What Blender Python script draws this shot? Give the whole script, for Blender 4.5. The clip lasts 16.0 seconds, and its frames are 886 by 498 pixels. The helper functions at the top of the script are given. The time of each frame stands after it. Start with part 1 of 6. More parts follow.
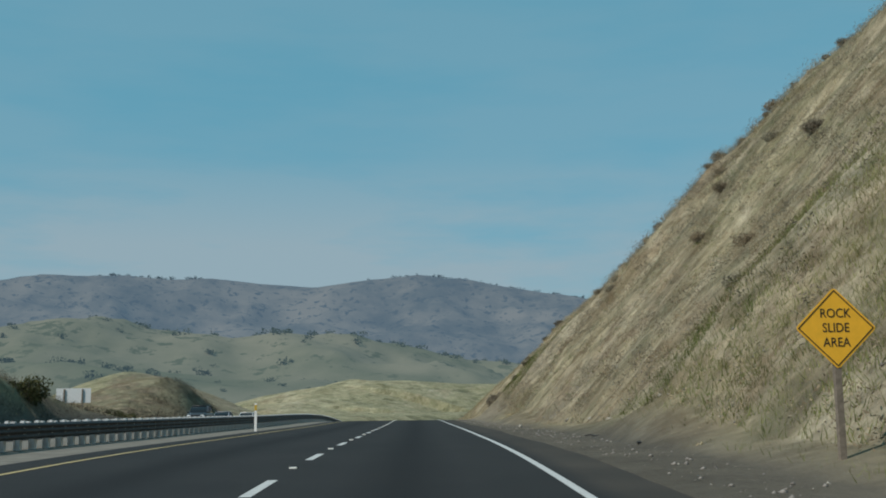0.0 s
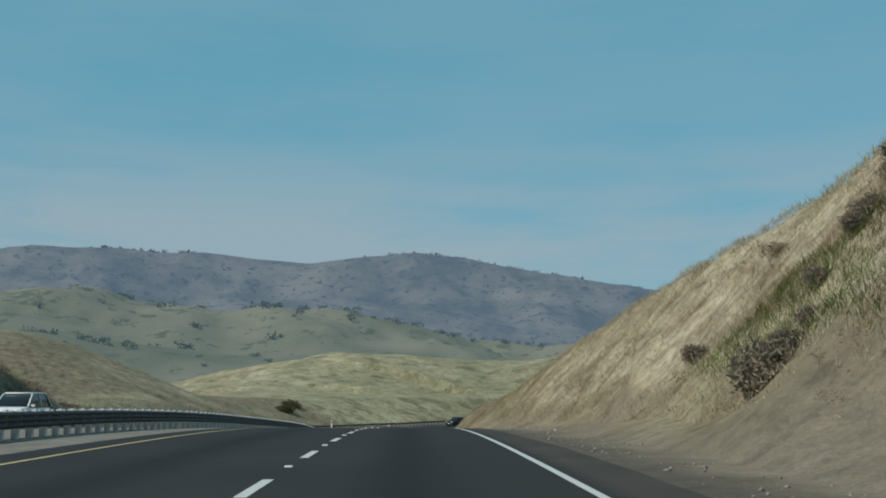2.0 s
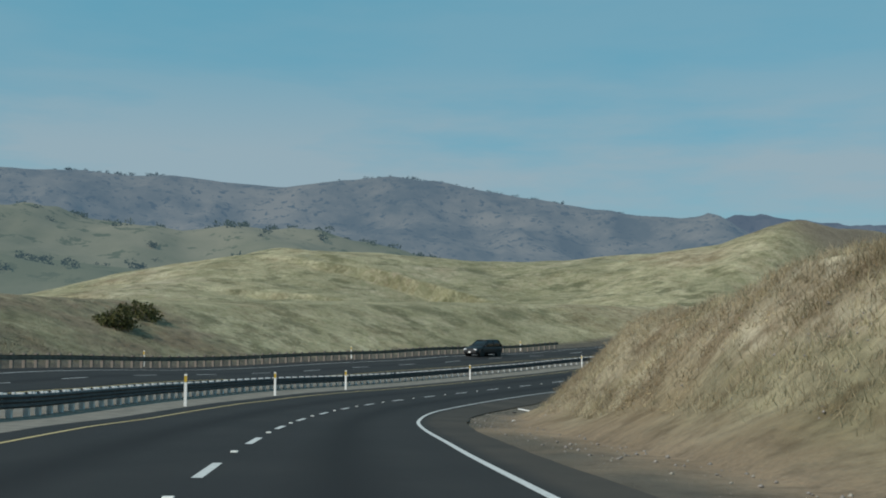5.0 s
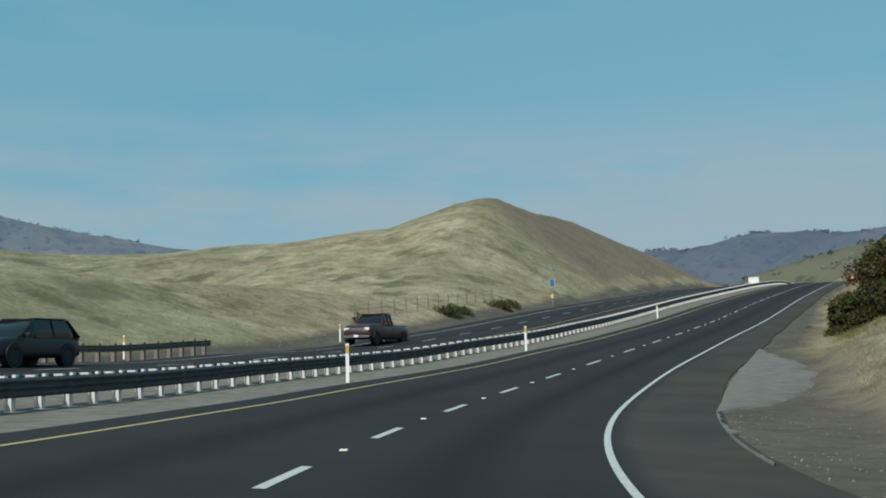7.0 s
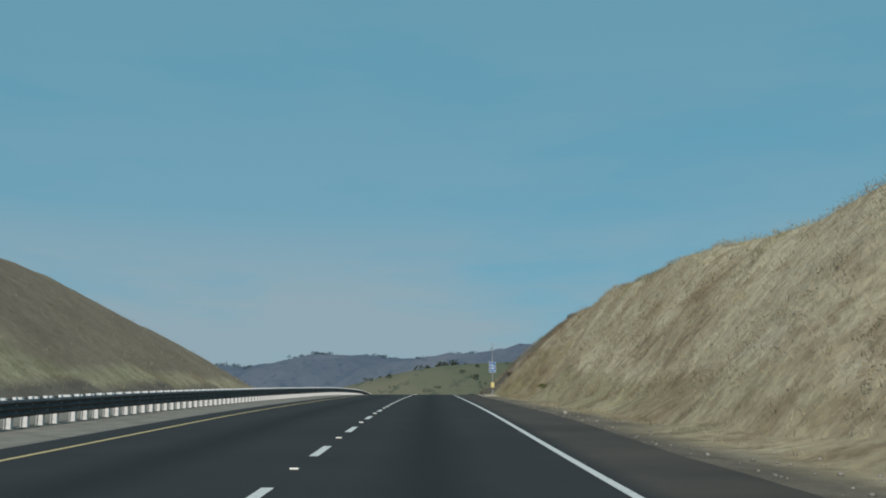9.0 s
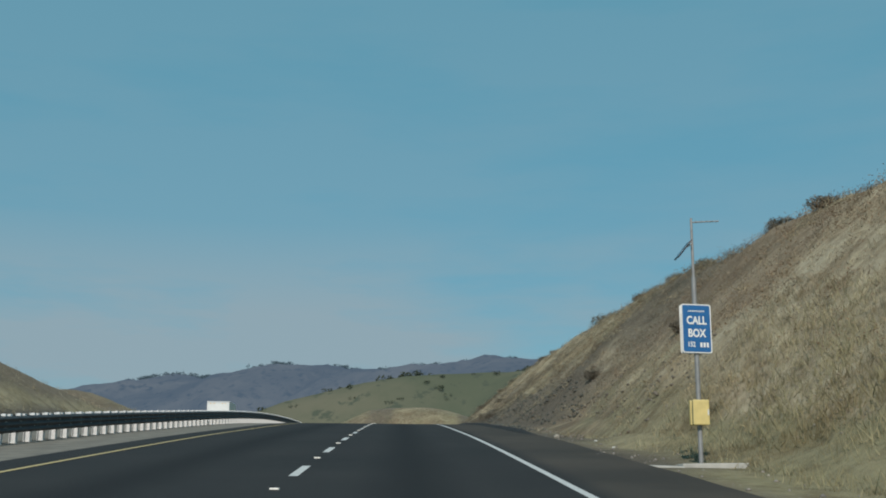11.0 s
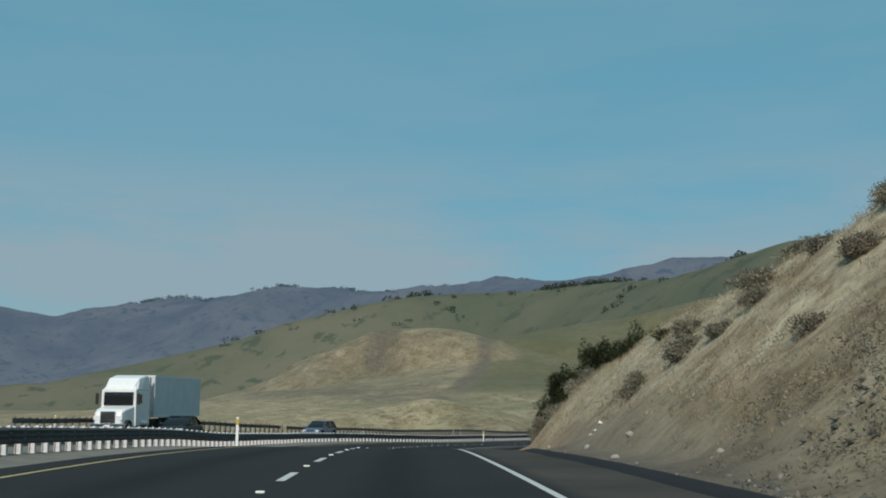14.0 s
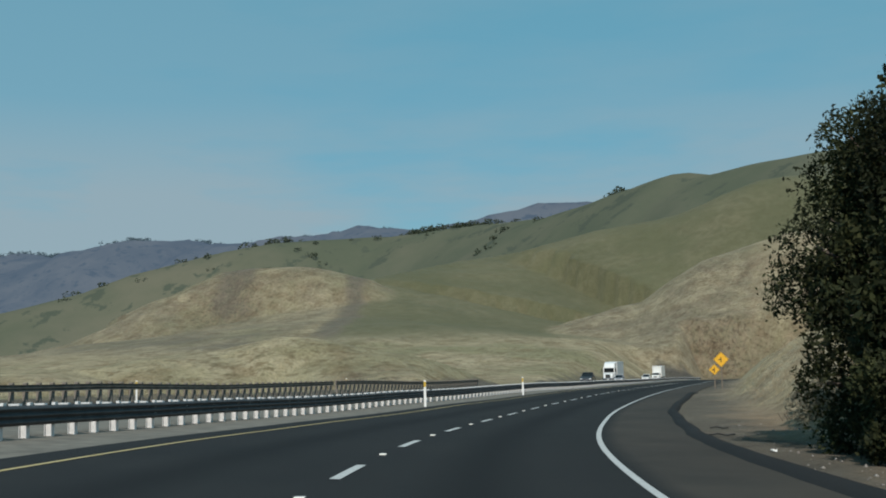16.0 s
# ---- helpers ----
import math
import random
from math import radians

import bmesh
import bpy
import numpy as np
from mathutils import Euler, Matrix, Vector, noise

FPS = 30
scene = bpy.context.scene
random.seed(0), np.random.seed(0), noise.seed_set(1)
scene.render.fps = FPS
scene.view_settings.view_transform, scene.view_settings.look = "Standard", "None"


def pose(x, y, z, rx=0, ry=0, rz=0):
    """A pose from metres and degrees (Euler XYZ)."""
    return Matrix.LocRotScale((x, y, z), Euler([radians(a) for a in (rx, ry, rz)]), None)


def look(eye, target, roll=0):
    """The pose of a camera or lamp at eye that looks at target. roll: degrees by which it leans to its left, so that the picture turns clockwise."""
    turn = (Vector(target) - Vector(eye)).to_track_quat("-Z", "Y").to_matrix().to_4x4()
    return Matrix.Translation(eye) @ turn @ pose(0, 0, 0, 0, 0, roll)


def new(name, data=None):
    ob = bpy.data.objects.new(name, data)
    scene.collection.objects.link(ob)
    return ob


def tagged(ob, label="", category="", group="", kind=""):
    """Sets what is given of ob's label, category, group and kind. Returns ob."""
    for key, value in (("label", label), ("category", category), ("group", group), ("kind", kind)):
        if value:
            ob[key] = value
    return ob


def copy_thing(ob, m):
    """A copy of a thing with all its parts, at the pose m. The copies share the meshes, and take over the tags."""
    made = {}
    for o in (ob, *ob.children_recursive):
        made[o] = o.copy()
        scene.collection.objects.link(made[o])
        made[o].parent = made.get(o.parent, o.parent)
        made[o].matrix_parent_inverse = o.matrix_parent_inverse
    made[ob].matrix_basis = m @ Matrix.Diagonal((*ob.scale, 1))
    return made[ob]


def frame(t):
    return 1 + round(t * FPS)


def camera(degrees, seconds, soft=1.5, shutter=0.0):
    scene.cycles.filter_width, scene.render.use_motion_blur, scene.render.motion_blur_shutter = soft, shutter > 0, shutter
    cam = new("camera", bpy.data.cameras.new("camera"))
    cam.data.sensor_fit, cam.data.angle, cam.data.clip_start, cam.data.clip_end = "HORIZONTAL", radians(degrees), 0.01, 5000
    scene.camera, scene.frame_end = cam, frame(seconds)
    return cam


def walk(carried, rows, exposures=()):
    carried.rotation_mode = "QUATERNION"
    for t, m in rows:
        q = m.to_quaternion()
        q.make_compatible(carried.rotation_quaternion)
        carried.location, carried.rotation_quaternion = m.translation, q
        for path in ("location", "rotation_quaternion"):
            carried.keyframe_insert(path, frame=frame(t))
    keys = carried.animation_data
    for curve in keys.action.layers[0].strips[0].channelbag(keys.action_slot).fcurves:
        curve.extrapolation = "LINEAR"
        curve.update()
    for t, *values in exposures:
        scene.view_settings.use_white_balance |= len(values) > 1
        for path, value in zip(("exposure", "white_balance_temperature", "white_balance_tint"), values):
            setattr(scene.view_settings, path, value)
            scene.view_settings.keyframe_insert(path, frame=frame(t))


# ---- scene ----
cam = camera(44.43, 16.0, 1.9)
PATH = [
    (0, (0.232, -0.002, 1.236), (0.720, 19.776, 4.171), -0.74),
    (0.5, (0.366, 18.101, 1.575), (1.242, 37.868, 4.493), 0.45),
    (1, (0.390, 36.291, 1.555), (1.022, 56.107, 4.189), 0.39),
    (1.5, (0.237, 54.486, 1.539), (0.739, 74.301, 4.204), 0.35),
    (2, (0.037, 72.631, 1.491), (0.576, 92.457, 4.067), 0.26),
    (2.5, (-0.207, 90.724, 1.423), (0.228, 110.558, 3.954), 0.30),
    (3, (-0.330, 108.850, 1.269), (0.146, 128.709, 3.593), 0.36),
    (3.5, (-0.275, 126.997, 0.762), (0.553, 146.890, 2.658), 0.54),
    (4, (-0.260, 145.186, -0.004), (0.632, 165.098, 1.650), 0.60),
    (4.5, (-0.399, 163.434, -0.804), (0.531, 183.361, 0.620), 0.48),
    (5, (-1.049, 181.743, -1.704), (-0.053, 201.678, -0.439), 0.30),
    (5.4, (-1.706, 196.446, -2.555), (-0.599, 216.377, -1.323), -0.25),
    (5.8, (-2.070, 211.222, -3.516), (-0.768, 231.136, -2.201), -0.95),
    (6, (-1.729, 218.631, -3.975), (0.024, 238.515, -2.719), -1.81),
    (6.5, (0.658, 236.984, -5.057), (4.806, 256.485, -3.475), -2.53),
    (7, (6.299, 254.610, -5.727), (14.714, 272.645, -3.750), -1.34),
    (7.5, (15.034, 270.740, -5.938), (26.377, 287.004, -3.330), -1.23),
    (8, (26.215, 285.097, -5.525), (40.029, 299.103, -1.917), -0.66),
    (8.5, (39.218, 297.728, -4.294), (53.480, 311.209, -0.437), -0.25),
    (9, (52.387, 310.117, -3.005), (66.900, 323.284, 0.998), 0.09),
    (9.5, (65.589, 322.408, -1.548), (80.224, 335.415, 2.528), 0.31),
    (10, (78.689, 334.794, -0.005), (93.377, 347.733, 4.102), 0.48),
    (10.5, (91.884, 347.127, 1.487), (106.606, 360.021, 5.611), 0.54),
    (11, (105.207, 359.420, 2.790), (120.122, 372.062, 7.000), 0.40),
    (11.5, (118.655, 371.688, 4.142), (133.463, 384.471, 8.306), 0.53),
    (12, (132.122, 384.035, 5.493), (146.952, 396.798, 9.636), 0.40),
    (12.5, (145.685, 396.387, 6.723), (160.613, 409.144, 10.524), 0.56),
    (13, (159.165, 408.921, 7.640), (174.015, 421.821, 11.254), 0.52),
    (13.5, (172.788, 421.430, 8.238), (187.820, 434.203, 11.542), 0.59),
    (14, (186.584, 433.894, 8.535), (201.601, 446.796, 11.373), 0.31),
    (14.5, (200.221, 446.594, 8.515), (215.091, 459.744, 10.957), 0.74),
    (15, (213.838, 459.388, 8.151), (228.855, 472.432, 10.241), 0.58),
    (15.5, (227.887, 471.720, 7.309), (243.611, 483.971, 8.945), -0.79),
    (16, (242.774, 483.090, 6.682), (259.413, 494.013, 8.643), -1.36),
]
walk(cam, [(t, look(eye, target, roll)) for t, eye, target, roll in PATH], ((0, 0.04, 6500, 11), (5, 0.06, 6500, 11), (6.6, 0.14, 6500, 11), (7.5, 0.13, 6500, 11), (8.2, 0.05, 6500, 11), (10.5, -0.05, 6500, 11), (13.5, -0.05, 6500, 11), (15, 0.02, 6500, 11), (16, 0.04, 6500, 11)))

# ---------------------------------------------------------------- daylight
SUN_EL, SUN_AZ = radians(42), radians(210)      # azimuth of the sun's place, from +x towards +y
world = bpy.data.worlds.new("world")
scene.world = world
world.use_nodes = True
wn = world.node_tree.nodes
wl = world.node_tree.links
sky = wn.new("ShaderNodeTexSky")
sky.sky_type = "NISHITA"
sky.sun_disc = False
sky.sun_elevation = SUN_EL
sky.sun_rotation = radians(90) - SUN_AZ
sky.altitude, sky.air_density, sky.dust_density, sky.ozone_density = 300, 1.0, 0.6, 0.35
bg = wn["Background"]
bg.inputs["Strength"].default_value = 0.1
# thin white cloud: a veil low over the horizon and a few wisps above it
tcw = wn.new("ShaderNodeTexCoord")
sepw = wn.new("ShaderNodeSeparateXYZ")
wl.new(tcw.outputs["Generated"], sepw.inputs[0])
mpw = wn.new("ShaderNodeMapping")
mpw.inputs["Scale"].default_value = (1.0, 1.0, 5.0)
wl.new(tcw.outputs["Generated"], mpw.inputs[0])
nw = wn.new("ShaderNodeTexNoise")
nw.inputs["Scale"].default_value, nw.inputs["Detail"].default_value, nw.inputs["Roughness"].default_value = 3.2, 7, 0.55
wl.new(mpw.outputs[0], nw.inputs["Vector"])
veil = wn.new("ShaderNodeValToRGB")
for kk, (pos, v) in enumerate(((0.0, 0.95), (0.15, 0.9), (0.23, 0.2), (0.5, 0.10))):
    el = veil.color_ramp.elements[kk] if kk < 2 else veil.color_ramp.elements.new(pos)
    el.position, el.color = pos, (v, v, v, 1)
wl.new(sepw.outputs[2], veil.inputs[0])
wisp = wn.new("ShaderNodeValToRGB")
wisp.color_ramp.elements[0].position, wisp.color_ramp.elements[1].position = 0.32, 0.56
wl.new(nw.outputs["Fac"], wisp.inputs[0])
amount = wn.new("ShaderNodeMath")
amount.operation = "MULTIPLY"
wl.new(veil.outputs[0], amount.inputs[0])
wl.new(wisp.outputs[0], amount.inputs[1])
cloud = wn.new("ShaderNodeMix")
cloud.data_type = "RGBA"
wl.new(amount.outputs[0], cloud.inputs[0])
haze = wn.new("ShaderNodeMix")
haze.data_type = "RGBA"
haze.inputs[0].default_value = 0.78
wl.new(sky.outputs[0], haze.inputs[6])
haze.inputs[7].default_value = (1.02, 3.45, 4.5, 1)
wl.new(haze.outputs[2], cloud.inputs[6])
cloud.inputs[7].default_value = (2.9, 3.95, 4.5, 1)
wl.new(cloud.outputs[2], bg.inputs["Color"])
sun = new("sun", bpy.data.lights.new("sun", "SUN"))
sun.data.energy, sun.data.angle, sun.data.color = 3.4, radians(0.6), (1.0, 0.94, 0.84)
sun.matrix_world = look((0, 0, 0), (-math.cos(SUN_AZ) * math.cos(SUN_EL), -math.sin(SUN_AZ) * math.cos(SUN_EL), -math.sin(SUN_EL)))
scene.view_settings.exposure = 0.0

# ---------------------------------------------------------------- helpers
def material(name, rough=0.8, metal=0.0):
    m = bpy.data.materials.new(name)
    m.use_nodes = True
    p = m.node_tree.nodes["Principled BSDF"]
    p.inputs["Roughness"].default_value, p.inputs["Metallic"].default_value = rough, metal
    return m, m.node_tree.nodes, m.node_tree.links, p


def noise_node(n, l, scale, detail=4.0, rough=0.55, coords="Object", stretch=None):
    tc = n.new("ShaderNodeTexCoord")
    t = n.new("ShaderNodeTexNoise")
    t.inputs["Scale"].default_value, t.inputs["Detail"].default_value, t.inputs["Roughness"].default_value = scale, detail, rough
    src = tc.outputs[coords]
    if stretch:
        mp = n.new("ShaderNodeMapping")
        mp.inputs["Scale"].default_value = stretch
        l.new(src, mp.inputs[0])
        src = mp.outputs[0]
    l.new(src, t.inputs["Vector"])
    return t.outputs["Fac"]


def ramp(n, l, fac, *stops):
    r = n.new("ShaderNodeValToRGB")
    e = r.color_ramp.elements
    while len(e) < len(stops):
        e.new(0.5)
    for k, (pos, col) in zip(e, stops):
        k.position, k.color = pos, (*col, 1.0) if len(col) == 3 else col
    l.new(fac, r.inputs[0])
    return r.outputs[0]


def mix(n, l, fac, a, b, mode="MIX"):
    m = n.new("ShaderNodeMix")
    m.data_type, m.blend_type = "RGBA", mode
    for sock, v in ((m.inputs[0], fac), (m.inputs[6], a), (m.inputs[7], b)):
        if hasattr(v, "links"):
            l.new(v, sock)
        elif isinstance(v, (int, float)):
            sock.default_value = v
        else:
            sock.default_value = (*v, 1.0)
    return m.outputs[2]


def bump(n, l, p, height, strength, dist):
    b = n.new("ShaderNodeBump")
    b.inputs["Strength"].default_value, b.inputs["Distance"].default_value = strength, dist
    l.new(height, b.inputs["Height"])
    l.new(b.outputs[0], p.inputs["Normal"])


def plain(name, col, rough=0.7, metal=0.0, vary=0.18, scale=9.0):
    m, n, l, p = material(name, rough, metal)
    f = noise_node(n, l, scale, 5)
    c = ramp(n, l, f, (0.3, tuple(v * (1 - vary) for v in col)), (0.7, tuple(min(1, v * (1 + vary)) for v in col)))
    l.new(c, p.inputs["Base Color"])
    return m


def grid_mesh(name, V, mat, smooth=True, uv=None):
    """A sheet from an array of points V[i, j]."""
    a, b = V.shape[:2]
    me = bpy.data.meshes.new(name)
    idx = np.arange(a * b).reshape(a, b)
    q = np.stack([idx[:-1, :-1], idx[1:, :-1], idx[1:, 1:], idx[:-1, 1:]], -1).reshape(-1, 4)
    me.vertices.add(a * b)
    me.vertices.foreach_set("co", V.reshape(-1).astype(np.float32))
    me.loops.add(q.size)
    me.loops.foreach_set("vertex_index", q.reshape(-1).astype(np.int32))
    me.polygons.add(len(q))
    me.polygons.foreach_set("loop_start", (np.arange(len(q)) * 4).astype(np.int32))
    me.polygons.foreach_set("use_smooth", np.full(len(q), smooth))
    if uv is not None:
        layer = me.uv_layers.new(name="UVMap")
        layer.data.foreach_set("uv", uv.reshape(-1, 2)[q.reshape(-1)].reshape(-1).astype(np.float32))
    me.materials.append(mat)
    me.update()
    me.validate()
    return me


def box(bm, x0, x1, y0, y1, z0, z1, bevel=0.0, m=None):
    r = bmesh.ops.create_cube(bm, size=1.0)
    vs = r["verts"]
    for v in vs:
        v.co = Vector(((x0 + x1) / 2 + v.co.x * (x1 - x0), (y0 + y1) / 2 + v.co.y * (y1 - y0), (z0 + z1) / 2 + v.co.z * (z1 - z0)))
    if bevel:
        es = list({e for v in vs for e in v.link_edges})
        r2 = bmesh.ops.bevel(bm, geom=es, offset=bevel, segments=2, profile=0.6, affect="EDGES")
        vs = list({v for f in r2["faces"] for v in f.verts} | {v for v in vs if v.is_valid})
    if m is not None:
        bmesh.ops.transform(bm, matrix=m, verts=[v for v in vs if v.is_valid])
    return vs


def tube(bm, a, b, r0, r1=None, seg=10):
    a, b = Vector(a), Vector(b)
    d = b - a
    m = Matrix.Translation((a + b) / 2) @ d.to_track_quat("Z", "Y").to_matrix().to_4x4()
    return bmesh.ops.create_cone(bm, cap_ends=True, segments=seg, radius1=r0, radius2=r0 if r1 is None else r1, depth=d.length, matrix=m)["verts"]


def part(name, bm, mat, parent=None, label="", smooth=False):
    me = bpy.data.meshes.new(name)
    bm.normal_update()
    bm.to_mesh(me)
    bm.free()
    if mat:
        me.materials.append(mat)
    if smooth:
        me.polygons.foreach_set("use_smooth", [True] * len(me.polygons))
    ob = new(name, me)
    if parent:
        ob.parent = parent
    if label:
        ob["label"] = label
    return ob


def thing(name, m, label, category, group="", kind=""):
    ob = new(name)
    ob.matrix_basis = m
    return tagged(ob, label, category, group, kind)

# ---------------------------------------------------------------- the road's line
# x, y, z of the road surface below the middle of the driven lane
ROAD = [(0.0, -0.0, 0.17), (0.05, 18.1, 0.45), (0.1, 36.3, 0.475), (0.1, 54.5, 0.455), (-0.1, 108.9, 0.17), (-0.1, 145.2, -1.11), (-0.9, 181.7, -2.79), (-1.8, 200.1, -3.87), (-1.9, 218.6, -5.08), (0.2, 237.1, -6.14), (6.0, 254.7, -6.79), (14.7, 270.9, -7.03), (26.1, 285.2, -6.56), (39.2, 297.8, -5.34), (52.4, 310.1, -4.06), (78.8, 334.7, -1.08), (105.4, 359.3, 1.73), (132.2, 383.9, 4.40), (159.3, 408.8, 6.56), (186.6, 433.9, 7.46), (200.2, 446.6, 7.43), (214.0, 459.2, 7.04), (228.0, 471.5, 6.25), (242.8, 483.0, 5.61), (258.8, 492.7, 5.07), (275.7, 500.5, 4.55), (310.8, 513.0, 3.92), (346.4, 524.2, 3.19)]
BANK = 6.0


def curve_through(pts, step):
    """A dense smooth line through the points (Catmull-Rom by chord length)."""
    P = np.array(pts, float)
    c = np.r_[0, np.cumsum(np.linalg.norm(np.diff(P[:, :2], axis=0), axis=1))]
    m = np.gradient(P, c, axis=0)
    q = np.arange(c[0], c[-1], step)
    i = np.clip(np.searchsorted(c, q, side="right") - 1, 0, len(P) - 2)
    h = (c[i + 1] - c[i])[:, None]
    a = (q - c[i])[:, None] / h
    return (2*a**3-3*a**2+1)*P[i] + (a**3-2*a**2+a)*h*m[i] + (-2*a**3+3*a**2)*P[i+1] + (a**3-a**2)*h*m[i+1]


def road_line():
    first, last = np.array(ROAD[0]), np.array(ROAD[-1])
    back = [tuple(first + np.array((0.0, -y, 0.0))) for y in (120, 80, 40)]
    d = last - np.array(ROAD[-2])
    h, step = math.atan2(d[0], d[1]), 30.0
    ahead, p = [], last.copy()
    for k in range(len(AHEAD_TURN)):
        h += radians(AHEAD_TURN[k])
        p = p + np.array((math.sin(h) * step, math.cos(h) * step, AHEAD_RISE * step))
        ahead.append(tuple(p))
    return curve_through(back + list(ROAD) + ahead, 1.0)


AHEAD_TURN = (-1, 0, 0, 1, 2, 3, 1, -4)
AHEAD_RISE = -0.024
LINE = road_line()
TAN = np.gradient(LINE[:, :2], axis=0)
TAN /= np.linalg.norm(TAN, axis=1, keepdims=True)
RIGHT = np.stack([TAN[:, 1], -TAN[:, 0]], 1)
S0 = 120                                     # index of s = 0
STA = np.r_[0, np.cumsum(np.linalg.norm(np.diff(LINE[:, :2], axis=0), axis=1))]
STA -= STA[S0]
HEAD = np.unwrap(np.arctan2(-TAN[:, 0], TAN[:, 1]))
KAPPA = np.gradient(HEAD, STA)
KAPPA = np.convolve(np.pad(KAPPA, 12, mode="edge"), np.ones(25) / 25, "valid")
U_MIN, U_MAX = -24.0, 6.0


def at(s, u, dz=0.0):
    """World places at distance s along the road and u to the right of the lane's middle."""
    s, u, dz = np.broadcast_arrays(np.asarray(s, float), np.asarray(u, float), np.asarray(dz, float))
    f = [np.interp(s, STA, c) for c in (LINE[:, 0], LINE[:, 1], LINE[:, 2], RIGHT[:, 0], RIGHT[:, 1], KAPPA)]
    z = f[2] + BANK * f[5] * np.clip(u, U_MIN, U_MAX)
    return np.stack([f[0] + f[3] * u, f[1] + f[4] * u, z + dz], -1)


def heading(s):
    return float(np.degrees(np.interp(s, STA, HEAD)))


def stand(s, u, dz=0.0, turn=0.0):
    p = at(s, u, dz)
    return pose(p[0], p[1], p[2], 0, 0, heading(s) + turn)


def road_coords(X, Y):
    """s, u and the road's height for many places."""
    s, u, z = (np.empty(X.size) for _ in range(3))
    xf, yf = X.ravel(), Y.ravel()
    L = LINE[::3]
    for a in range(0, X.size, 20000):
        b = min(a + 20000, X.size)
        d = (xf[a:b, None] - L[None, :, 0]) ** 2 + (yf[a:b, None] - L[None, :, 1]) ** 2
        i = d.argmin(1) * 3
        dx, dy = xf[a:b] - LINE[i, 0], yf[a:b] - LINE[i, 1]
        u[a:b] = dx * RIGHT[i, 0] + dy * RIGHT[i, 1]
        al = np.clip(dx * TAN[i, 0] + dy * TAN[i, 1], -3, 3)
        s[a:b] = STA[i] + al
        far = np.sqrt(d.min(1))
        u[a:b] = np.where(np.abs(u[a:b]) < far * 0.7, np.sign(u[a:b] + 1e-6) * far, u[a:b])
    z = np.interp(s, STA, LINE[:, 2]) + BANK * np.interp(s, STA, KAPPA) * np.clip(u, U_MIN, U_MAX)
    return s.reshape(X.shape), u.reshape(X.shape), z.reshape(X.shape)

# ---------------------------------------------------------------- materials
def mottled(n, l, col, amount=1.0):
    """Tufts and small shrubs a metre across, gathered in patches of several metres."""
    small, wide = noise_node(n, l, 0.75, 5, 0.6), noise_node(n, l, 0.17, 4, 0.6)
    col = mix(n, l, amount, col, ramp(n, l, small, (0.38, (0.68, 0.63, 0.58)), (0.48, (1, 1, 1)), (0.62, (1.13, 1.12, 1.08))), "MULTIPLY")
    return mix(n, l, amount, col, ramp(n, l, wide, (0.38, (0.80, 0.74, 0.69)), (0.5, (1, 1, 1)), (0.64, (1.08, 1.07, 1.03))), "MULTIPLY")


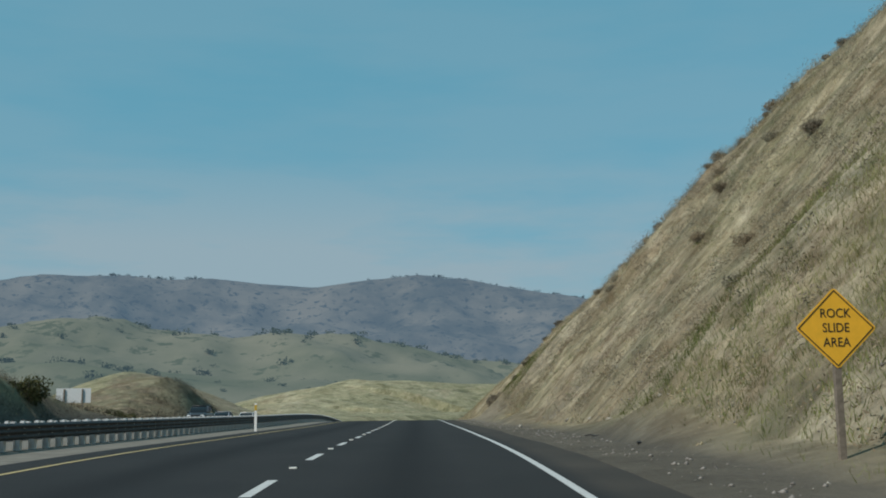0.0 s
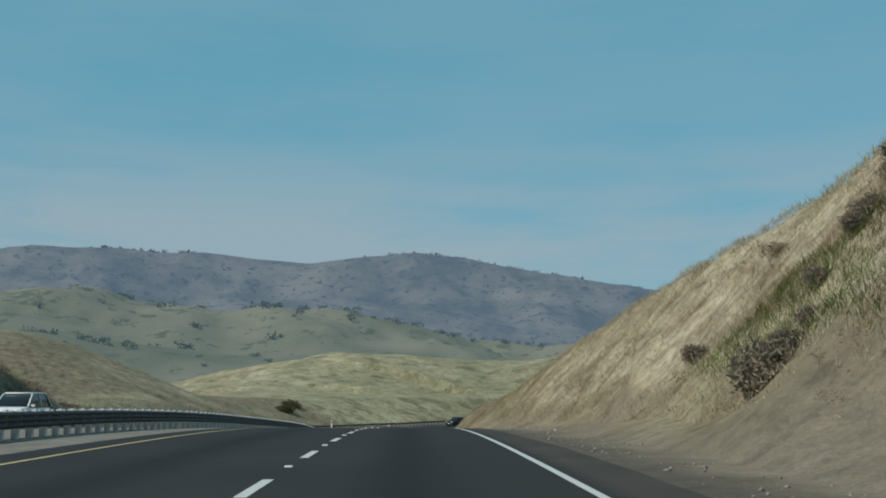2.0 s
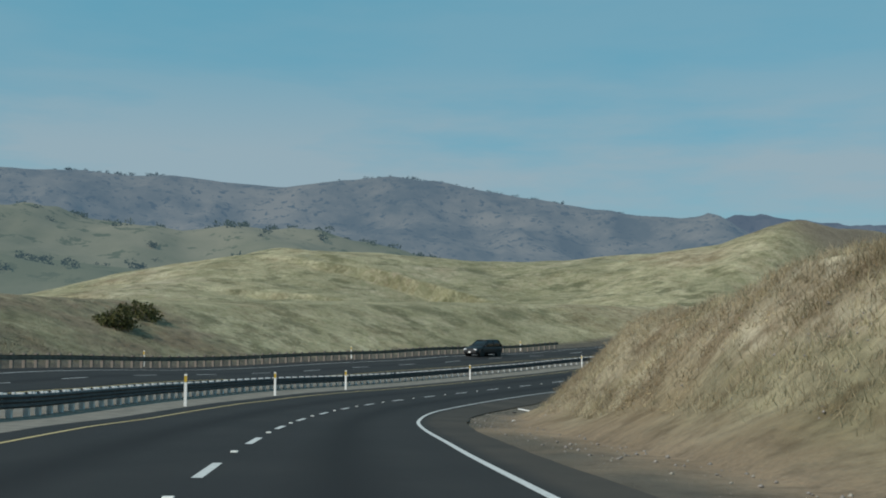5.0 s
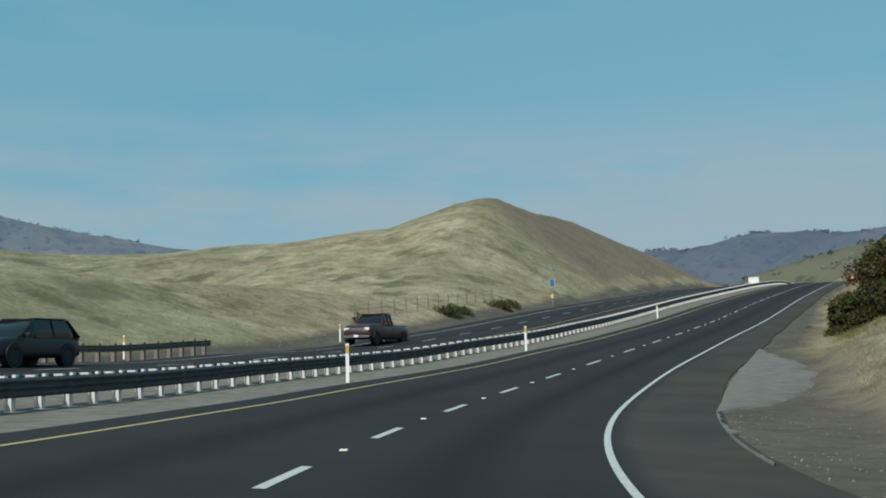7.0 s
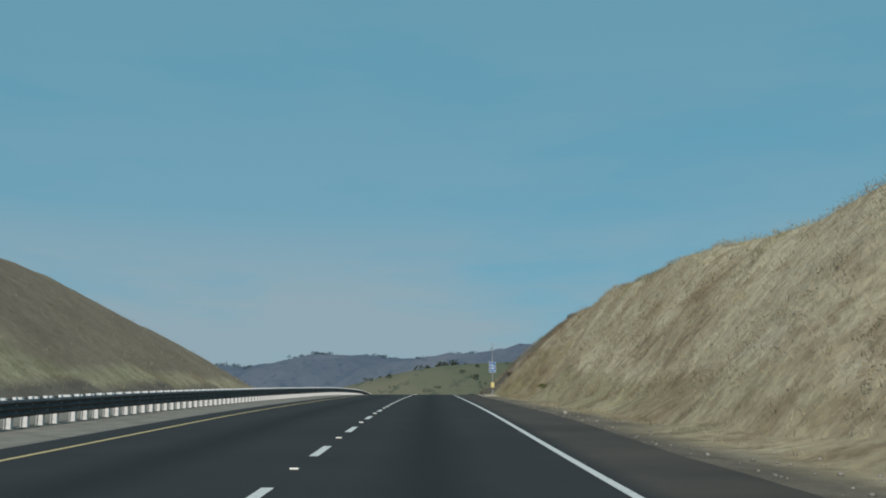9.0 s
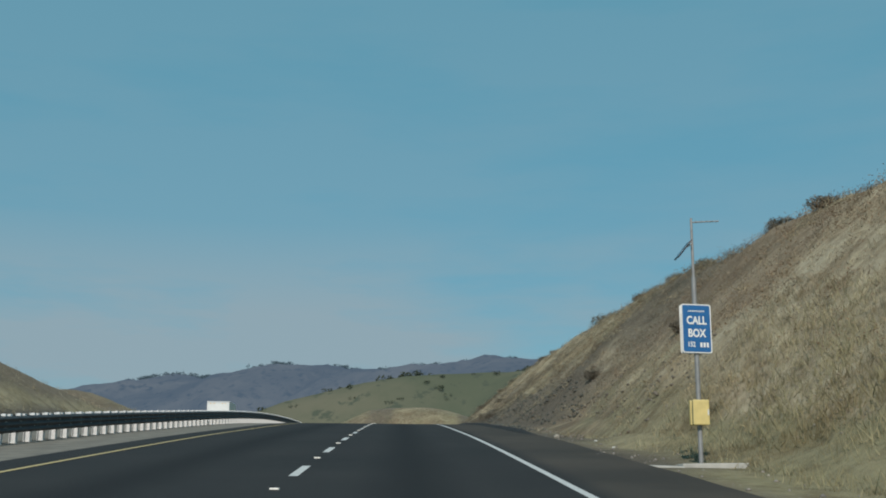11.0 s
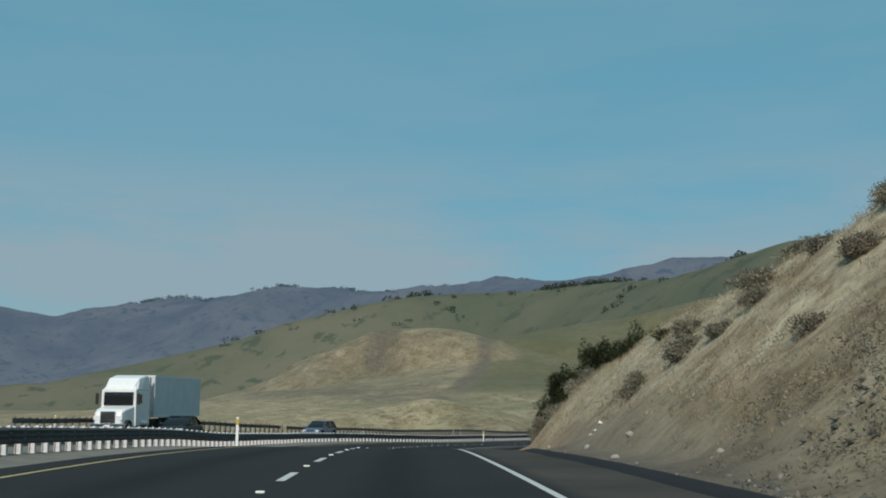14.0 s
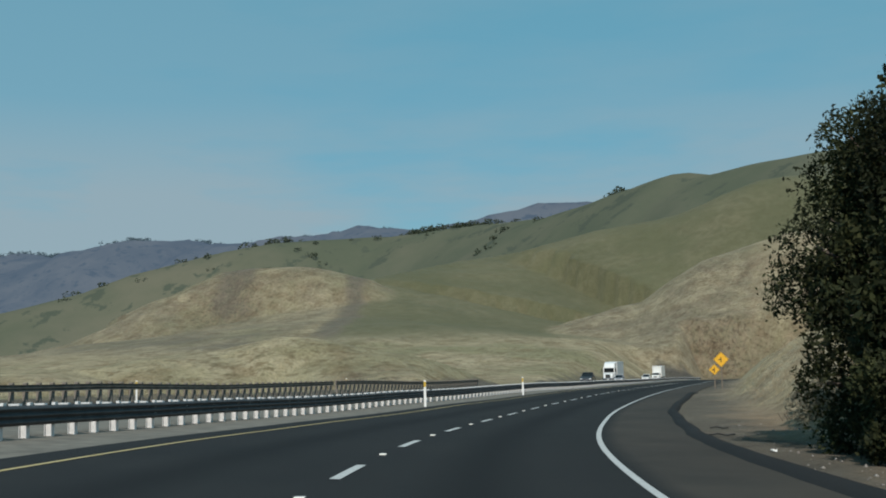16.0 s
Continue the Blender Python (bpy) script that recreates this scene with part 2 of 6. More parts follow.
def grass_material(name, dry, tan, olive, soil, patch=0.02, streak=(1.0, 1.0, 0.35)):
    m, n, l, p = material(name, 0.95)
    p.inputs["Specular IOR Level"].default_value = 0.1
    big = noise_node(n, l, patch, 6, 0.6)
    mid = noise_node(n, l, 0.22, 8, 0.65)
    fine = noise_node(n, l, 2.6, 8, 0.75, stretch=streak)
    grit = noise_node(n, l, 14.0, 4, 0.7)
    base = mix(n, l, ramp(n, l, mid, (0.42, (0, 0, 0)), (0.58, (1, 1, 1))), dry, tan)
    clump = noise_node(n, l, 0.45, 6, 0.7)
    base = mix(n, l, ramp(n, l, clump, (0.56, (0, 0, 0)), (0.66, (0.75, 0.75, 0.75))), base, tuple(v * 0.72 for v in olive))
    base = mix(n, l, ramp(n, l, big, (0.46, (0, 0, 0)), (0.62, (1, 1, 1))), base, olive)
    tuft = ramp(n, l, fine, (0.36, (0.62, 0.6, 0.56)), (0.54, (1, 1, 1)), (0.7, (1.3, 1.27, 1.2)))
    base = mix(n, l, 1.0, base, tuft, "MULTIPLY")
    base = mix(n, l, ramp(n, l, grit, (0.55, (0, 0, 0)), (0.8, (0.5, 0.5, 0.5))), base, soil)
    spot = noise_node(n, l, 0.75, 6, 0.65)
    base = mix(n, l, ramp(n, l, spot, (0.55, (0, 0, 0)), (0.66, (0.6, 0.6, 0.6))), base, tuple(v * 0.55 for v in dry))
    at_ = n.new("ShaderNodeAttribute")
    at_.attribute_name = "cover"
    sep = n.new("ShaderNodeSeparateColor")
    l.new(at_.outputs["Color"], sep.inputs[0])
    fresh = mix(n, l, 1.0, mix(n, l, ramp(n, l, mid, (0.4, (0, 0, 0)), (0.6, (1, 1, 1))), (0.29, 0.27, 0.165), (0.42, 0.385, 0.255)), tuft, "MULTIPLY")
    fresh = mix(n, l, ramp(n, l, clump, (0.46, (0, 0, 0)), (0.62, (0.75, 0.75, 0.75))), fresh, (0.185, 0.185, 0.10))
    weed = noise_node(n, l, 0.16, 8, 0.75)
    fresh = mix(n, l, ramp(n, l, weed, (0.52, (0, 0, 0)), (0.6, (0.9, 0.9, 0.9))), fresh, (0.092, 0.096, 0.05))
    base = mix(n, l, at_.outputs["Alpha"], base, fresh)
    green = mix(n, l, mid, (0.068, 0.076, 0.038), (0.110, 0.108, 0.060))
    base = mix(n, l, sep.outputs[1], base, mix(n, l, 0.5, green, tuft, "MULTIPLY"))
    knot, bed = noise_node(n, l, 0.85, 6, 0.62), noise_node(n, l, 0.3, 5, 0.6)
    rust = noise_node(n, l, 0.5, 5, 0.6)
    brush = mix(n, l, ramp(n, l, bed, (0.44, (0, 0, 0)), (0.56, (1, 1, 1))), mix(n, l, fine, (0.105, 0.098, 0.062), (0.185, 0.168, 0.108)), mix(n, l, fine, (0.125, 0.092, 0.068), (0.205, 0.152, 0.108)))
    brush = mix(n, l, ramp(n, l, rust, (0.60, (0, 0, 0)), (0.66, (0.7, 0.7, 0.7))), brush, (0.15, 0.085, 0.05))
    brush = mix(n, l, ramp(n, l, knot, (0.54, (0, 0, 0)), (0.60, (0.8, 0.8, 0.8))), brush, (0.25, 0.205, 0.135))
    brush = mix(n, l, ramp(n, l, knot, (0.40, (0.9, 0.9, 0.9)), (0.46, (0, 0, 0))), brush, (0.055, 0.048, 0.036))
    base = mix(n, l, sep.outputs[2], base, brush)
    so = n.new("ShaderNodeAttribute")
    so.attribute_name = "soil"
    kind_ = n.new("ShaderNodeSeparateColor")
    l.new(so.outputs["Color"], kind_.inputs[0])
    much, lot = n.new("ShaderNodeMath"), n.new("ShaderNodeMath")
    much.operation, lot.operation = "MULTIPLY", "MULTIPLY_ADD"
    l.new(noise_node(n, l, 0.6, 7, 0.62, stretch=(1.0, 1.0, 0.5)), much.inputs[0])
    much.inputs[1].default_value = 0.6
    l.new(kind_.outputs[2], lot.inputs[0])
    lot.inputs[1].default_value = 0.8
    l.new(much.outputs[0], lot.inputs[2])
    straw = mix(n, l, 1.0, mix(n, l, ramp(n, l, mid, (0.4, (0, 0, 0)), (0.6, (1, 1, 1))), (0.345, 0.292, 0.205), (0.475, 0.415, 0.305)), tuft, "MULTIPLY")
    base = mix(n, l, ramp(n, l, lot.outputs[0], (0.53, (0, 0, 0)), (0.68, (0.92, 0.92, 0.92))), base, straw)
    rough_share = n.new("ShaderNodeMath")
    rough_share.operation = "SUBTRACT"
    rough_share.inputs[0].default_value = 1.0
    l.new(sep.outputs[1], rough_share.inputs[1])
    on_fresh = n.new("ShaderNodeMath")
    on_fresh.operation = "MULTIPLY_ADD"
    l.new(at_.outputs["Alpha"], on_fresh.inputs[0])
    on_fresh.inputs[1].default_value, on_fresh.inputs[2].default_value = -0.5, 1.0
    share = n.new("ShaderNodeMath")
    share.operation = "MULTIPLY"
    l.new(rough_share.outputs[0], share.inputs[0])
    l.new(on_fresh.outputs[0], share.inputs[1])
    base = mottled(n, l, base, share.outputs[0])
    patch_ = ramp(n, l, mid, (0.35, (0, 0, 0)), (0.65, (1, 1, 1)))
    dirt = mix(n, l, patch_, (0.168, 0.146, 0.108), (0.235, 0.203, 0.15))
    dirt = mix(n, l, kind_.outputs[1], dirt, mix(n, l, patch_, (0.22, 0.145, 0.088), (0.30, 0.205, 0.13)))
    dirt = mix(n, l, kind_.outputs[0], dirt, mix(n, l, patch_, (0.062, 0.057, 0.05), (0.105, 0.095, 0.08)))
    dirt = mix(n, l, 0.6, dirt, ramp(n, l, grit, (0.35, (0.6, 0.6, 0.6)), (0.65, (1.3, 1.3, 1.3))), "MULTIPLY")
    clod = noise_node(n, l, 1.5, 6, 0.7)
    dirt = mix(n, l, 0.8, dirt, ramp(n, l, clod, (0.36, (0.62, 0.62, 0.62)), (0.5, (1, 1, 1)), (0.66, (1.22, 1.2, 1.15))), "MULTIPLY")
    base = mix(n, l, sep.outputs[0], base, dirt)
    l.new(base, p.inputs["Base Color"])
    p.inputs["Sheen Weight"].default_value, p.inputs["Sheen Roughness"].default_value = 0.10, 0.45
    p.inputs["Sheen Tint"].default_value = (0.95, 0.88, 0.7, 1)
    bump(n, l, p, fine, 0.6, 0.3)
    return m


M_HILL = grass_material("dry_hill_grass", (0.27, 0.225, 0.145), (0.385, 0.33, 0.225), (0.225, 0.21, 0.125), (0.19, 0.155, 0.11))


def asphalt_material():
    """Old asphalt: the UV map runs across (u, metres) and along (s, metres)."""
    m, n, l, p = material("asphalt", 0.85)
    uv = n.new("ShaderNodeUVMap")
    sep = n.new("ShaderNodeSeparateXYZ")
    l.new(uv.outputs[0], sep.inputs[0])

    def math_node(op, a, b):
        q = n.new("ShaderNodeMath")
        q.operation = op
        for sock, v in zip(q.inputs, (a, b)):
            if hasattr(v, "links"):
                l.new(v, sock)
            else:
                sock.default_value = v
        return q.outputs[0]

    # the oil streak in the middle of each lane, and the polished wheel paths
    lane = math_node("PINGPONG", math_node("ADD", sep.outputs[0], LANE / 2 + OIL), LANE / 2)
    oil = ramp(n, l, math_node("DIVIDE", lane, LANE / 2), (0.55, (0, 0, 0)), (0.95, (1, 1, 1)))
    mp = n.new("ShaderNodeMapping")
    mp.inputs["Scale"].default_value = (1.6, 0.05, 1)
    l.new(uv.outputs[0], mp.inputs[0])
    st = n.new("ShaderNodeTexNoise")
    st.inputs["Scale"].default_value, st.inputs["Detail"].default_value = 1.0, 6
    l.new(mp.outputs[0], st.inputs["Vector"])
    grit = noise_node(n, l, 40, 3, 0.7)
    blotch = noise_node(n, l, 0.35, 6, 0.6)
    c = ramp(n, l, blotch, (0.3, (0.025, 0.026, 0.027)), (0.7, (0.035, 0.035, 0.035)))
    c = mix(n, l, ramp(n, l, st.outputs["Fac"], (0.4, (0, 0, 0)), (0.75, (0.6, 0.6, 0.6))), c, (0.028, 0.028, 0.030))
    o = n.new("ShaderNodeMath")
    o.operation = "MULTIPLY"
    l.new(oil, o.inputs[0])
    o.inputs[1].default_value = 0.85
    c = mix(n, l, o.outputs[0], c, (0.017, 0.017, 0.018))
    dust = ramp(n, l, math_node("ADD", math_node("MULTIPLY", sep.outputs[0], 0.1), 0.7), (0.9, (0, 0, 0)), (0.935, (0.9, 0.9, 0.9)))
    # fades to a fifth darker between s = 475 and s = 510
    crest_tone = ramp(n, l, math_node("MULTIPLY", sep.outputs[1], 0.001), (0.475, (1, 1, 1)), (0.51, (0.8, 0.8, 0.8)))
    c = mix(n, l, 1.0, c, crest_tone, "MULTIPLY")
    c = mix(n, l, dust, c, ramp(n, l, blotch, (0.35, (0.047, 0.043, 0.038)), (0.65, (0.072, 0.063, 0.053))))
    c = mix(n, l, ramp(n, l, grit, (0.5, (0, 0, 0)), (0.9, (0.5, 0.5, 0.5))), c, (0.066, 0.066, 0.063))
    l.new(c, p.inputs["Base Color"])
    p.inputs["Specular IOR Level"].default_value = 0.12
    bump(n, l, p, grit, 0.3, 0.02)
    return m


LANE, OIL = 3.6, 0.0
M_ASPHALT = asphalt_material()


def paint_material(name, col):
    m, n, l, p = material(name, 0.6)
    f = noise_node(n, l, 18, 6, 0.7)
    c = mix(n, l, ramp(n, l, f, (0.52, (0, 0, 0)), (0.72, (0.8, 0.8, 0.8))), col, (0.16, 0.155, 0.15))
    l.new(c, p.inputs["Base Color"])
    return m


M_WHITE = paint_material("road_paint_white", (0.54, 0.54, 0.527))
M_YELLOW = paint_material("road_paint_yellow", (0.52, 0.40, 0.17))
M_GRAVEL = plain("shoulder_gravel", (0.165, 0.15, 0.125), 0.95, vary=0.3, scale=2.0)
M_CONCRETE = plain("pale_concrete", (0.42, 0.41, 0.38), 0.9, vary=0.15, scale=5)
M_APRON = plain("pale_packed_gravel", (0.15, 0.143, 0.126), 0.95, vary=0.22, scale=2.2)
M_GALV = plain("weathered_galvanised_steel", (0.66, 0.67, 0.67), 0.6, 0.0, vary=0.2, scale=4)
M_RAIL = plain("dull_rail_steel", (0.06, 0.062, 0.066), 0.65, 0.25, vary=0.35, scale=3)
M_POSTWOOD = plain("weathered_post_timber", (0.20, 0.175, 0.15), 0.9, vary=0.3, scale=12)
M_POSTWHITE = plain("white_plastic_post", (0.82, 0.82, 0.80), 0.5, vary=0.05)

# ---------------------------------------------------------------- the ground
def smooth01(x):
    x = np.clip(x, 0, 1)
    return x * x * (3 - 2 * x)


def fractal(X, Y, scale, octaves, seed, ridged=False):
    """Value noise on a lattice, summed over octaves: -1..1."""
    rng = np.random.RandomState(seed)
    out, amp, tot = np.zeros_like(X), 1.0, 0.0
    for k in range(octaves):
        T = rng.rand(256, 256) * 2 - 1
        x, y = X / scale * 2 ** k + 37.3 * k, Y / scale * 2 ** k + 11.7 * k
        xi, yi = np.floor(x).astype(int), np.floor(y).astype(int)
        fx, fy = smooth01(x - xi), smooth01(y - yi)
        a, b = T[xi % 256, yi % 256], T[(xi + 1) % 256, yi % 256]
        c, d = T[xi % 256, (yi + 1) % 256], T[(xi + 1) % 256, (yi + 1) % 256]
        v = (a * (1 - fx) + b * fx) * (1 - fy) + (c * (1 - fx) + d * fx) * fy
        out += amp * (1 - 2 * np.abs(v) if ridged else v)
        tot += amp
        amp *= 0.5
    return out / tot


def ridge(X, Y, crest, width, floor=-8.0, power=0.8):
    """A hill below a crest line of (x, y, z): it falls off to both sides over that width."""
    P = np.array(crest, float)
    best_d, best_z = np.full(X.shape, 1e18), np.zeros(X.shape)
    for a, b in zip(P[:-1], P[1:]):
        e = b - a
        t = np.clip(((X - a[0]) * e[0] + (Y - a[1]) * e[1]) / (e[0] ** 2 + e[1] ** 2), 0, 1)
        d = (X - a[0] - t * e[0]) ** 2 + (Y - a[1] - t * e[1]) ** 2
        nearer = d < best_d
        best_d = np.where(nearer, d, best_d)
        best_z = np.where(nearer, a[2] + t * e[2], best_z)
    return floor + (best_z - floor) * np.exp(-(best_d / width ** 2) ** power)


CREST_BEND = [(-85, 320, -4.0), (-43, 352, 1.0), (-42, 373, 4.0), (-37, 385, 6.2), (-32, 406, 10.9), (-24, 417, 12.6), (-3, 428, 12.3), (19, 432, 11.0), (40, 428, 10.6), (58, 420, 12.2), (70, 412, 14.3), (80, 408, 18.1), (87, 407, 19.5), (97, 414, 18.0), (112, 424, 18.6), (126, 434, 15.2), (140, 445, 14.0), (149, 451, 11.8), (162, 460, 9.5), (176, 472, 11.0)]
CREST_B = [(-1100, 1450, 110), (-590, 1630, 131), (-446, 1677, 132), (-287, 1711, 112), (-138, 1730, 122), (-60, 1900, 114), (58, 1988, 93), (254, 1972, 74), (500, 2050, 60)]
CREST_B2 = [(-700, 1150, 60), (-350, 1180, 52), (-150, 1230, 34), (20, 1300, 14)]
CREST_E = [(850, 1620, 30), (978, 1554, 65), (1049, 1500, 88), (1086, 1468, 108), (1163, 1392, 135), (1229, 1319, 146), (1291, 1239, 150), (1261, 1102, 149),
           (1140, 945, 134), (1090, 862, 139), (1040, 779, 143), (1034, 757, 138), (995, 708, 136), (957, 642, 132), (930, 520, 127)]
CREST_F = [(560, 740, 22), (640, 786, 38), (758, 786, 62), (782, 738, 71), (799, 696, 75), (815, 643, 88), (835, 540, 95)]
CREST_G = [(500, 850, 8), (526, 846, 15), (552, 838, 27), (569, 838, 33.6), (593, 829, 44.5), (600, 822, 45.5), (612, 792, 43.5), (617, 768, 38), (622, 750, 28)]
CREST_I = [(290, 588, 3), (315, 589, 6), (325, 592, 6), (335, 588, 7.8), (346, 584, 8.7), (352, 577, 9.5), (353, 569, 7.8), (347, 555, 5)]
CREST_H = [(614, 766, 6), (641, 726, 13), (662, 686, 19), (653, 657, 25), (660, 633, 39.5), (671, 603, 50), (687, 547, 56), (723, 456, 57)]
KNOLLS = [(-34, 42, 13, 34, 12), (-49, 178, 12, 17, 9.5), (-33, 139, 12, 20, 7.2), (-62, 245, 26, 34, 16), (183, 494, 15, 14, 10), (60, 240, 35, 35, 6), (300, 430, 45, 40, 9), (460, 740, 40, 30, 12), (390, 660, 45, 18, 8)]
# the cut slope beside the lane: s, its height, its steepness in degrees, the toe's distance
CUT = np.array([(-130, 28.0, 47.4, 6.0), (45, 27.0, 47.6, 6.0), (57, 24.5, 48.1, 6.0), (66, 21.5, 48.8, 6.0), (76, 17.9, 49.5, 6.0), (86, 14.4, 48.4, 6.0), (96, 9.8, 49.7, 6.0), (106, 8.0, 46.8, 6.0), (116, 7.8, 49.1, 6.0), (130, 7.7, 45.7, 6.0), (150, 5.6, 47.3, 6.0), (168, 3.4, 46.1, 6.0), (195, 3.8, 44.5, 6.2), (232, 4.8, 44.2, 6.2), (250, 4.8, 43.1, 6.6), (258, 3.3, 35.0, 6.9), (268, 2.1, 20.0, 7.2), (296, 2.1, 18.4, 7.2), (306, 3.7, 22.8, 6.6), (316, 6.2, 27.6, 6.4), (329, 8.8, 31.6, 6.3), (339, 7.5, 43.3, 6.4), (350, 8.0, 44.8, 6.0), (362, 6.3, 48.6, 6.0), (400, 7.6, 52.0, 6.0), (416, 7.6, 46.0, 6.0), (440, 8.4, 44.8, 6.0), (482, 8.9, 39.5, 6.0), (505, 9.3, 39.8, 6.0), (530, 9.1, 42.8, 6.0), (548, 6.2, 42.3, 6.0), (562, 6.7, 45.7, 6.0), (585, 4.7, 45.4, 6.0), (597, 4.0, 45.2, 6.4), (606, 2.7, 39.7, 7.6), (630, 2.5, 39.1, 7.6), (655.0, 3.2, 40.0, 7.0), (690.0, 5.0, 40.0, 7.0), (900.0, 5.0, 40.0, 7.0)])
LEFT_EDGE = -24.5


def ground_height(X, Y):
    s, u, zr = road_coords(X, Y)
    dist = np.abs(u)
    plain = -5.5 * np.exp(-(((X - 10) / 190) ** 2 + ((Y - 330) / 130) ** 2) ** 2)
    near = np.exp(-np.clip(dist - 30, 0, None) / 60)
    base = zr * near + plain * (1 - near) - 2.5 * smooth01((dist - 28) / 60) * (1 + plain / 5.5) - 5 * smooth01((dist - 200) / 400)
    hill = np.full(X.shape, -50.0)
    for crest, width, floor in ((CREST_BEND, 66, -9), (CREST_F, 130, 0), (CREST_G, 52, 0), (CREST_I, 24, -3), (CREST_H, 80, -1)):
        hill = np.maximum(hill, ridge(X, Y, crest, width, floor, 1.15 if width in (52, 24) else 0.8))
    n1 = fractal(X, Y, 260, 4, 5, True)
    hill += n1 * np.clip(hill - 20, 0, 60) * 0.22 + fractal(X, Y, 38, 4, 8) * np.clip(hill - base, 0, 10) * 0.13
    for x, y, rx, ry, h in KNOLLS:
        q = ((X - x) / rx) ** 2 + ((Y - y) / ry) ** 2
        hill = np.maximum(hill, base + h * np.exp(-q * 0.9) - 0.6)
    wild = base + np.log1p(np.exp(np.clip((hill - base) / 0.8, -30, 30))) * 0.8
    wild = np.where(hill - base > 20, hill, wild)
    wild += fractal(X, Y, 14, 4, 3) * 0.35 + fractal(X, Y, 24, 3, 88, True) * 0.45 * smooth01((hill - base) / 4) * (Y < 700)
    # the road's bench, with a ditch and cut to the right and an open verge to the left
    bench = zr - 0.12 + 0.085 * smooth01((u - 2.5) / 0.5) * (u > 0)
    away = np.clip(LEFT_EDGE - u, 0, None)
    over = np.clip(wild - bench, 0, None)
    fall = np.interp(s, [0, 94, 104, 166, 230, 370, 395], [1.35, 1.35, 1.25, 1.25, 0.4, 0.4, 0.72])
    left = bench + np.minimum(over, away * fall) + np.minimum(wild - bench, 0) * smooth01(away / 30)
    left -= np.log1p(np.exp(-np.abs(over - away * fall) / 0.8)) * 0.5 * smooth01(away / 3)
    h, deg, toe = (np.interp(s, CUT[:, 0], CUT[:, k]) for k in (1, 2, 3))
    toe = toe + fractal(X, Y, 9, 3, 21) * 0.8
    h = h * (1 + 0.10 * fractal(X, Y, 23, 4, 31)) + fractal(X, Y, 6, 3, 33) * 0.35
    rise = np.clip(u - toe, 0, None) * np.tan(np.radians(deg))
    cut = np.minimum(rise, h) - np.clip(rise - h, 0, 60) * 0.05
    cut = cut - np.log1p(np.exp(-np.abs(rise - h) / 0.5)) * 0.5
    cut = np.where(u < toe, 0, cut) + (fractal(X, Y, 5, 4, 41) * np.interp(s, [120, 160], [0.75, 0.4]) + fractal(X, Y, 2.4, 3, 43) * 0.3) * smooth01((u - toe) / 2)
    right = bench + np.maximum(cut, 0)
    right = right + (wild - right) * smooth01((u - toe - np.interp(s, [640, 700], [32, 3])) / np.interp(s, [640, 700], [50, 25]))
    z = np.where(u > 0, right, left)
    z = z + (wild - z) * smooth01((s - 915) / 20) * smooth01((dist - 14) / 8)
    near = smooth01((np.clip(np.maximum(u - 4.2, U_PAVE_L - u), 0, None)) / 1.5)
    return z + fractal(X, Y, 2.2, 3, 51) * 0.07 * near


U_PAVE_L = -23.5


def graded(marks, far, grow):
    """Grid lines: even steps between the marks (from, step), then ever wider out to both sides."""
    inner = np.concatenate([np.arange(a, b, st) for (a, st), (b, _) in zip(marks[:-1], marks[1:])] + [[marks[-1][0]]])

    def outward(step):
        out, x = [], 0.0
        while x < far:
            step *= grow
            x += step
            out.append(x)
        return np.array(out)

    return np.r_[inner[0] - outward(marks[0][1])[::-1], inner, inner[-1] + outward(marks[-1][1])]


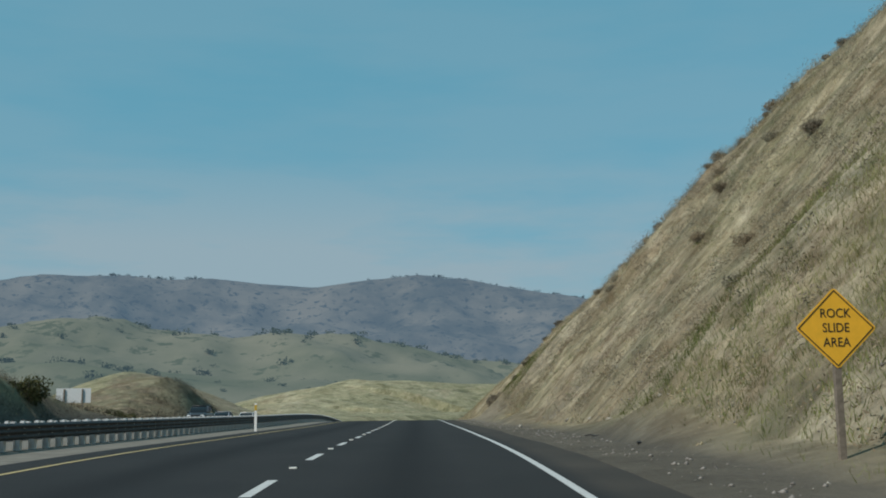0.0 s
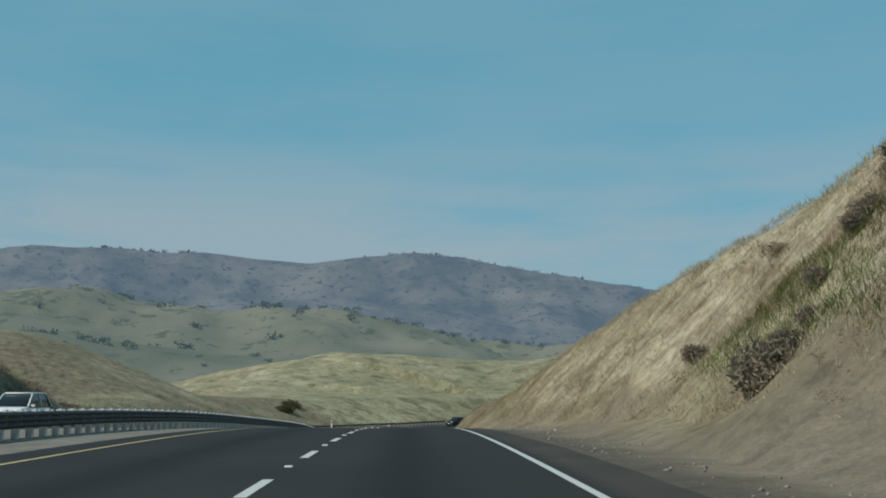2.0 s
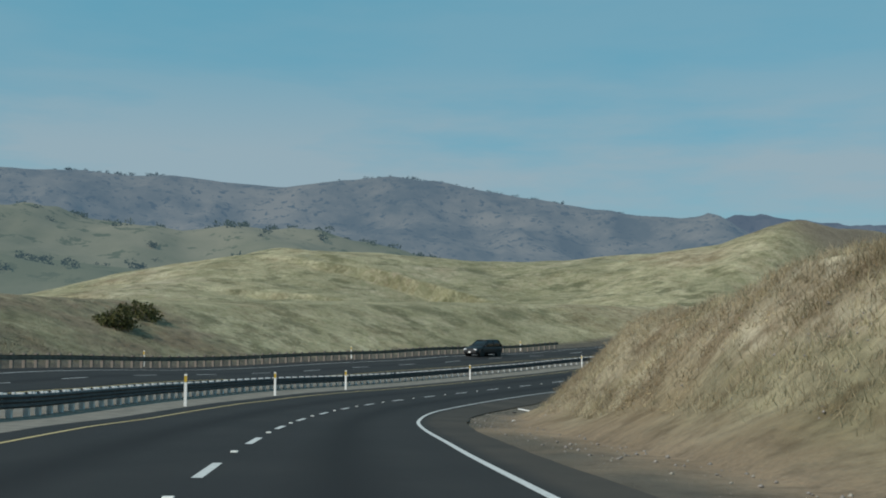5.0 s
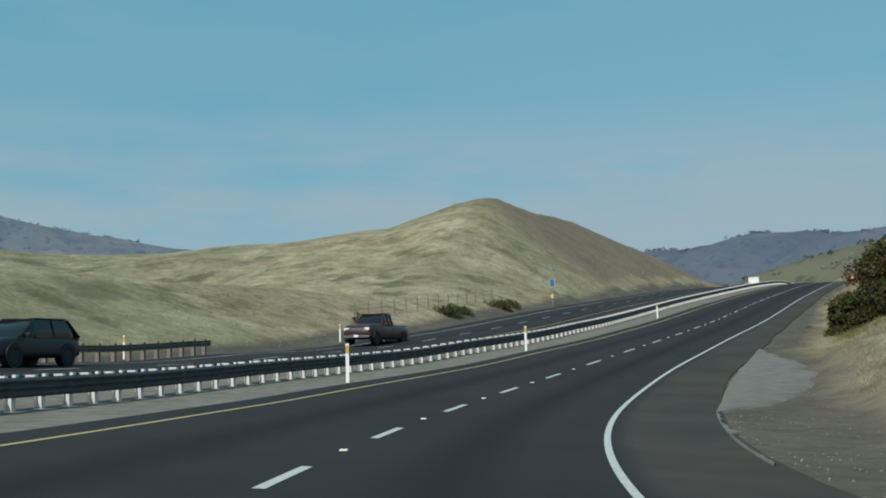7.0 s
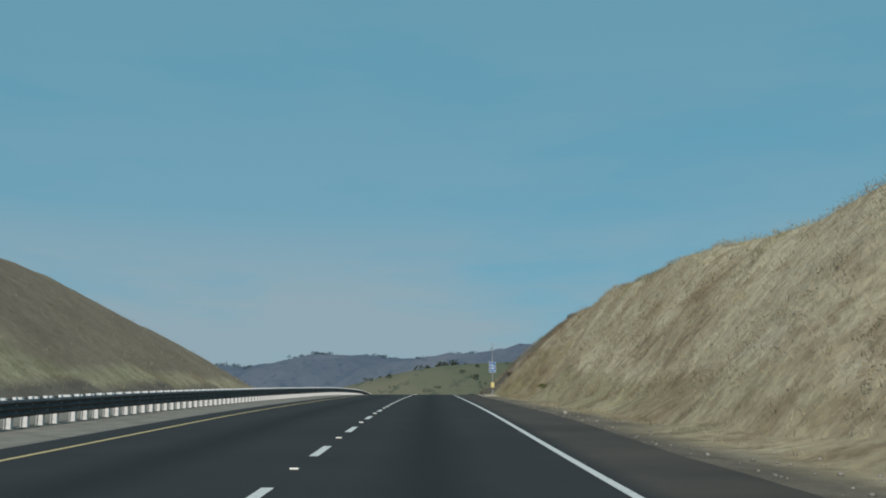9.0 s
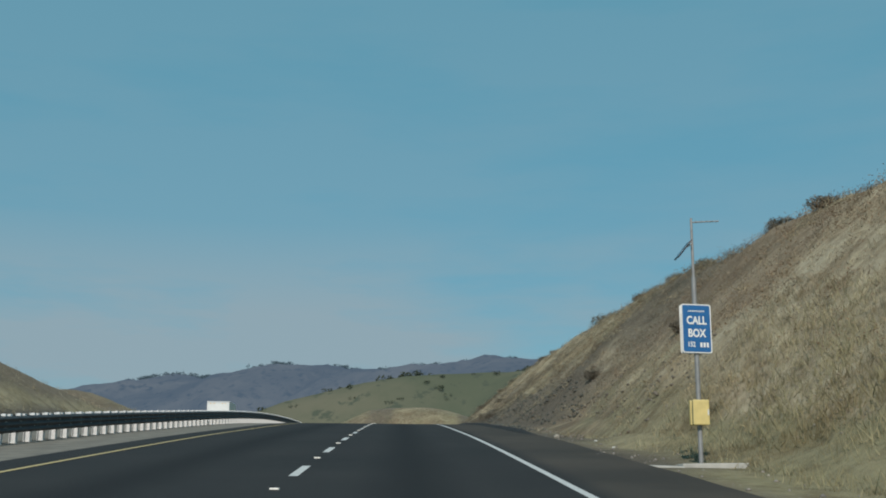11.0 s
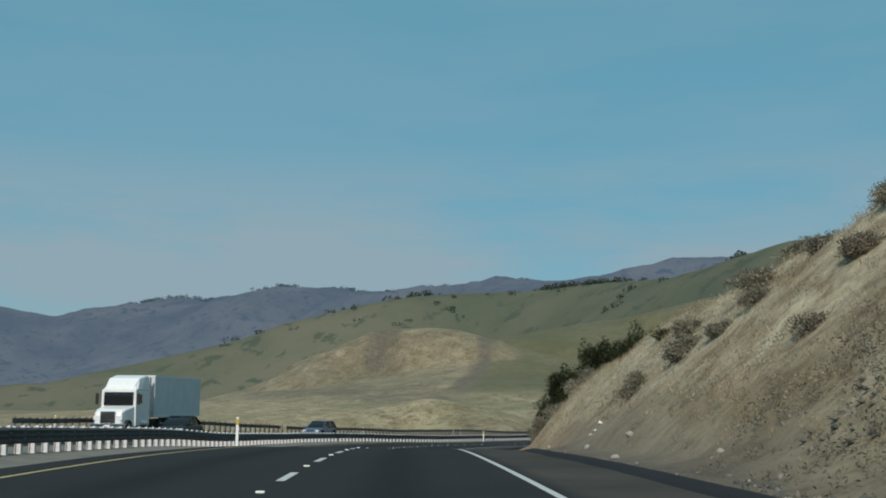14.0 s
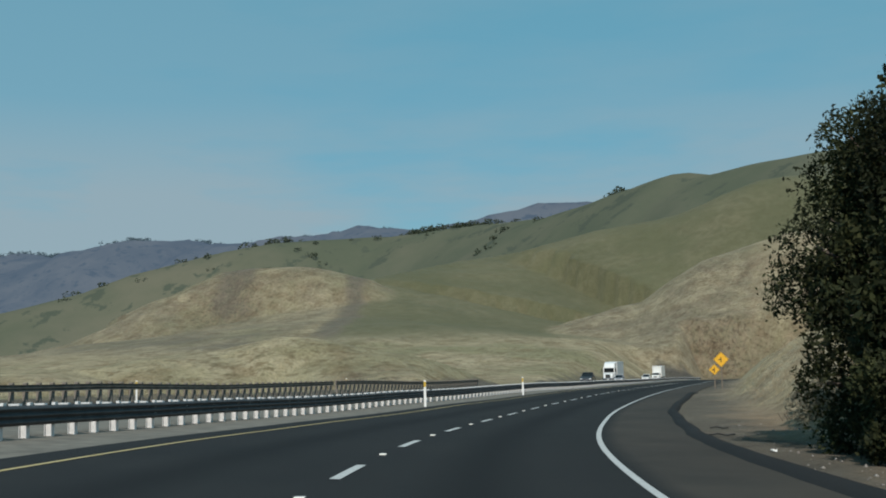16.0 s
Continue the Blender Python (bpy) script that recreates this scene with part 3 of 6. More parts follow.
GX, GY = np.meshgrid(graded(((-52, 1.5), (345, 3.2), (720, 8)), 4300, 1.05), graded(((-20, 1.5), (575, 3.2), (880, 8)), 4300, 1.05), indexing="ij")
GZ = ground_height(GX, GY)
def ground_cover(X, Y):
    s, u, zr = road_coords(X, Y)
    toe = np.interp(s, CUT[:, 0], CUT[:, 3])
    h = np.interp(s, CUT[:, 0], CUT[:, 1])
    n1, n2 = fractal(X, Y, 9, 4, 81), fractal(X, Y, 30, 4, 82)
    up = np.interp(s, [0, 40, 60, 125, 150, 250, 300, 312, 470, 485, 545, 556, 590, 620], [-1.0, -0.9, -0.5, 0.1, 0.0, 0.0, 0.3, -1.5, -1.5, -0.4, 0.2, 1.2, 1.2, -0.4])
    dirt = (1 - smooth01((u - toe - up - 1.4 * n1) / 0.8)) * (u > 0) + (u < 0) * (u > -26) * (s < 925) + smooth01((n1 - 0.5) / 0.15) * smooth01((u - toe) / 2) * (u < 30) * (u > 0) * (s < 640)
    green = np.zeros_like(X)
    for a, b, lo, hi, k in ((-20, 36, -0.6, 9.5, 1.0), (84, 102, 1.4, 5.5, 0.9), (308, 340, 0.2, 3.6, 0.9), (388, 402, 0.2, 2, 0.6), (400, 445, 3, 9, 0.35)):
        green = np.maximum(green, k * smooth01((s - a) / 8) * smooth01((b - s) / 8) * smooth01((u - toe - lo) / 1.5) * smooth01((toe + hi - u) / 2) * smooth01((n1 + 0.35) / 0.5))
    green = np.maximum(green, 0.75 * smooth01((fractal(X, Y, 5, 4, 86) - 0.02) / 0.25) * smooth01((100 - s) / 15) * smooth01((u - toe - 1.0) / 1.5) * (u > 0) * (u < 40))
    r_f, r_g, r_h, r_i = (ridge(X, Y, c, w, f0, q) for c, w, f0, q in ((CREST_F, 130, 0, 0.8), (CREST_G, 52, 0, 1.15), (CREST_H, 80, -1, 0.8), (CREST_I, 24, -3, 1.15)))
    ahead = smooth01((X - 430) / 40) * smooth01((Y - 480) / 40)
    pasture = ahead * smooth01((r_f - np.maximum(r_g, np.maximum(r_h, r_i)) + 1.5) / 3) * smooth01((r_f - 9) / 6)
    off = -0.56 * (X - 243) + 0.83 * (Y - 483)           # across the line from the road's end to the pale hill
    pasture = pasture * np.maximum(smooth01((33 - off) / 4), smooth01((r_f - 36) / 3))
    green = np.maximum(green, 0.95 * pasture * (0.85 + 0.15 * n2))
    pale = ahead * smooth01((r_g - np.maximum(r_f, r_h)) / 3) * smooth01((r_g - 6) / 5)
    gully = ahead * np.exp(-((off - 32 - 3 * n1) / 4.5) ** 4) * smooth01((X - 480) / 20) * smooth01((36 - r_f) / 3)
    green = green * (1 - 0.95 * pale)
    green = np.maximum(green, 0.6 * smooth01((Y - 800) / 150) * smooth01((480 - X) / 60))
    green = np.maximum(green, 0.26 * smooth01((n2 + 0.05) / 0.3) * (u < -26) * (Y < 800) * (X < 200))
    brush = smooth01((n2 + 0.6 * n1 - 0.12) / 0.35) * smooth01((u - toe - 2.0) / 2) * (u < 40) * (u > 0) * np.interp(s, [0, 88, 108, 300, 420, 620], [0.6, 0.5, 0.25, 0.15, 0.3, 0.35]) * smooth01((800 - s) / 80)
    brush = np.maximum(brush, np.interp(s, [30, 70, 100, 112, 140, 260], [0.62, 0.5, 0.35, 0.5, 0.3, 0.25]) * (s < 620) * (0.85 + 0.9 * n1) * smooth01((u - toe - np.interp(s, [60, 85], [-0.9, 0.6])) / 0.9) * (u < 60) * (u > 0))
    brush = np.maximum(brush, 0.8 * smooth01((n2 + 0.5 * n1 + 0.15) / 0.4) * smooth01((s - 405) / 20) * smooth01((500 - s) / 20) * smooth01((u - toe - 2.5) / 2) * (u < 40) * (u > 0))
    brush = np.maximum(brush, 0.75 * smooth01((-26.5 - u) / 3) * smooth01((u + np.interp(s, [540, 600], [70, 40])) / 6) * smooth01((s - 395) / 25) * smooth01((720 - s) / 20) * smooth01((n1 + 0.5) / 0.6))
    # brush on the far banks; it also stands in for the shade there
    brush = np.maximum(brush, 0.8 * smooth01((-23 - u) / 2) * (u > np.interp(s, [100, 140], [-36, -62])) * (s < 266) * np.maximum(s < 98, np.maximum(s > 184, (s > 112) * (s < 162))) * (s > -60) * smooth01((n1 + 0.6) / 0.5))
    brush = np.maximum(brush, 1.0 * pale * np.exp(-((off - 84 + 5 * n1) / 9) ** 4))
    brush = np.maximum(brush, 0.55 * pale * np.exp(-((off - 118 + 8 * n1) / 14) ** 4) * smooth01((n1 + 0.3) / 0.4))
    brush = np.maximum(brush, 0.6 * ahead * smooth01((r_h - r_f) / 3) * np.exp(-((off + 0.03 * X + 18) / 3) ** 2))
    brush = np.maximum(brush, 0.85 * smooth01((s - 428) / 12) * smooth01((532 - s) / 12) * smooth01((u - toe + 1.2) / 0.8) * smooth01((toe + 2.4 + 1.8 * n1 - u) / 1.5))
    dirt = dirt * (1 - 0.8 * smooth01((s - 428) / 12) * smooth01((532 - s) / 12) * smooth01((u - toe + 1.2) / 0.8))
    rubble = smooth01((s - 438) / 14) * smooth01((530 - s) / 16) * (u > 0)
    foot = smooth01((u - toe + 1.3) / 0.6) * smooth01((toe + np.interp(s, [455, 490], [3.4, 2.1]) + 1.2 * n1 - u) / 0.7)
    band = np.exp(-((u - toe - 4.6 - 0.03 * (s - 515) + 0.5 * n1) / 0.75) ** 4) * smooth01((n2 + 0.5) / 0.4)
    dirt = np.maximum(dirt, rubble * np.maximum(0.95 * foot, 0.75 * band))
    dirt = np.maximum(dirt, 0.8 * smooth01((n2 + 0.7 * n1 + 0.12) / 0.3) * smooth01((s - 412) / 10) * smooth01((482 - s) / 10) * smooth01((u - toe - 2.8) / 1.5) * (u > 0) * (u < 30))
    brush = np.maximum(brush, 0.95 * gully)
    # the shaded valley behind the low hill, its shade put in as darker soil
    dirt = np.maximum(dirt, 0.6 * ahead * smooth01((X - 372) / 12) * smooth01((500 - X) / 20) * smooth01((off - 20) / 10) * (1 - pasture) * (0.8 + 0.5 * n1))
    dirt = np.maximum(dirt, 0.3 * ahead * np.maximum(smooth01((np.maximum(r_g, np.maximum(r_h, r_i)) - 4) / 4), smooth01((off - 37) / 6)) * (1 - pasture))
    dirt = np.maximum(dirt, np.maximum(0.75 * gully, 0.7 * pale * np.exp(-((off - 84 + 6 * n1) / 8) ** 4)))
    brush = np.maximum(brush, ahead * 0.5 * smooth01((off - 36) / 5) * smooth01((n1 + 0.3 * n2 + 0.2) / 0.4) * (r_f < 34) * (X > 380))
    brush = np.maximum(brush, 0.55 * ahead * smooth01((r_h - r_f) / 4) * smooth01((n1 + 0.5 * n2 + 0.25) / 0.4))
    brush = np.maximum(brush, 0.6 * ahead * smooth01((r_i - np.maximum(r_f, r_g)) / 3) * smooth01((9 - r_i) / 4) * smooth01((n1 + 0.4) / 0.6))
    # the bend hill's right side: brown brush and earth, darkened further as its shade
    brush = np.maximum(brush, 0.92 * smooth01((X + 0.35 * (Y - 400) - 92) / 14) * (u < -28) * (Y < 520) * (X < 240) * smooth01((n1 + 0.55) / 0.6))
    shaded_flank = smooth01((X + 0.35 * (Y - 400) - 76) / 14) * (u < -28) * (Y < 520) * (X < 240)
    dirt = np.maximum(dirt, shaded_flank * (0.85 + 0.5 * n1))
    a_hill = (u < -26) * (Y < 480) * smooth01((125 - X - 0.35 * (Y - 400)) / 25)
    fresh = 0.85 * a_hill * smooth01((n2 + 0.5) / 0.4) + 0.9 * (u > 0) * smooth01((s - 325) / 12) * smooth01((432 - s) / 20) * smooth01((u - toe - 0.8) / 1.5) * smooth01((n1 + 0.4) / 0.5)
    fresh = np.maximum(fresh, 0.9 * (u > 0) * smooth01((s - 546) / 12) * smooth01((612 - s) / 10) * smooth01((u - toe - 1.6) / 1.2) * smooth01((n1 + 0.7) / 0.4))
    trail = smooth01((fractal(X, Y, 30, 3, 88, True) - 0.66) / 0.14) * a_hill * smooth01((n2 + 0.3) / 0.5)
    green = np.maximum(green, 0.75 * trail)
    return np.stack([np.clip(dirt, 0, 1), np.clip(green, 0, 1), np.clip(brush, 0, 1), np.clip(fresh, 0, 1)], -1)


def soil_kind(X, Y):
    """Which bare ground shows beside the road: red channel grey gravel, green channel reddish earth."""
    s, u, zr = road_coords(X, Y)
    toe = np.interp(s, CUT[:, 0], CUT[:, 3])
    n1 = fractal(X, Y, 4, 4, 83)
    reach = np.interp(s, [0, 40, 60, 130, 215, 250, 300, 345, 430, 540, 575, 620], [0.3, 0.1, -1.5, -1.7, -2.2, 0.3, 0.2, -0.5, 0.2, 0.0, -1.6, -1.4])
    grey = 1 - smooth01((u - toe - reach - 1.3 * n1 + 0.5) / 1.4)
    grey = grey * (u > -27)
    # darker soil tone for the shade on the bend hill's right side
    grey = np.maximum(grey, 0.5 * smooth01((X + 0.35 * (Y - 400) - 76) / 14) * (u < -28) * (Y < 520))
    grey = np.maximum(grey, 0.9 * smooth01((s - 438) / 14) * smooth01((530 - s) / 16) * (u > 0) * (u < 20))
    grey = np.maximum(grey, 0.3 * smooth01((s - 412) / 10) * smooth01((482 - s) / 10) * (u > 0))
    grey = np.maximum(grey, 0.6 * (X > 300) * (Y > 520) * (u < -27))
    red = np.interp(s, [90, 120, 200, 250, 262, 405, 420, 475, 490, 545, 565, 620, 640], [0.1, 0.3, 0.7, 0.7, 0.2, 0.1, 0.75, 0.75, 0.1, 0.1, 0.9, 0.9, 0.3]) * (u > 0)
    red = np.maximum(red, 0.35 * (u < -28) * (Y < 520))
    n2 = fractal(X, Y, 22, 4, 84)
    straw = np.interp(s, [60, 90, 115, 200, 262, 270, 330, 340, 425, 436, 470, 500, 546, 556, 612, 640], [0.36, 0.45, 0.58, 0.55, 0.45, 0.2, 0.5, 0.78, 0.78, 0.36, 0.36, 0.42, 0.45, 0.95, 0.95, 0.3])
    straw = straw * smooth01((u - toe - np.interp(s, [60, 85], [-0.8, 0.5])) / 1.4) * smooth01((95 - u) / 65) * (u > 0) * smooth01((760 - s) / 80)
    far_face = (u < -26) * (Y < 480) * smooth01((98 - X - 0.35 * (Y - 400)) / 25)
    straw = np.maximum(straw, (0.22 + 0.25 * n2) * far_face)
    ahead = smooth01((X - 300) / 20) * smooth01((Y - 500) / 40)
    r_f, r_g, r_i = ridge(X, Y, CREST_F, 130, 0, 0.8), ridge(X, Y, CREST_G, 52, 0, 1.15), ridge(X, Y, CREST_I, 24, -3, 1.15)
    off = -0.56 * (X - 243) + 0.83 * (Y - 483)
    g_face = 0.22 * smooth01((r_g - 6) / 4) * smooth01((r_g - r_f - 2) / 4) * (1 - np.exp(-((off - 84) / 13) ** 4))
    straw = np.maximum(straw, ahead * np.maximum(np.maximum(g_face, 0.12 * smooth01((off - 37) / 6) * (r_f < 32) * (X > 370)), 0.3 * smooth01((r_i - 6.5) / 4) + 0.1 * n2 * (r_i > 3)))
    return np.stack([np.clip(grey, 0, 1), np.clip(red, 0, 1), np.clip(straw + 0.1 * n1 * (straw > 0.05), 0, 1), 1 + 0 * X], -1)


ground = new("ground", grid_mesh("ground", np.stack([GX, GY, GZ], -1), M_HILL))
ground.data.color_attributes.new("cover", "FLOAT_COLOR", "POINT").data.foreach_set("color", ground_cover(GX, GY).reshape(-1).astype(np.float32))
ground.data.color_attributes.new("soil", "FLOAT_COLOR", "POINT").data.foreach_set("color", soil_kind(GX, GY).reshape(-1).astype(np.float32))
tagged(ground, "rolling hills of dry golden and olive grass", "hills", kind="structure")


def surface(x, y):
    return float(ground_height(np.array([[x]], float), np.array([[y]], float))[0, 0])

# ---------------------------------------------------------------- far ranges
def range_height(X, Y, crest, width, seed, floor=-30, relief=1.7, grain=620, rough_crest=3.0):
    h = ridge(X, Y, crest, width, floor)
    rough = fractal(X, Y, grain, 6, seed, True) * 0.24 + fractal(X, Y, 90, 3, seed + 1) * 0.02
    d = ridge(X, Y, [(a, b, 1.0) for a, b, c in crest], width, 0.0)
    h = h + rough * relief * np.clip(h - floor, 0, None) * (1 - d ** 6)
    return h + fractal(X, Y, 60, 2, seed + 2) * rough_crest * d ** 4


def range_mesh(name, crest, width, mat, label, seed, cell=24.0, **how):
    P = np.array(crest, float)
    lo, hi = P[:, :2].min(0) - width * 1.1, P[:, :2].max(0) + width * 1.1
    X, Y = np.meshgrid(np.arange(lo[0], hi[0], cell), np.arange(lo[1], hi[1], cell), indexing="ij")
    h = range_height(X, Y, crest, width, seed, **how)
    return tagged(new(name, grid_mesh(name, np.stack([X, Y, h], -1), mat)), label, "mountains", kind="structure")


def far_material(name, a, b, c, haze_glow, strength):
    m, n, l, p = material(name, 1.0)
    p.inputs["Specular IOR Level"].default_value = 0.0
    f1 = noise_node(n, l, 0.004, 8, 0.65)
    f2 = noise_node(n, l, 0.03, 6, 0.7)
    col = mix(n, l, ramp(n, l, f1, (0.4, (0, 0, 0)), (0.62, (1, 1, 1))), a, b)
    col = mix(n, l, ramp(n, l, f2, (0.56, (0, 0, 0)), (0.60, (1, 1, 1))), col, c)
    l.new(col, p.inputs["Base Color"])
    # air haze is put in as a bluish emission of the hills themselves
    p.inputs["Emission Color"].default_value = (*haze_glow, 1)
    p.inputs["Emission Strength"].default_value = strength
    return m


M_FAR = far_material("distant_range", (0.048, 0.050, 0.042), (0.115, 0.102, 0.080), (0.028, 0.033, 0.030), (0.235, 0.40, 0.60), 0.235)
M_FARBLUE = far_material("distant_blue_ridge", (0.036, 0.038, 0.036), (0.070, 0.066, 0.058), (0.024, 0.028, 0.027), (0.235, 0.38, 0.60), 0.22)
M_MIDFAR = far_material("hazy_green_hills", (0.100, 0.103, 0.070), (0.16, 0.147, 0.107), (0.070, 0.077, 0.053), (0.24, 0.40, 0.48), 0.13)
RANGE_A = [(-2300, 3800, 455), (-1539, 4076, 495), (-1336, 4144, 520), (-1134, 4203, 533), (-981, 4245, 519), (-815, 4279, 528), (-623, 4315, 506), (-405, 4343, 493), (-272, 4352, 513), (-94, 4356, 531), (6, 4356, 539), (130, 4358, 521), (219, 4354, 515), (353, 4349, 485), (640, 4320, 440), (885, 4280, 396), (1064, 4242, 360), (1261, 4306, 333), (1301, 4294, 329)]
RANGE_B = [(1380, 4262, 372), (1440, 4244, 378), (1700, 4120, 325), (1965, 4023, 319), (2177, 3912, 296), (2368, 3791, 348), (2526, 3679, 387), (2518, 3439, 351), (2546, 3151, 388), (2711, 3000, 381), (2693, 2878, 357), (2521, 2319, 339), (2610, 2201, 350), (2397, 1808, 291), (2281, 1608, 290), (2315, 1543, 304), (2320, 1100, 290)]
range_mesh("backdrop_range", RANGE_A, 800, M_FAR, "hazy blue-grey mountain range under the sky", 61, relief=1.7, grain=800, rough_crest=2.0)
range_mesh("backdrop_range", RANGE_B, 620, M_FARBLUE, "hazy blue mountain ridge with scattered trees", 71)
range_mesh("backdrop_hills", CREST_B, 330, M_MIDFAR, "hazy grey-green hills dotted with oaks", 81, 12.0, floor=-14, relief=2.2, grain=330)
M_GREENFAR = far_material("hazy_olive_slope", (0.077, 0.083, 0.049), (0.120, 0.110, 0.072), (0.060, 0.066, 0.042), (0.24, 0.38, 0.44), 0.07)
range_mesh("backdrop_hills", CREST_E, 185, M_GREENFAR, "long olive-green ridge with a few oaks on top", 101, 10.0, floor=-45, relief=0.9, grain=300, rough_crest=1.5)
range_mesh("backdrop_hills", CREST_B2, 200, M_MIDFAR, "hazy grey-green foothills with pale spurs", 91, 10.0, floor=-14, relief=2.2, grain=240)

# ---------------------------------------------------------------- the roadway
def ribbon(name, s0, s1, edges, dz, mat, step=1.0):
    """A paved strip from s0 to s1 across the u values of edges, with the UVs in metres."""
    s = np.linspace(s0, s1, max(2, int((s1 - s0) / step) + 1))
    S, U = np.meshgrid(s, np.array(edges, float), indexing="ij")
    V = at(S, U, dz)
    return grid_mesh(name, V, mat, uv=np.stack([U, S], -1))


S_START, S_END = -110, 920
R_S = np.linspace(S_START, S_END, S_END - S_START + 1)
R_EDGE = np.interp(R_S, [0, 200, 235, 250, 270, 310, 330, 400, 440, 545, 580, 900], [2.95, 2.95, 4.0, 4.4, 4.2, 4.1, 3.7, 3.7, 4.2, 4.0, 4.2, 4.3]) + 0.16 * fractal(R_S, R_S * 0 + 7.0, 5, 4, 19)
R_U = np.concatenate([np.tile(np.linspace(-6.5, 2.2, 10), (len(R_S), 1)), R_EDGE[:, None]], 1)
R_SG = np.repeat(R_S[:, None], R_U.shape[1], 1)
road = tagged(new("road", grid_mesh("road", at(R_SG, R_U, 0.0), M_ASPHALT, uv=np.stack([R_U, R_SG], -1))), "dark grey asphalt carriageway with oil-streaked lanes", "road", kind="structure")
tagged(new("road", ribbon("road", S_START, S_END, np.linspace(-23.4, -12.5, 11), -0.02, M_ASPHALT)), "asphalt carriageway of the oncoming lanes", "road", kind="structure")
shoulder = tagged(new("shoulder", ribbon("shoulder", S_START, S_END, np.linspace(-12.6, -6.4, 6), -0.03, M_GRAVEL)), "grey gravel strip in the median", "verge", kind="structure")


def dike(s0, s1):
    """A low rounded asphalt kerb along the edge of the shoulder."""
    q = np.arange(s0, s1, 1.0)
    edge = np.interp(q, R_S, R_EDGE)
    fade = np.clip(np.minimum(q - s0, s1 - q) / 4, 0, 1)
    prof = [(-0.28, -0.02), (-0.2, 0.05), (-0.1, 0.1), (0.02, 0.105), (0.1, 0.06), (0.16, -0.08)]
    V = np.stack([at(q, edge + o, z * fade - 0.02 * (1 - fade)) for o, z in prof], 1)
    U = np.stack([0 * q + 1.2 + 0 * o for o, z in prof], 1)
    tagged(new("kerb", grid_mesh("kerb", V, M_ASPHALT, uv=np.stack([U, np.repeat(q[:, None], len(prof), 1)], -1))), "low dark asphalt kerb along the shoulder", "kerb", kind="structure")


dike(556, 660)
dike(436, 548)


def stripe(name, u, w, mat, label, s0=S_START, s1=S_END, dz=0.006):
    return tagged(new(name, ribbon(name, s0, s1, (u - w / 2, u + w / 2), dz, mat)), label, "road marking", kind="structure")


U_D, U_R, U_Y = -1.61, 1.92, -5.59
stripe("edge_line", U_R, 0.11, M_WHITE, "worn white edge line")
stripe("edge_line", U_Y, 0.10, M_YELLOW, "faded yellow edge line beside the median")
stripe("edge_line", -14.2, 0.13, M_YELLOW, "faded yellow edge line of the oncoming lanes", dz=-0.012)
stripe("edge_line", -21.4, 0.13, M_WHITE, "white edge line of the oncoming lanes", dz=-0.012)

# ---------------------------------------------------------------- lane marks
PERIOD, DASH, PHASE = 6.5226, 2.2, 6.12
lane_marks = tagged(new("lane_line"), "worn white lane dashes with raised reflectors", "road marking", kind="structure")
k = -14
while PHASE + k * PERIOD < 760:
    s = PHASE + k * PERIOD
    for u0, dz, sh in ((U_D, 0.006, 0.0), (-17.8, -0.012, 2.0)):
        ob = new("dash", ribbon("dash", s + sh - DASH / 2, s + sh + DASH / 2, (u0 - 0.065, u0 + 0.065), dz, M_WHITE, 0.8))
        ob.parent = lane_marks
    k += 1

# ---------------------------------------------------------------- median rail
def rail_section(s0, s1, u):
    """A run of double-faced corrugated barrier on closely set posts."""
    rail = thing("guardrail", Matrix(), "dark steel median barrier on pale galvanised posts", "guardrail", "median rail")
    s = np.linspace(s0, s1, 26)
    for off, face in ((0.10, 1), (-0.40, -1)):
        prof = []
        for i in range(17):
            a = i / 16
            prof.append((off + face * 0.035 * math.cos(a * 6 * math.pi + math.pi), 0.215 + 0.375 * a))
        prof += [(o - face * 0.006, z) for o, z in prof[::-1]]
        prof.append(prof[0])
        V = np.stack([at(s, u + o, z) for o, z in prof], 1)
        new("beam", grid_mesh("beam", V, M_RAIL, smooth=True)).parent = rail
    for a in np.arange(s0 + 0.4, s1, 0.9525):
        m = stand(a, u)
        for name, me in (("post", RAIL_POST), ("block", RAIL_BLOCK)):
            o = new(name, me)
            o.parent = rail
            o.matrix_basis = m
    return rail


def mesh_from_bm(name, bm, mat):
    me = bpy.data.meshes.new(name)
    bm.normal_update()
    bm.to_mesh(me)
    bm.free()
    me.materials.append(mat)
    return me


bm = bmesh.new()
box(bm, -0.15, -0.138, -0.07, 0.07, -0.3, 0.58)
box(bm, -0.138, -0.012, -0.004, 0.004, -0.3, 0.58)
box(bm, -0.012, 0.0, -0.07, 0.07, -0.3, 0.58)
RAIL_POST = mesh_from_bm("post", bm, M_GALV)
bm = bmesh.new()
box(bm, 0.0, 0.07, -0.06, 0.06, 0.24, 0.64)
box(bm, -0.37, -0.15, -0.06, 0.06, 0.24, 0.62)
RAIL_BLOCK = mesh_from_bm("block", bm, M_GALV)
U_RAIL = -8.85
for a in range(-76, 860, 48):
    rail_section(a, a + 47.995, U_RAIL)

# ---------------------------------------------------------------- delineator posts
bm = bmesh.new()
box(bm, -0.055, 0.055, -0.012, 0.012, -0.1, 1.15, 0.008)
blade = part("blade", bm, M_POSTWHITE)
post0 = thing("delineator_post", Matrix(), "white flexible delineator post beside the yellow line", "marker post", "delineator posts")
blade.parent = post0
bm = bmesh.new()
box(bm, -0.053, 0.053, -0.016, 0.016, 0.85, 1.09, 0.003)
reflector = part("reflector", bm, plain("amber_reflector", (0.55, 0.36, 0.05), 0.4, vary=0.1))
reflector.parent = post0
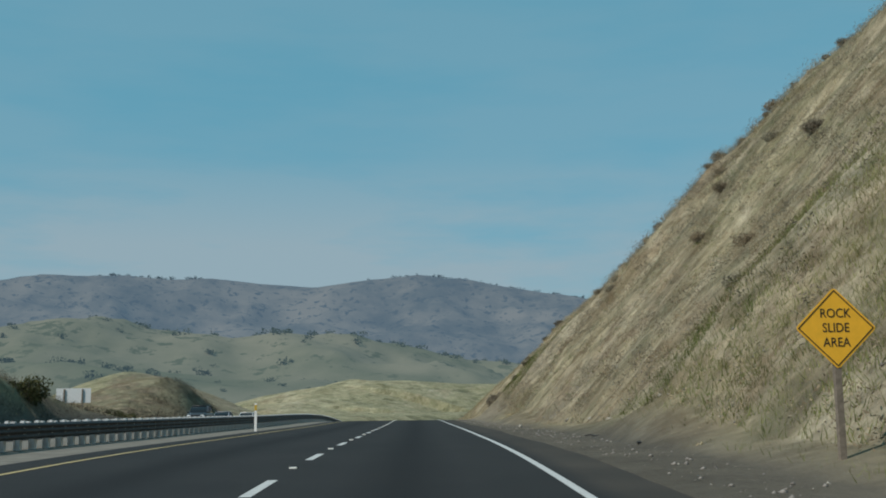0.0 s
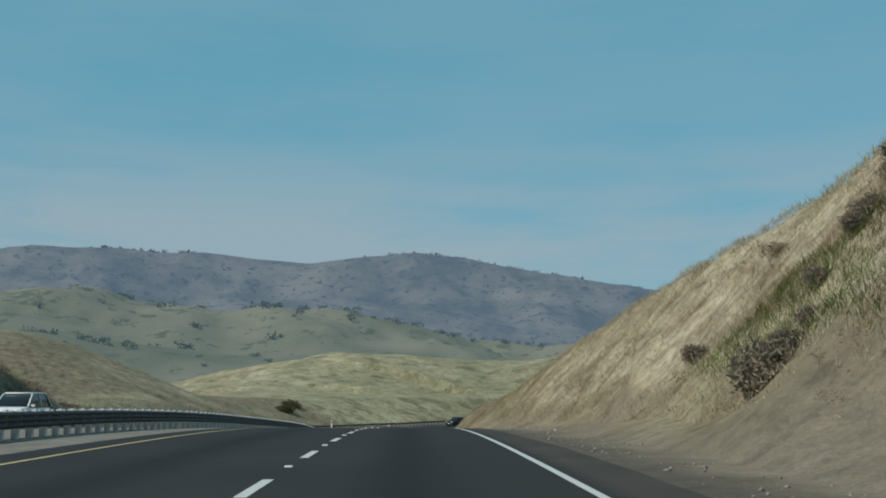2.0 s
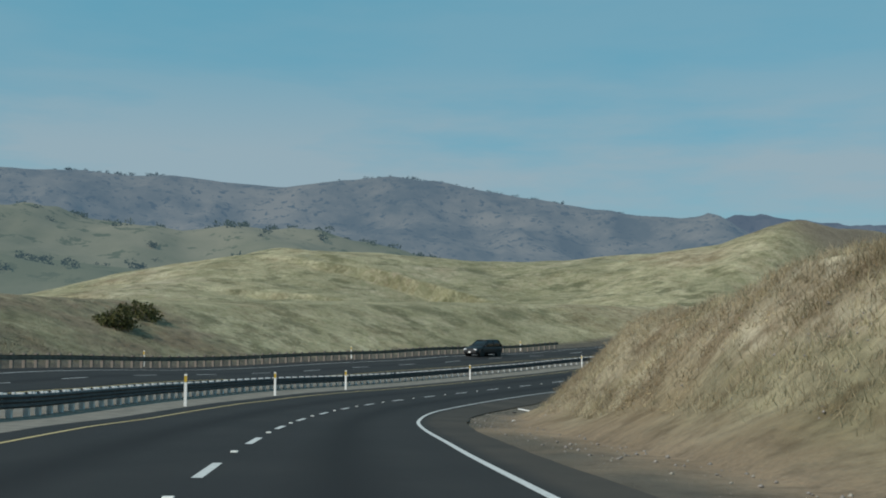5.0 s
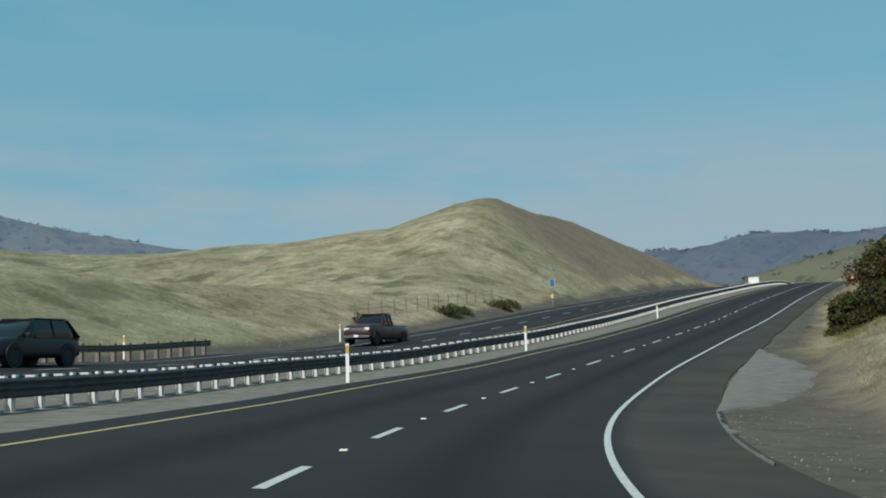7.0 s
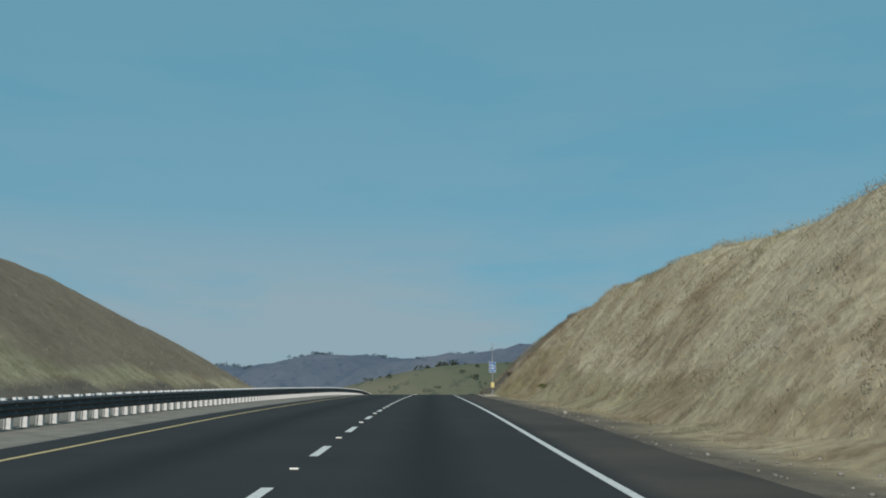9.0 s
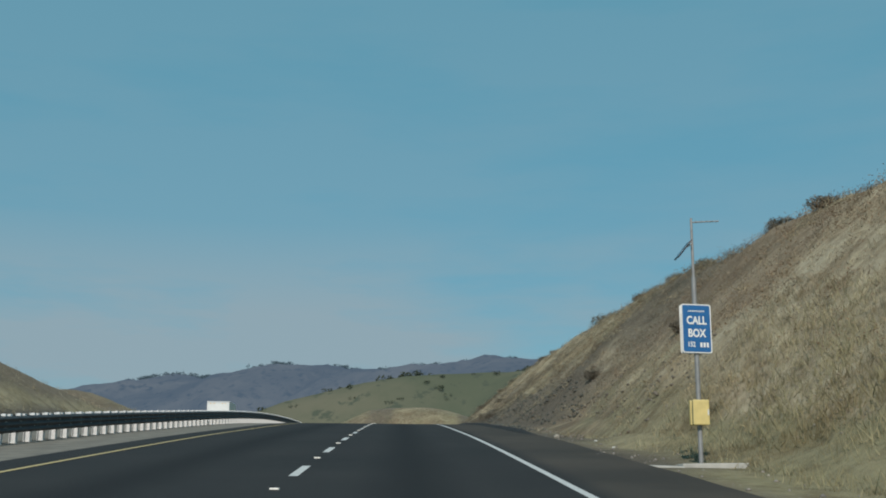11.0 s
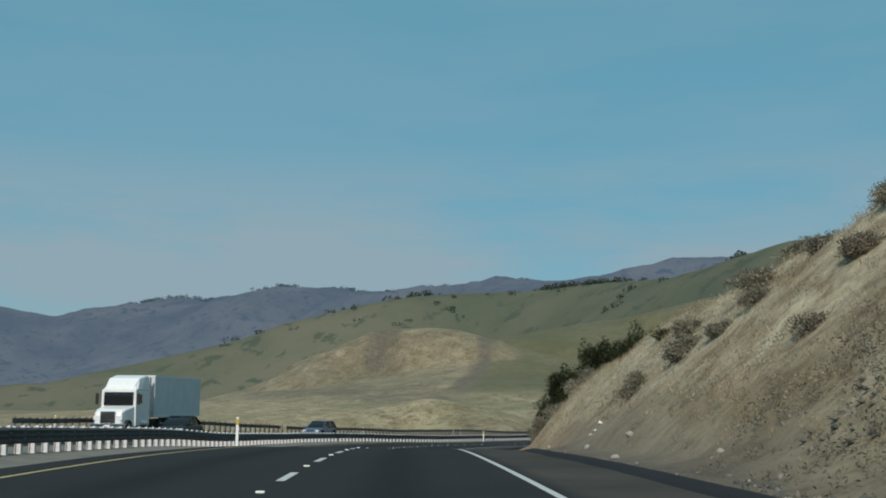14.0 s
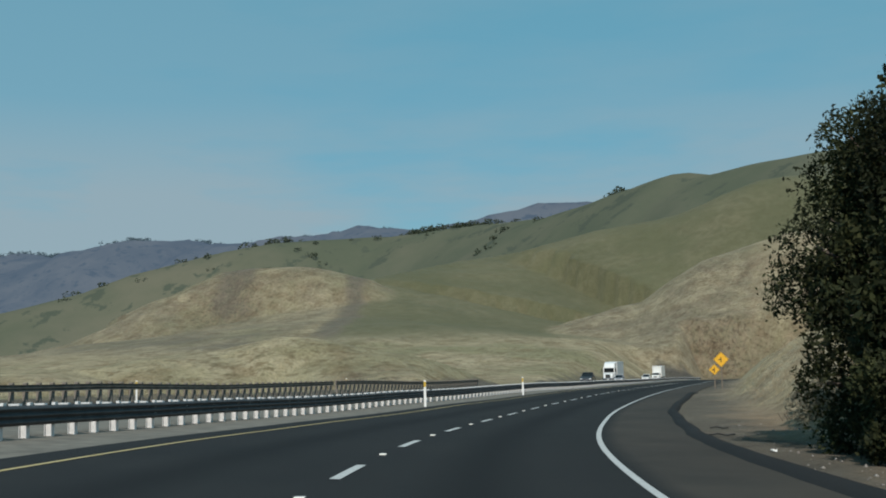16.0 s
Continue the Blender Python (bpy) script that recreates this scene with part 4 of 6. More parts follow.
first = True
for s in (47, 175, 222, 236, 247, 268, 287.5, 307, 340, 529, 556, 634, 658):
    m = stand(s, -6.8)
    if first:
        post0.matrix_basis = m
        first = False
    else:
        copy_thing(post0, m)

# ---------------------------------------------------------------- more materials
M_SIGN_Y = plain("yellow_sign_sheet", (0.82, 0.43, 0.03), 0.45, vary=0.06)
M_BLACK = plain("black_print", (0.012, 0.012, 0.012), 0.6)
M_SIGN_BLUE = plain("blue_sign_sheet", (0.02, 0.13, 0.34), 0.45, vary=0.08)
M_SIGN_WHITE = plain("white_sign_sheet", (0.80, 0.80, 0.78), 0.5, vary=0.04)
M_ALU = plain("bare_sign_aluminium", (0.70, 0.71, 0.72), 0.45, 0.2, vary=0.08)
M_POLE = plain("grey_steel_pole", (0.30, 0.305, 0.31), 0.5, 0.3, vary=0.15, scale=4)
M_BOXY = plain("cream_yellow_box", (0.66, 0.53, 0.22), 0.5, vary=0.1)
M_PANEL = plain("solar_panel", (0.02, 0.025, 0.04), 0.25)
M_WOODPOST = plain("brown_timber_post", (0.17, 0.14, 0.11), 0.9, vary=0.3, scale=15)
M_TYRE = plain("tyre_rubber", (0.018, 0.018, 0.018), 0.85)
M_RIM = plain("alloy_rim", (0.45, 0.45, 0.46), 0.35, 0.8)
M_GLASS = plain("dark_car_glass", (0.012, 0.014, 0.016), 0.08)
M_CHROME = plain("chrome", (0.6, 0.6, 0.62), 0.15, 1.0)
M_LAMP = plain("headlamp_glass", (0.75, 0.77, 0.78), 0.15)
M_REFLECT = plain("raised_marker", (0.78, 0.76, 0.70), 0.4)
M_TRAILER = plain("grey_white_trailer_skin", (0.60, 0.61, 0.61), 0.5, vary=0.06, scale=1.0)
M_ROCK = plain("grey_rock", (0.22, 0.20, 0.18), 0.95, vary=0.4, scale=5)
M_CLOD = plain("dark_earth_clod", (0.15, 0.13, 0.105), 0.95, vary=0.35, scale=4)
M_RUBBLE = plain("grey_green_rubble", (0.075, 0.078, 0.068), 0.95, vary=0.4, scale=3)
M_PALEROCK = plain("pale_rock", (0.32, 0.295, 0.25), 0.95, vary=0.25, scale=5)
M_BARK = plain("grey_brown_bark", (0.10, 0.08, 0.065), 0.95, vary=0.4, scale=14)
M_LITTER = plain("white_plastic_litter", (0.78, 0.78, 0.76), 0.5, vary=0.05)


def paint(name, col, rough=0.3):
    m = plain(name, col, rough, vary=0.05, scale=2)
    m.node_tree.nodes["Principled BSDF"].inputs["Coat Weight"].default_value = 0.15
    return m


def let_through(n, l, p, col, share):
    """Thin leaves and blades pass part of the light."""
    t, mx = n.new("ShaderNodeBsdfTranslucent"), n.new("ShaderNodeMixShader")
    l.new(col, t.inputs["Color"])
    mx.inputs[0].default_value = share
    l.new(p.outputs[0], mx.inputs[1])
    l.new(t.outputs[0], mx.inputs[2])
    l.new(mx.outputs[0], n["Material Output"].inputs["Surface"])


def leaf_material(name, a, b, c):
    m, n, l, p = material(name, 0.75)
    g = n.new("ShaderNodeNewGeometry")
    col = ramp(n, l, g.outputs["Random Per Island"], (0.0, a), (0.55, b), (1.0, c))
    f = noise_node(n, l, 0.9, 4)
    col = mix(n, l, 1.0, col, ramp(n, l, f, (0.35, (0.6, 0.6, 0.6)), (0.65, (1.5, 1.45, 1.35))), "MULTIPLY")
    l.new(col, p.inputs["Base Color"])
    p.inputs["Specular IOR Level"].default_value = 0.25
    let_through(n, l, p, col, 0.3)
    return m


M_OAK = leaf_material("dark_oak_leaf", (0.015, 0.021, 0.010), (0.029, 0.037, 0.015), (0.056, 0.062, 0.026))
M_SAGE = leaf_material("grey_sage_leaf", (0.14, 0.13, 0.10), (0.225, 0.207, 0.16), (0.35, 0.325, 0.255))
M_BRUSH = leaf_material("brown_brush_twig", (0.165, 0.132, 0.093), (0.24, 0.195, 0.138), (0.33, 0.275, 0.195))
M_OLIVEBUSH = leaf_material("olive_bush_leaf", (0.035, 0.04, 0.015), (0.075, 0.08, 0.03), (0.13, 0.13, 0.055))
M_RUST = leaf_material("rust_brown_leaf", (0.07, 0.03, 0.018), (0.13, 0.055, 0.03), (0.17, 0.09, 0.05))
M_DARKBRUSH = leaf_material("dark_grey_brush", (0.11, 0.095, 0.076), (0.17, 0.148, 0.118), (0.24, 0.21, 0.165))
# dark brush whose near-black tone carries the shade of the far banks
M_SHADEBRUSH = leaf_material("dark_shaded_brush", (0.022, 0.019, 0.015), (0.04, 0.034, 0.027), (0.065, 0.056, 0.042))
M_DEADWEED = leaf_material("dead_weed", (0.13, 0.085, 0.055), (0.22, 0.15, 0.10), (0.30, 0.22, 0.15))
M_GREENWEED = leaf_material("green_weed", (0.06, 0.09, 0.02), (0.11, 0.15, 0.04), (0.18, 0.21, 0.07))


def blade_material(name, dry, tan, olive):
    """Grass blades that follow the tones of the ground below them."""
    m, n, l, p = material(name, 0.85)
    p.inputs["Specular IOR Level"].default_value = 0.15
    big, mid = noise_node(n, l, 0.05, 6, 0.6), noise_node(n, l, 0.5, 6, 0.65)
    col = mix(n, l, ramp(n, l, mid, (0.4, (0, 0, 0)), (0.6, (1, 1, 1))), dry, tan)
    col = mix(n, l, ramp(n, l, big, (0.48, (0, 0, 0)), (0.62, (1, 1, 1))), col, olive)
    g = n.new("ShaderNodeNewGeometry")
    col = mix(n, l, 1.0, col, ramp(n, l, g.outputs["Random Per Island"], (0.0, (0.82, 0.8, 0.77)), (1.0, (1.2, 1.2, 1.19))), "MULTIPLY")
    col = mottled(n, l, col)
    l.new(col, p.inputs["Base Color"])
    let_through(n, l, p, col, 0.4)
    return m


M_STRAW = blade_material("straw_grass", (0.40, 0.342, 0.245), (0.53, 0.467, 0.355), (0.36, 0.327, 0.21))
M_STRAWTUFT = leaf_material("straw_tuft", (0.27, 0.215, 0.135), (0.38, 0.315, 0.20), (0.50, 0.42, 0.28))
M_GREENGRASS = blade_material("green_grass", (0.11, 0.145, 0.045), (0.17, 0.20, 0.07), (0.25, 0.25, 0.11))

# ---------------------------------------------------------------- lettering
def letters(text, size, mat, parent, m, name="lettering", bold=0.0, wide=1.0):
    """Flat letters of the built-in font as a mesh, centred at the pose m, facing its -y."""
    cu = bpy.data.curves.new(name, "FONT")
    cu.body, cu.size, cu.align_x, cu.align_y = text, size, "CENTER", "CENTER"
    cu.offset, cu.extrude, cu.resolution_u = bold, 0.001, 3
    tmp = bpy.data.objects.new("tmp", cu)
    scene.collection.objects.link(tmp)
    me = bpy.data.meshes.new_from_object(tmp.evaluated_get(bpy.context.evaluated_depsgraph_get()))
    bpy.data.objects.remove(tmp)
    me.materials.clear()
    me.materials.append(mat)
    ob = new(name, me)
    ob.parent = parent
    ob.matrix_basis = m @ pose(0, 0, 0, 90, 0, 0) @ Matrix.Diagonal((wide, 1, 1, 1))
    return ob


def rounded_plate(bm, w, h, r, t, seg=5, turn=0.0):
    """An upright plate in x-z with rounded corners, t thick along y."""
    pts = []
    for cx, cz, a0 in ((w/2-r, h/2-r, 0), (-w/2+r, h/2-r, 90), (-w/2+r, -h/2+r, 180), (w/2-r, -h/2+r, 270)):
        for k in range(seg + 1):
            a = radians(a0 + 90 * k / seg)
            pts.append((cx + r * math.cos(a), cz + r * math.sin(a)))
    c, s = math.cos(radians(turn)), math.sin(radians(turn))
    front = [bm.verts.new((x * c - z * s, 0, x * s + z * c)) for x, z in pts]
    f = bm.faces.new(front)
    r2 = bmesh.ops.extrude_face_region(bm, geom=[f])
    for v in (e for e in r2["geom"] if isinstance(e, bmesh.types.BMVert)):
        v.co.y += t
    bmesh.ops.recalc_face_normals(bm, faces=bm.faces)


def diamond_sign(s, u, side, centre, label, words=(), turn=0.0, mats=None, arrow=False, ground_z=None):
    m = stand(s, u, 0, turn)
    if ground_z is not None:
        m.translation.z = ground_z
    sign = thing("road_sign", m, label, "road sign")
    bm = bmesh.new()
    rounded_plate(bm, side, side, 0.05, 0.004, turn=45)
    plate = part("panel", bm, M_SIGN_Y, sign)
    plate.location = (0, -0.03, centre)
    # the black border, a narrow frame just proud of the panel
    bm = bmesh.new()
    a, b = side / 2 - 0.025, side / 2 - 0.04
    for k in range(4):
        ang = radians(45 + 90 * k)
        R = Matrix.Rotation(-ang, 4, "Y")
        box(bm, -a, a, -0.002, 0.0, b, a, m=R)
    border = part("border", bm, M_BLACK, sign)
    border.location = (0, -0.0325, centre)
    bm = bmesh.new()
    box(bm, -0.045, 0.045, -0.022, 0.065, -0.4, centre + side * 0.35, 0.006)
    part("post", bm, M_WOODPOST, sign, "brown timber post")
    n = len(words)
    for k, w in enumerate(words):
        letters(w, side * 0.225, M_BLACK, sign, pose(0, -0.034, centre + ((n - 1) / 2 - k) * side * 0.25), bold=0.0005, wide=0.86)
    if arrow:
        bm = bmesh.new()
        box(bm, -0.035, 0.035, -0.002, 0, -0.22, 0.16)
        box(bm, -0.2, 0.0, -0.002, 0, -0.05, 0.02)
        part("arrow", bm, M_BLACK, sign).location = (0, -0.034, centre)
    return sign


diamond_sign(14.3, 5.74, 0.77, 1.84, "yellow diamond warning sign on a timber post", ("ROCK", "SLIDE", "AREA"))

# ---------------------------------------------------------------- emergency call boxes
def call_box(m, label, pad=True, back=False):
    box_ = thing("call_box_post", m, label, "call box")
    bm = bmesh.new()
    tube(bm, (0, 0, -0.3), (0, 0, 3.5), 0.042, 0.042, 14)
    tube(bm, (0, 0, 3.5), (0, 0, 4.6), 0.028, 0.022, 12)
    part("pole", bm, M_POLE, box_)
    bm = bmesh.new()
    tube(bm, (0, 0, 4.52), (0.52, 0.02, 4.56), 0.014, 0.012, 8)
    for k in range(5):
        x = 0.08 + 0.1 * k
        tube(bm, (x, -0.07, 4.54), (x, 0.07, 4.54), 0.004, 0.004, 5)
    part("antenna", bm, M_POLE, box_)
    bm = bmesh.new()
    box(bm, -0.2, 0.2, -0.012, 0.012, -0.17, 0.17, 0.005, pose(-0.17, 0, 4.0, 0, -52, 0) @ pose(0, 0, 0, 90, 0, 0))
    part("solar_panel", bm, M_PANEL, box_)
    bm = bmesh.new()
    tube(bm, (0, 0, 4.12), (-0.14, 0, 4.03), 0.012, 0.012, 6)
    part("bracket", bm, M_GALV, box_)
    for sgn, yaw in ((-1, 8), (1, 172)):
        bm = bmesh.new()
        rounded_plate(bm, 0.56, 0.88, 0.04, 0.004)
        pn = part("sign_panel", bm, M_SIGN_WHITE, box_)
        pn.matrix_basis = pose(0, 0.07 * sgn, 2.55, 0, 0, yaw if sgn < 0 else yaw + 16)
        bm = bmesh.new()
        rounded_plate(bm, 0.52, 0.84, 0.03, 0.002)
        face = part("sign_face", bm, M_SIGN_BLUE, pn, "blue face with white letters")
        face.location = (0, -0.0025, 0)
        if sgn < 0:
            letters("CALL", 0.2, M_SIGN_WHITE, face, pose(0, -0.0015, 0.14), bold=0.006, wide=0.8)
            letters("BOX", 0.2, M_SIGN_WHITE, face, pose(0, -0.0015, -0.09), bold=0.006, wide=0.8)
            letters("152", 0.125, M_SIGN_WHITE, face, pose(-0.11, -0.0015, -0.29), bold=0.003, wide=0.8)
            bm = bmesh.new()
            for k in range(3):
                box(bm, 0.055 + 0.06 * k, 0.095 + 0.06 * k, -0.002, 0, -0.335, -0.25)
            for k in range(9):
                box(bm, -0.15 + 0.035 * k, -0.128 + 0.035 * k, -0.002, 0, 0.30, 0.325)
            part("small_print", bm, M_SIGN_WHITE, face).location = (0, -0.0015, 0)
    for sgn in (-1, 1):
        bm = bmesh.new()
        box(bm, -0.145, 0.145, -0.05, 0.05, -0.22, 0.22, 0.02)
        h = part("phone_housing", bm, M_BOXY, box_, "cream yellow metal housing")
        h.location = (0.0, 0.1 * sgn, 1.06)
        bm = bmesh.new()
        box(bm, -0.012, 0.012, -0.012, 0.0, -0.05, 0.05, 0.004)
        part("latch", bm, M_GALV, h).location = (0.12, -0.05, 0)
    return box_


m = stand(420.2, 5.1)
m.translation.z = surface(m.translation.x, m.translation.y) - 0.17
call_box(m, "roadside call box pole with a blue sign")
pad = thing("concrete_pad", stand(419.6, 4.72, -0.1), "cracked pale concrete pad under the call box", "concrete pad")
bm = bmesh.new()
box(bm, -0.92, -0.22, -0.5, 0.55, -0.25, 0.06, 0.02, pose(0, 0, 0, 2, 1, 3))
part("slab", bm, M_CONCRETE, pad)
bm = bmesh.new()
box(bm, -0.2, 0.9, -0.46, 0.56, -0.25, 0.09, 0.02, pose(0, 0, 0, -1, -1, -2))
part("slab", bm, M_CONCRETE, pad)
m = stand(374, -25.0, 0, 180)
call_box(m, "call box pole beside the oncoming lanes")

# ---------------------------------------------------------------- back of a road sign, far side
ws = thing("road_sign", stand(88, -27.2, -0.3, 180), "plain aluminium back of a guide sign on two posts", "road sign")
bm = bmesh.new()
rounded_plate(bm, 2.75, 1.15, 0.06, 0.005)
part("panel", bm, M_ALU, ws).location = (0, -0.06, 2.6)
for x in (-0.72, 0.72):
    bm = bmesh.new()
    box(bm, x - 0.05, x + 0.05, -0.05, 0.05, -0.6, 3.1, 0.006)
    part("post", bm, M_WOODPOST, ws, "dark timber post")

# ---------------------------------------------------------------- far-side rail and posts
def w_rail(s0, s1, u, lift=0.0):
    """A timber-post rail that faces the oncoming lanes: its back is seen."""
    rail = thing("guardrail", Matrix(), "brown steel rail on timber posts along the oncoming lanes", "guardrail", "far rail")
    s = np.arange(s0, s1 + 0.01, 1.9)
    prof = [(0.12 + 0.035 * math.cos(i / 8 * 4 * math.pi), 0.40 + 0.31 * i / 8 + lift) for i in range(9)]
    prof += [(o - 0.006, z) for o, z in prof[::-1]]
    prof.append(prof[0])
    V = np.stack([at(s, u + o, z) for o, z in prof], 1)
    o = new("beam", grid_mesh("beam", V, M_RAILBACK))
    o.parent = rail
    for a in np.arange(s0 + 0.4, s1, 0.9525):
        o = new("post", WOOD_POST)
        o.parent = rail
        o.matrix_basis = stand(a, u, lift)


M_RAILBACK = plain("weathered_rail_back", (0.15, 0.125, 0.10), 0.8, 0.1, vary=0.3, scale=2)
bm = bmesh.new()
box(bm, -0.1, 0.1, -0.075, 0.075, -1.0, 0.80, 0.008)
WOOD_POST = mesh_from_bm("post", bm, M_POSTWOOD)
for a, b in ((178, 212), (224, 264), (264, 306), (575, 620), (620, 668), (668, 716)):
    w_rail(a, b, -24.0, 0.25 if a > 500 else 0.0)
for s in (205, 228, 252, 276, 300, 322, 582, 610, 640, 672):
    copy_thing(post0, stand(s, -24.6, 0, 180))["label"] = "white delineator post beside the oncoming lanes"

# ---------------------------------------------------------------- raised markers between the dashes
bm = bmesh.new()
box(bm, -0.055, 0.055, -0.05, 0.05, -0.004, 0.02, 0.008)
MARKER = mesh_from_bm("marker", bm, M_REFLECT)
k = -10
while PHASE + (k + 0.5) * PERIOD < 740:
    o = new("marker", MARKER)
    o.parent = lane_marks
    o.matrix_basis = stand(PHASE + (k + 0.5) * PERIOD, U_D, 0.004)
    k += 1

# ---------------------------------------------------------------- vehicles
def loft(bm, rings, closed_ends=True):
    rows = [[bm.verts.new(p) for p in ring] for ring in rings]
    n = len(rows[0])
    for a, b in zip(rows[:-1], rows[1:]):
        for i in range(n):
            bm.faces.new((a[i], a[(i + 1) % n], b[(i + 1) % n], b[i]))
    if closed_ends:
        bm.faces.new(rows[0][::-1])
        bm.faces.new(rows[-1])
    bmesh.ops.recalc_face_normals(bm, faces=bm.faces)


def ring_xz(y, hw, z0, z1, r, top=None):
    """A rounded cross-section at y: half-width hw below and top above."""
    t = hw if top is None else top
    pts = []
    for cx, cz, a0, w in ((1, z1, 0, t), (-1, z1, 90, t), (-1, z0, 180, hw), (1, z0, 270, hw)):
        for k in range(4):
            a = radians(a0 + 30 * k)
            pts.append((cx * (w - r) + r * math.cos(a), y, (cz - r if a0 < 180 else cz + r) + r * math.sin(a)))
    return pts


def wheel(parent, x, y, r, w, twin=False):
    bm = bmesh.new()
    for dx in ((0,) if not twin else (-0.17, 0.17)):
        prof = [(0.62 * r, -w / 2), (0.93 * r, -w / 2), (r, -w / 3), (r, w / 3), (0.93 * r, w / 2), (0.62 * r, w / 2)]
        loft(bm, [[(dx + o, q * math.cos(a), q * math.sin(a)) for q, o in prof] for a in np.linspace(0, 2 * math.pi, 23)], False)
    tyre = part("wheel", bm, M_TYRE, parent, smooth=True)
    tyre.location = (x, y, r)
    bm = bmesh.new()
    sgn = 1 if x > 0 else -1
    tube(bm, (-w * 0.35, 0, 0), (w * 0.35, 0, 0), 0.62 * r, 0.62 * r, 18)
    for k in range(5):
        box(bm, sgn * w * 0.35, sgn * w * 0.4, -0.04, 0.04, 0.05, 0.58 * r, m=Matrix.Rotation(2 * math.pi * k / 5, 4, "X"))
    part("rim", bm, M_RIM, tyre)
    return tyre


def car(m, label, category, mat, length=4.6, width=1.82, height=1.5, kind="sedan", group="traffic"):
    """A road car that drives along its +y; kind: sedan, suv or pickup."""
    c = thing({"sedan": "sedan_car", "suv": "suv_car", "pickup": "pickup_truck"}[kind], m, label, category, group)
    L, W = length / 2, width / 2
    belt = height * (0.60 if kind != "sedan" else 0.62)
    hood = height * (0.66 if kind == "pickup" else 0.60 if kind == "suv" else 0.58)
    r = 0.335 if kind == "sedan" else 0.37
    low = 0.2 if kind == "sedan" else 0.28
    bm = bmesh.new()
    loft(bm, [ring_xz(y, W * k, low + dz, z, 0.16, W * k * 0.95) for y, k, dz, z in ((-L, 0.86, 0.12, belt * 0.86), (-L + 0.12, 0.96, 0.04, belt * 0.96), (-L + 0.6, 1, 0, belt), (-0.4, 1, 0, belt), (0.7, 1, 0, belt),
        (1.0, 1, 0, hood * 1.02), (L - 0.55, 0.98, 0, hood * 0.96), (L - 0.14, 0.93, 0.02, hood * 0.84), (L, 0.82, 0.1, hood * 0.66))])
    part("body", bm, mat, c, smooth=True)
    if kind == "pickup":
        y0, y1, y2, y3 = -0.55, -0.4, 0.55, 1.1
    elif kind == "suv":
        y0, y1, y2, y3 = -L + 0.06, -L + 0.62, 0.15, 1.15
    else:
        y0, y1, y2, y3 = -L + 0.42, -1.0, 0.1, 1.12
    top = height - 0.02
    bm = bmesh.new()
    loft(bm, [ring_xz(y0, W * 0.9, belt - 0.1, belt + 0.02, 0.03, W * 0.88), ring_xz(y1, W * 0.92, belt - 0.1, top - 0.03, 0.05, W * 0.72), ring_xz(y2, W * 0.92, belt - 0.1, top - 0.02, 0.05, W * 0.72), ring_xz(y3, W * 0.9, belt - 0.1, belt + 0.02, 0.03, W * 0.86)])
    part("glazing", bm, M_GLASS, c, "dark window glass", smooth=True)
    bm = bmesh.new()
    loft(bm, [ring_xz(y, W * 0.73 * k, top - 0.06, top + 0.02, 0.03) for y, k in ((y1 - 0.05, 0.92), (y1 + 0.15, 1), (y2 - 0.15, 1), (y2 + 0.06, 0.94))])
    part("roof", bm, mat, c, smooth=True)
    for sx in (-1, 1):
        for ya, yb in ((y2 + 0.03, y3), (y1, y0), ((y1 + y2) / 2, (y1 + y2) / 2)):
            bm = bmesh.new()
            tube(bm, (sx * W * 0.74, ya, top - 0.04), (sx * W * 0.90, yb, belt), 0.035, 0.04, 6)
            part("pillar", bm, mat, c)
    for sx in (-1, 1):
        bm = bmesh.new()
        box(bm, -0.17, 0.17, -0.1, 0.06, -0.08, 0.08, 0.03)
        part("headlight", bm, M_LAMP, c, "clear headlight").location = (sx * W * 0.68, L - 0.1, hood * 0.72)
        bm = bmesh.new()
        box(bm, -0.09, 0.09, -0.08, 0.05, -0.07, 0.07, 0.025)
        part("mirror", bm, mat, c).location = (sx * (W + 0.07), y3 - 0.25, belt + 0.06)
        for y in (L - 0.85, -L + 0.85):
            wheel(c, sx * (W - 0.1), y, r, 0.22)
            bm = bmesh.new()
            tube(bm, (sx * (W - 0.3), y, r + 0.01), (sx * (W + 0.004), y, r + 0.01), r * 1.17, r * 1.17, 22)
            part("wheel_arch", bm, M_BLACK, c)
    bm = bmesh.new()
    box(bm, -W * 0.42, W * 0.42, -0.05, 0.03, -0.1, 0.1, 0.02)
    for k in range(3):
        box(bm, -W * 0.42, W * 0.42, 0.02, 0.045, -0.08 + 0.06 * k, -0.055 + 0.06 * k)
    part("grille", bm, M_CHROME if kind == "pickup" else M_BLACK, c).location = (0, L - 0.06, hood * 0.68)
    bm = bmesh.new()
    box(bm, -W * 0.86, W * 0.86, -0.12, 0.06, -0.07, 0.08, 0.03)
    part("bumper", bm, M_CHROME if kind == "pickup" else mat, c).location = (0, L - 0.02, low + 0.16)
    bm = bmesh.new()
    box(bm, -0.15, 0.15, -0.005, 0.01, -0.07, 0.07, 0.004)
    part("number_plate", bm, M_SIGN_WHITE, c).location = (0, L + 0.045, low + 0.2)
    if kind == "pickup":
        bm = bmesh.new()
        box(bm, -W * 0.86, W * 0.86, -L + 0.1, -0.62, belt - 0.02, belt + 0.012)
        part("bed", bm, M_BLACK, c)
    return c


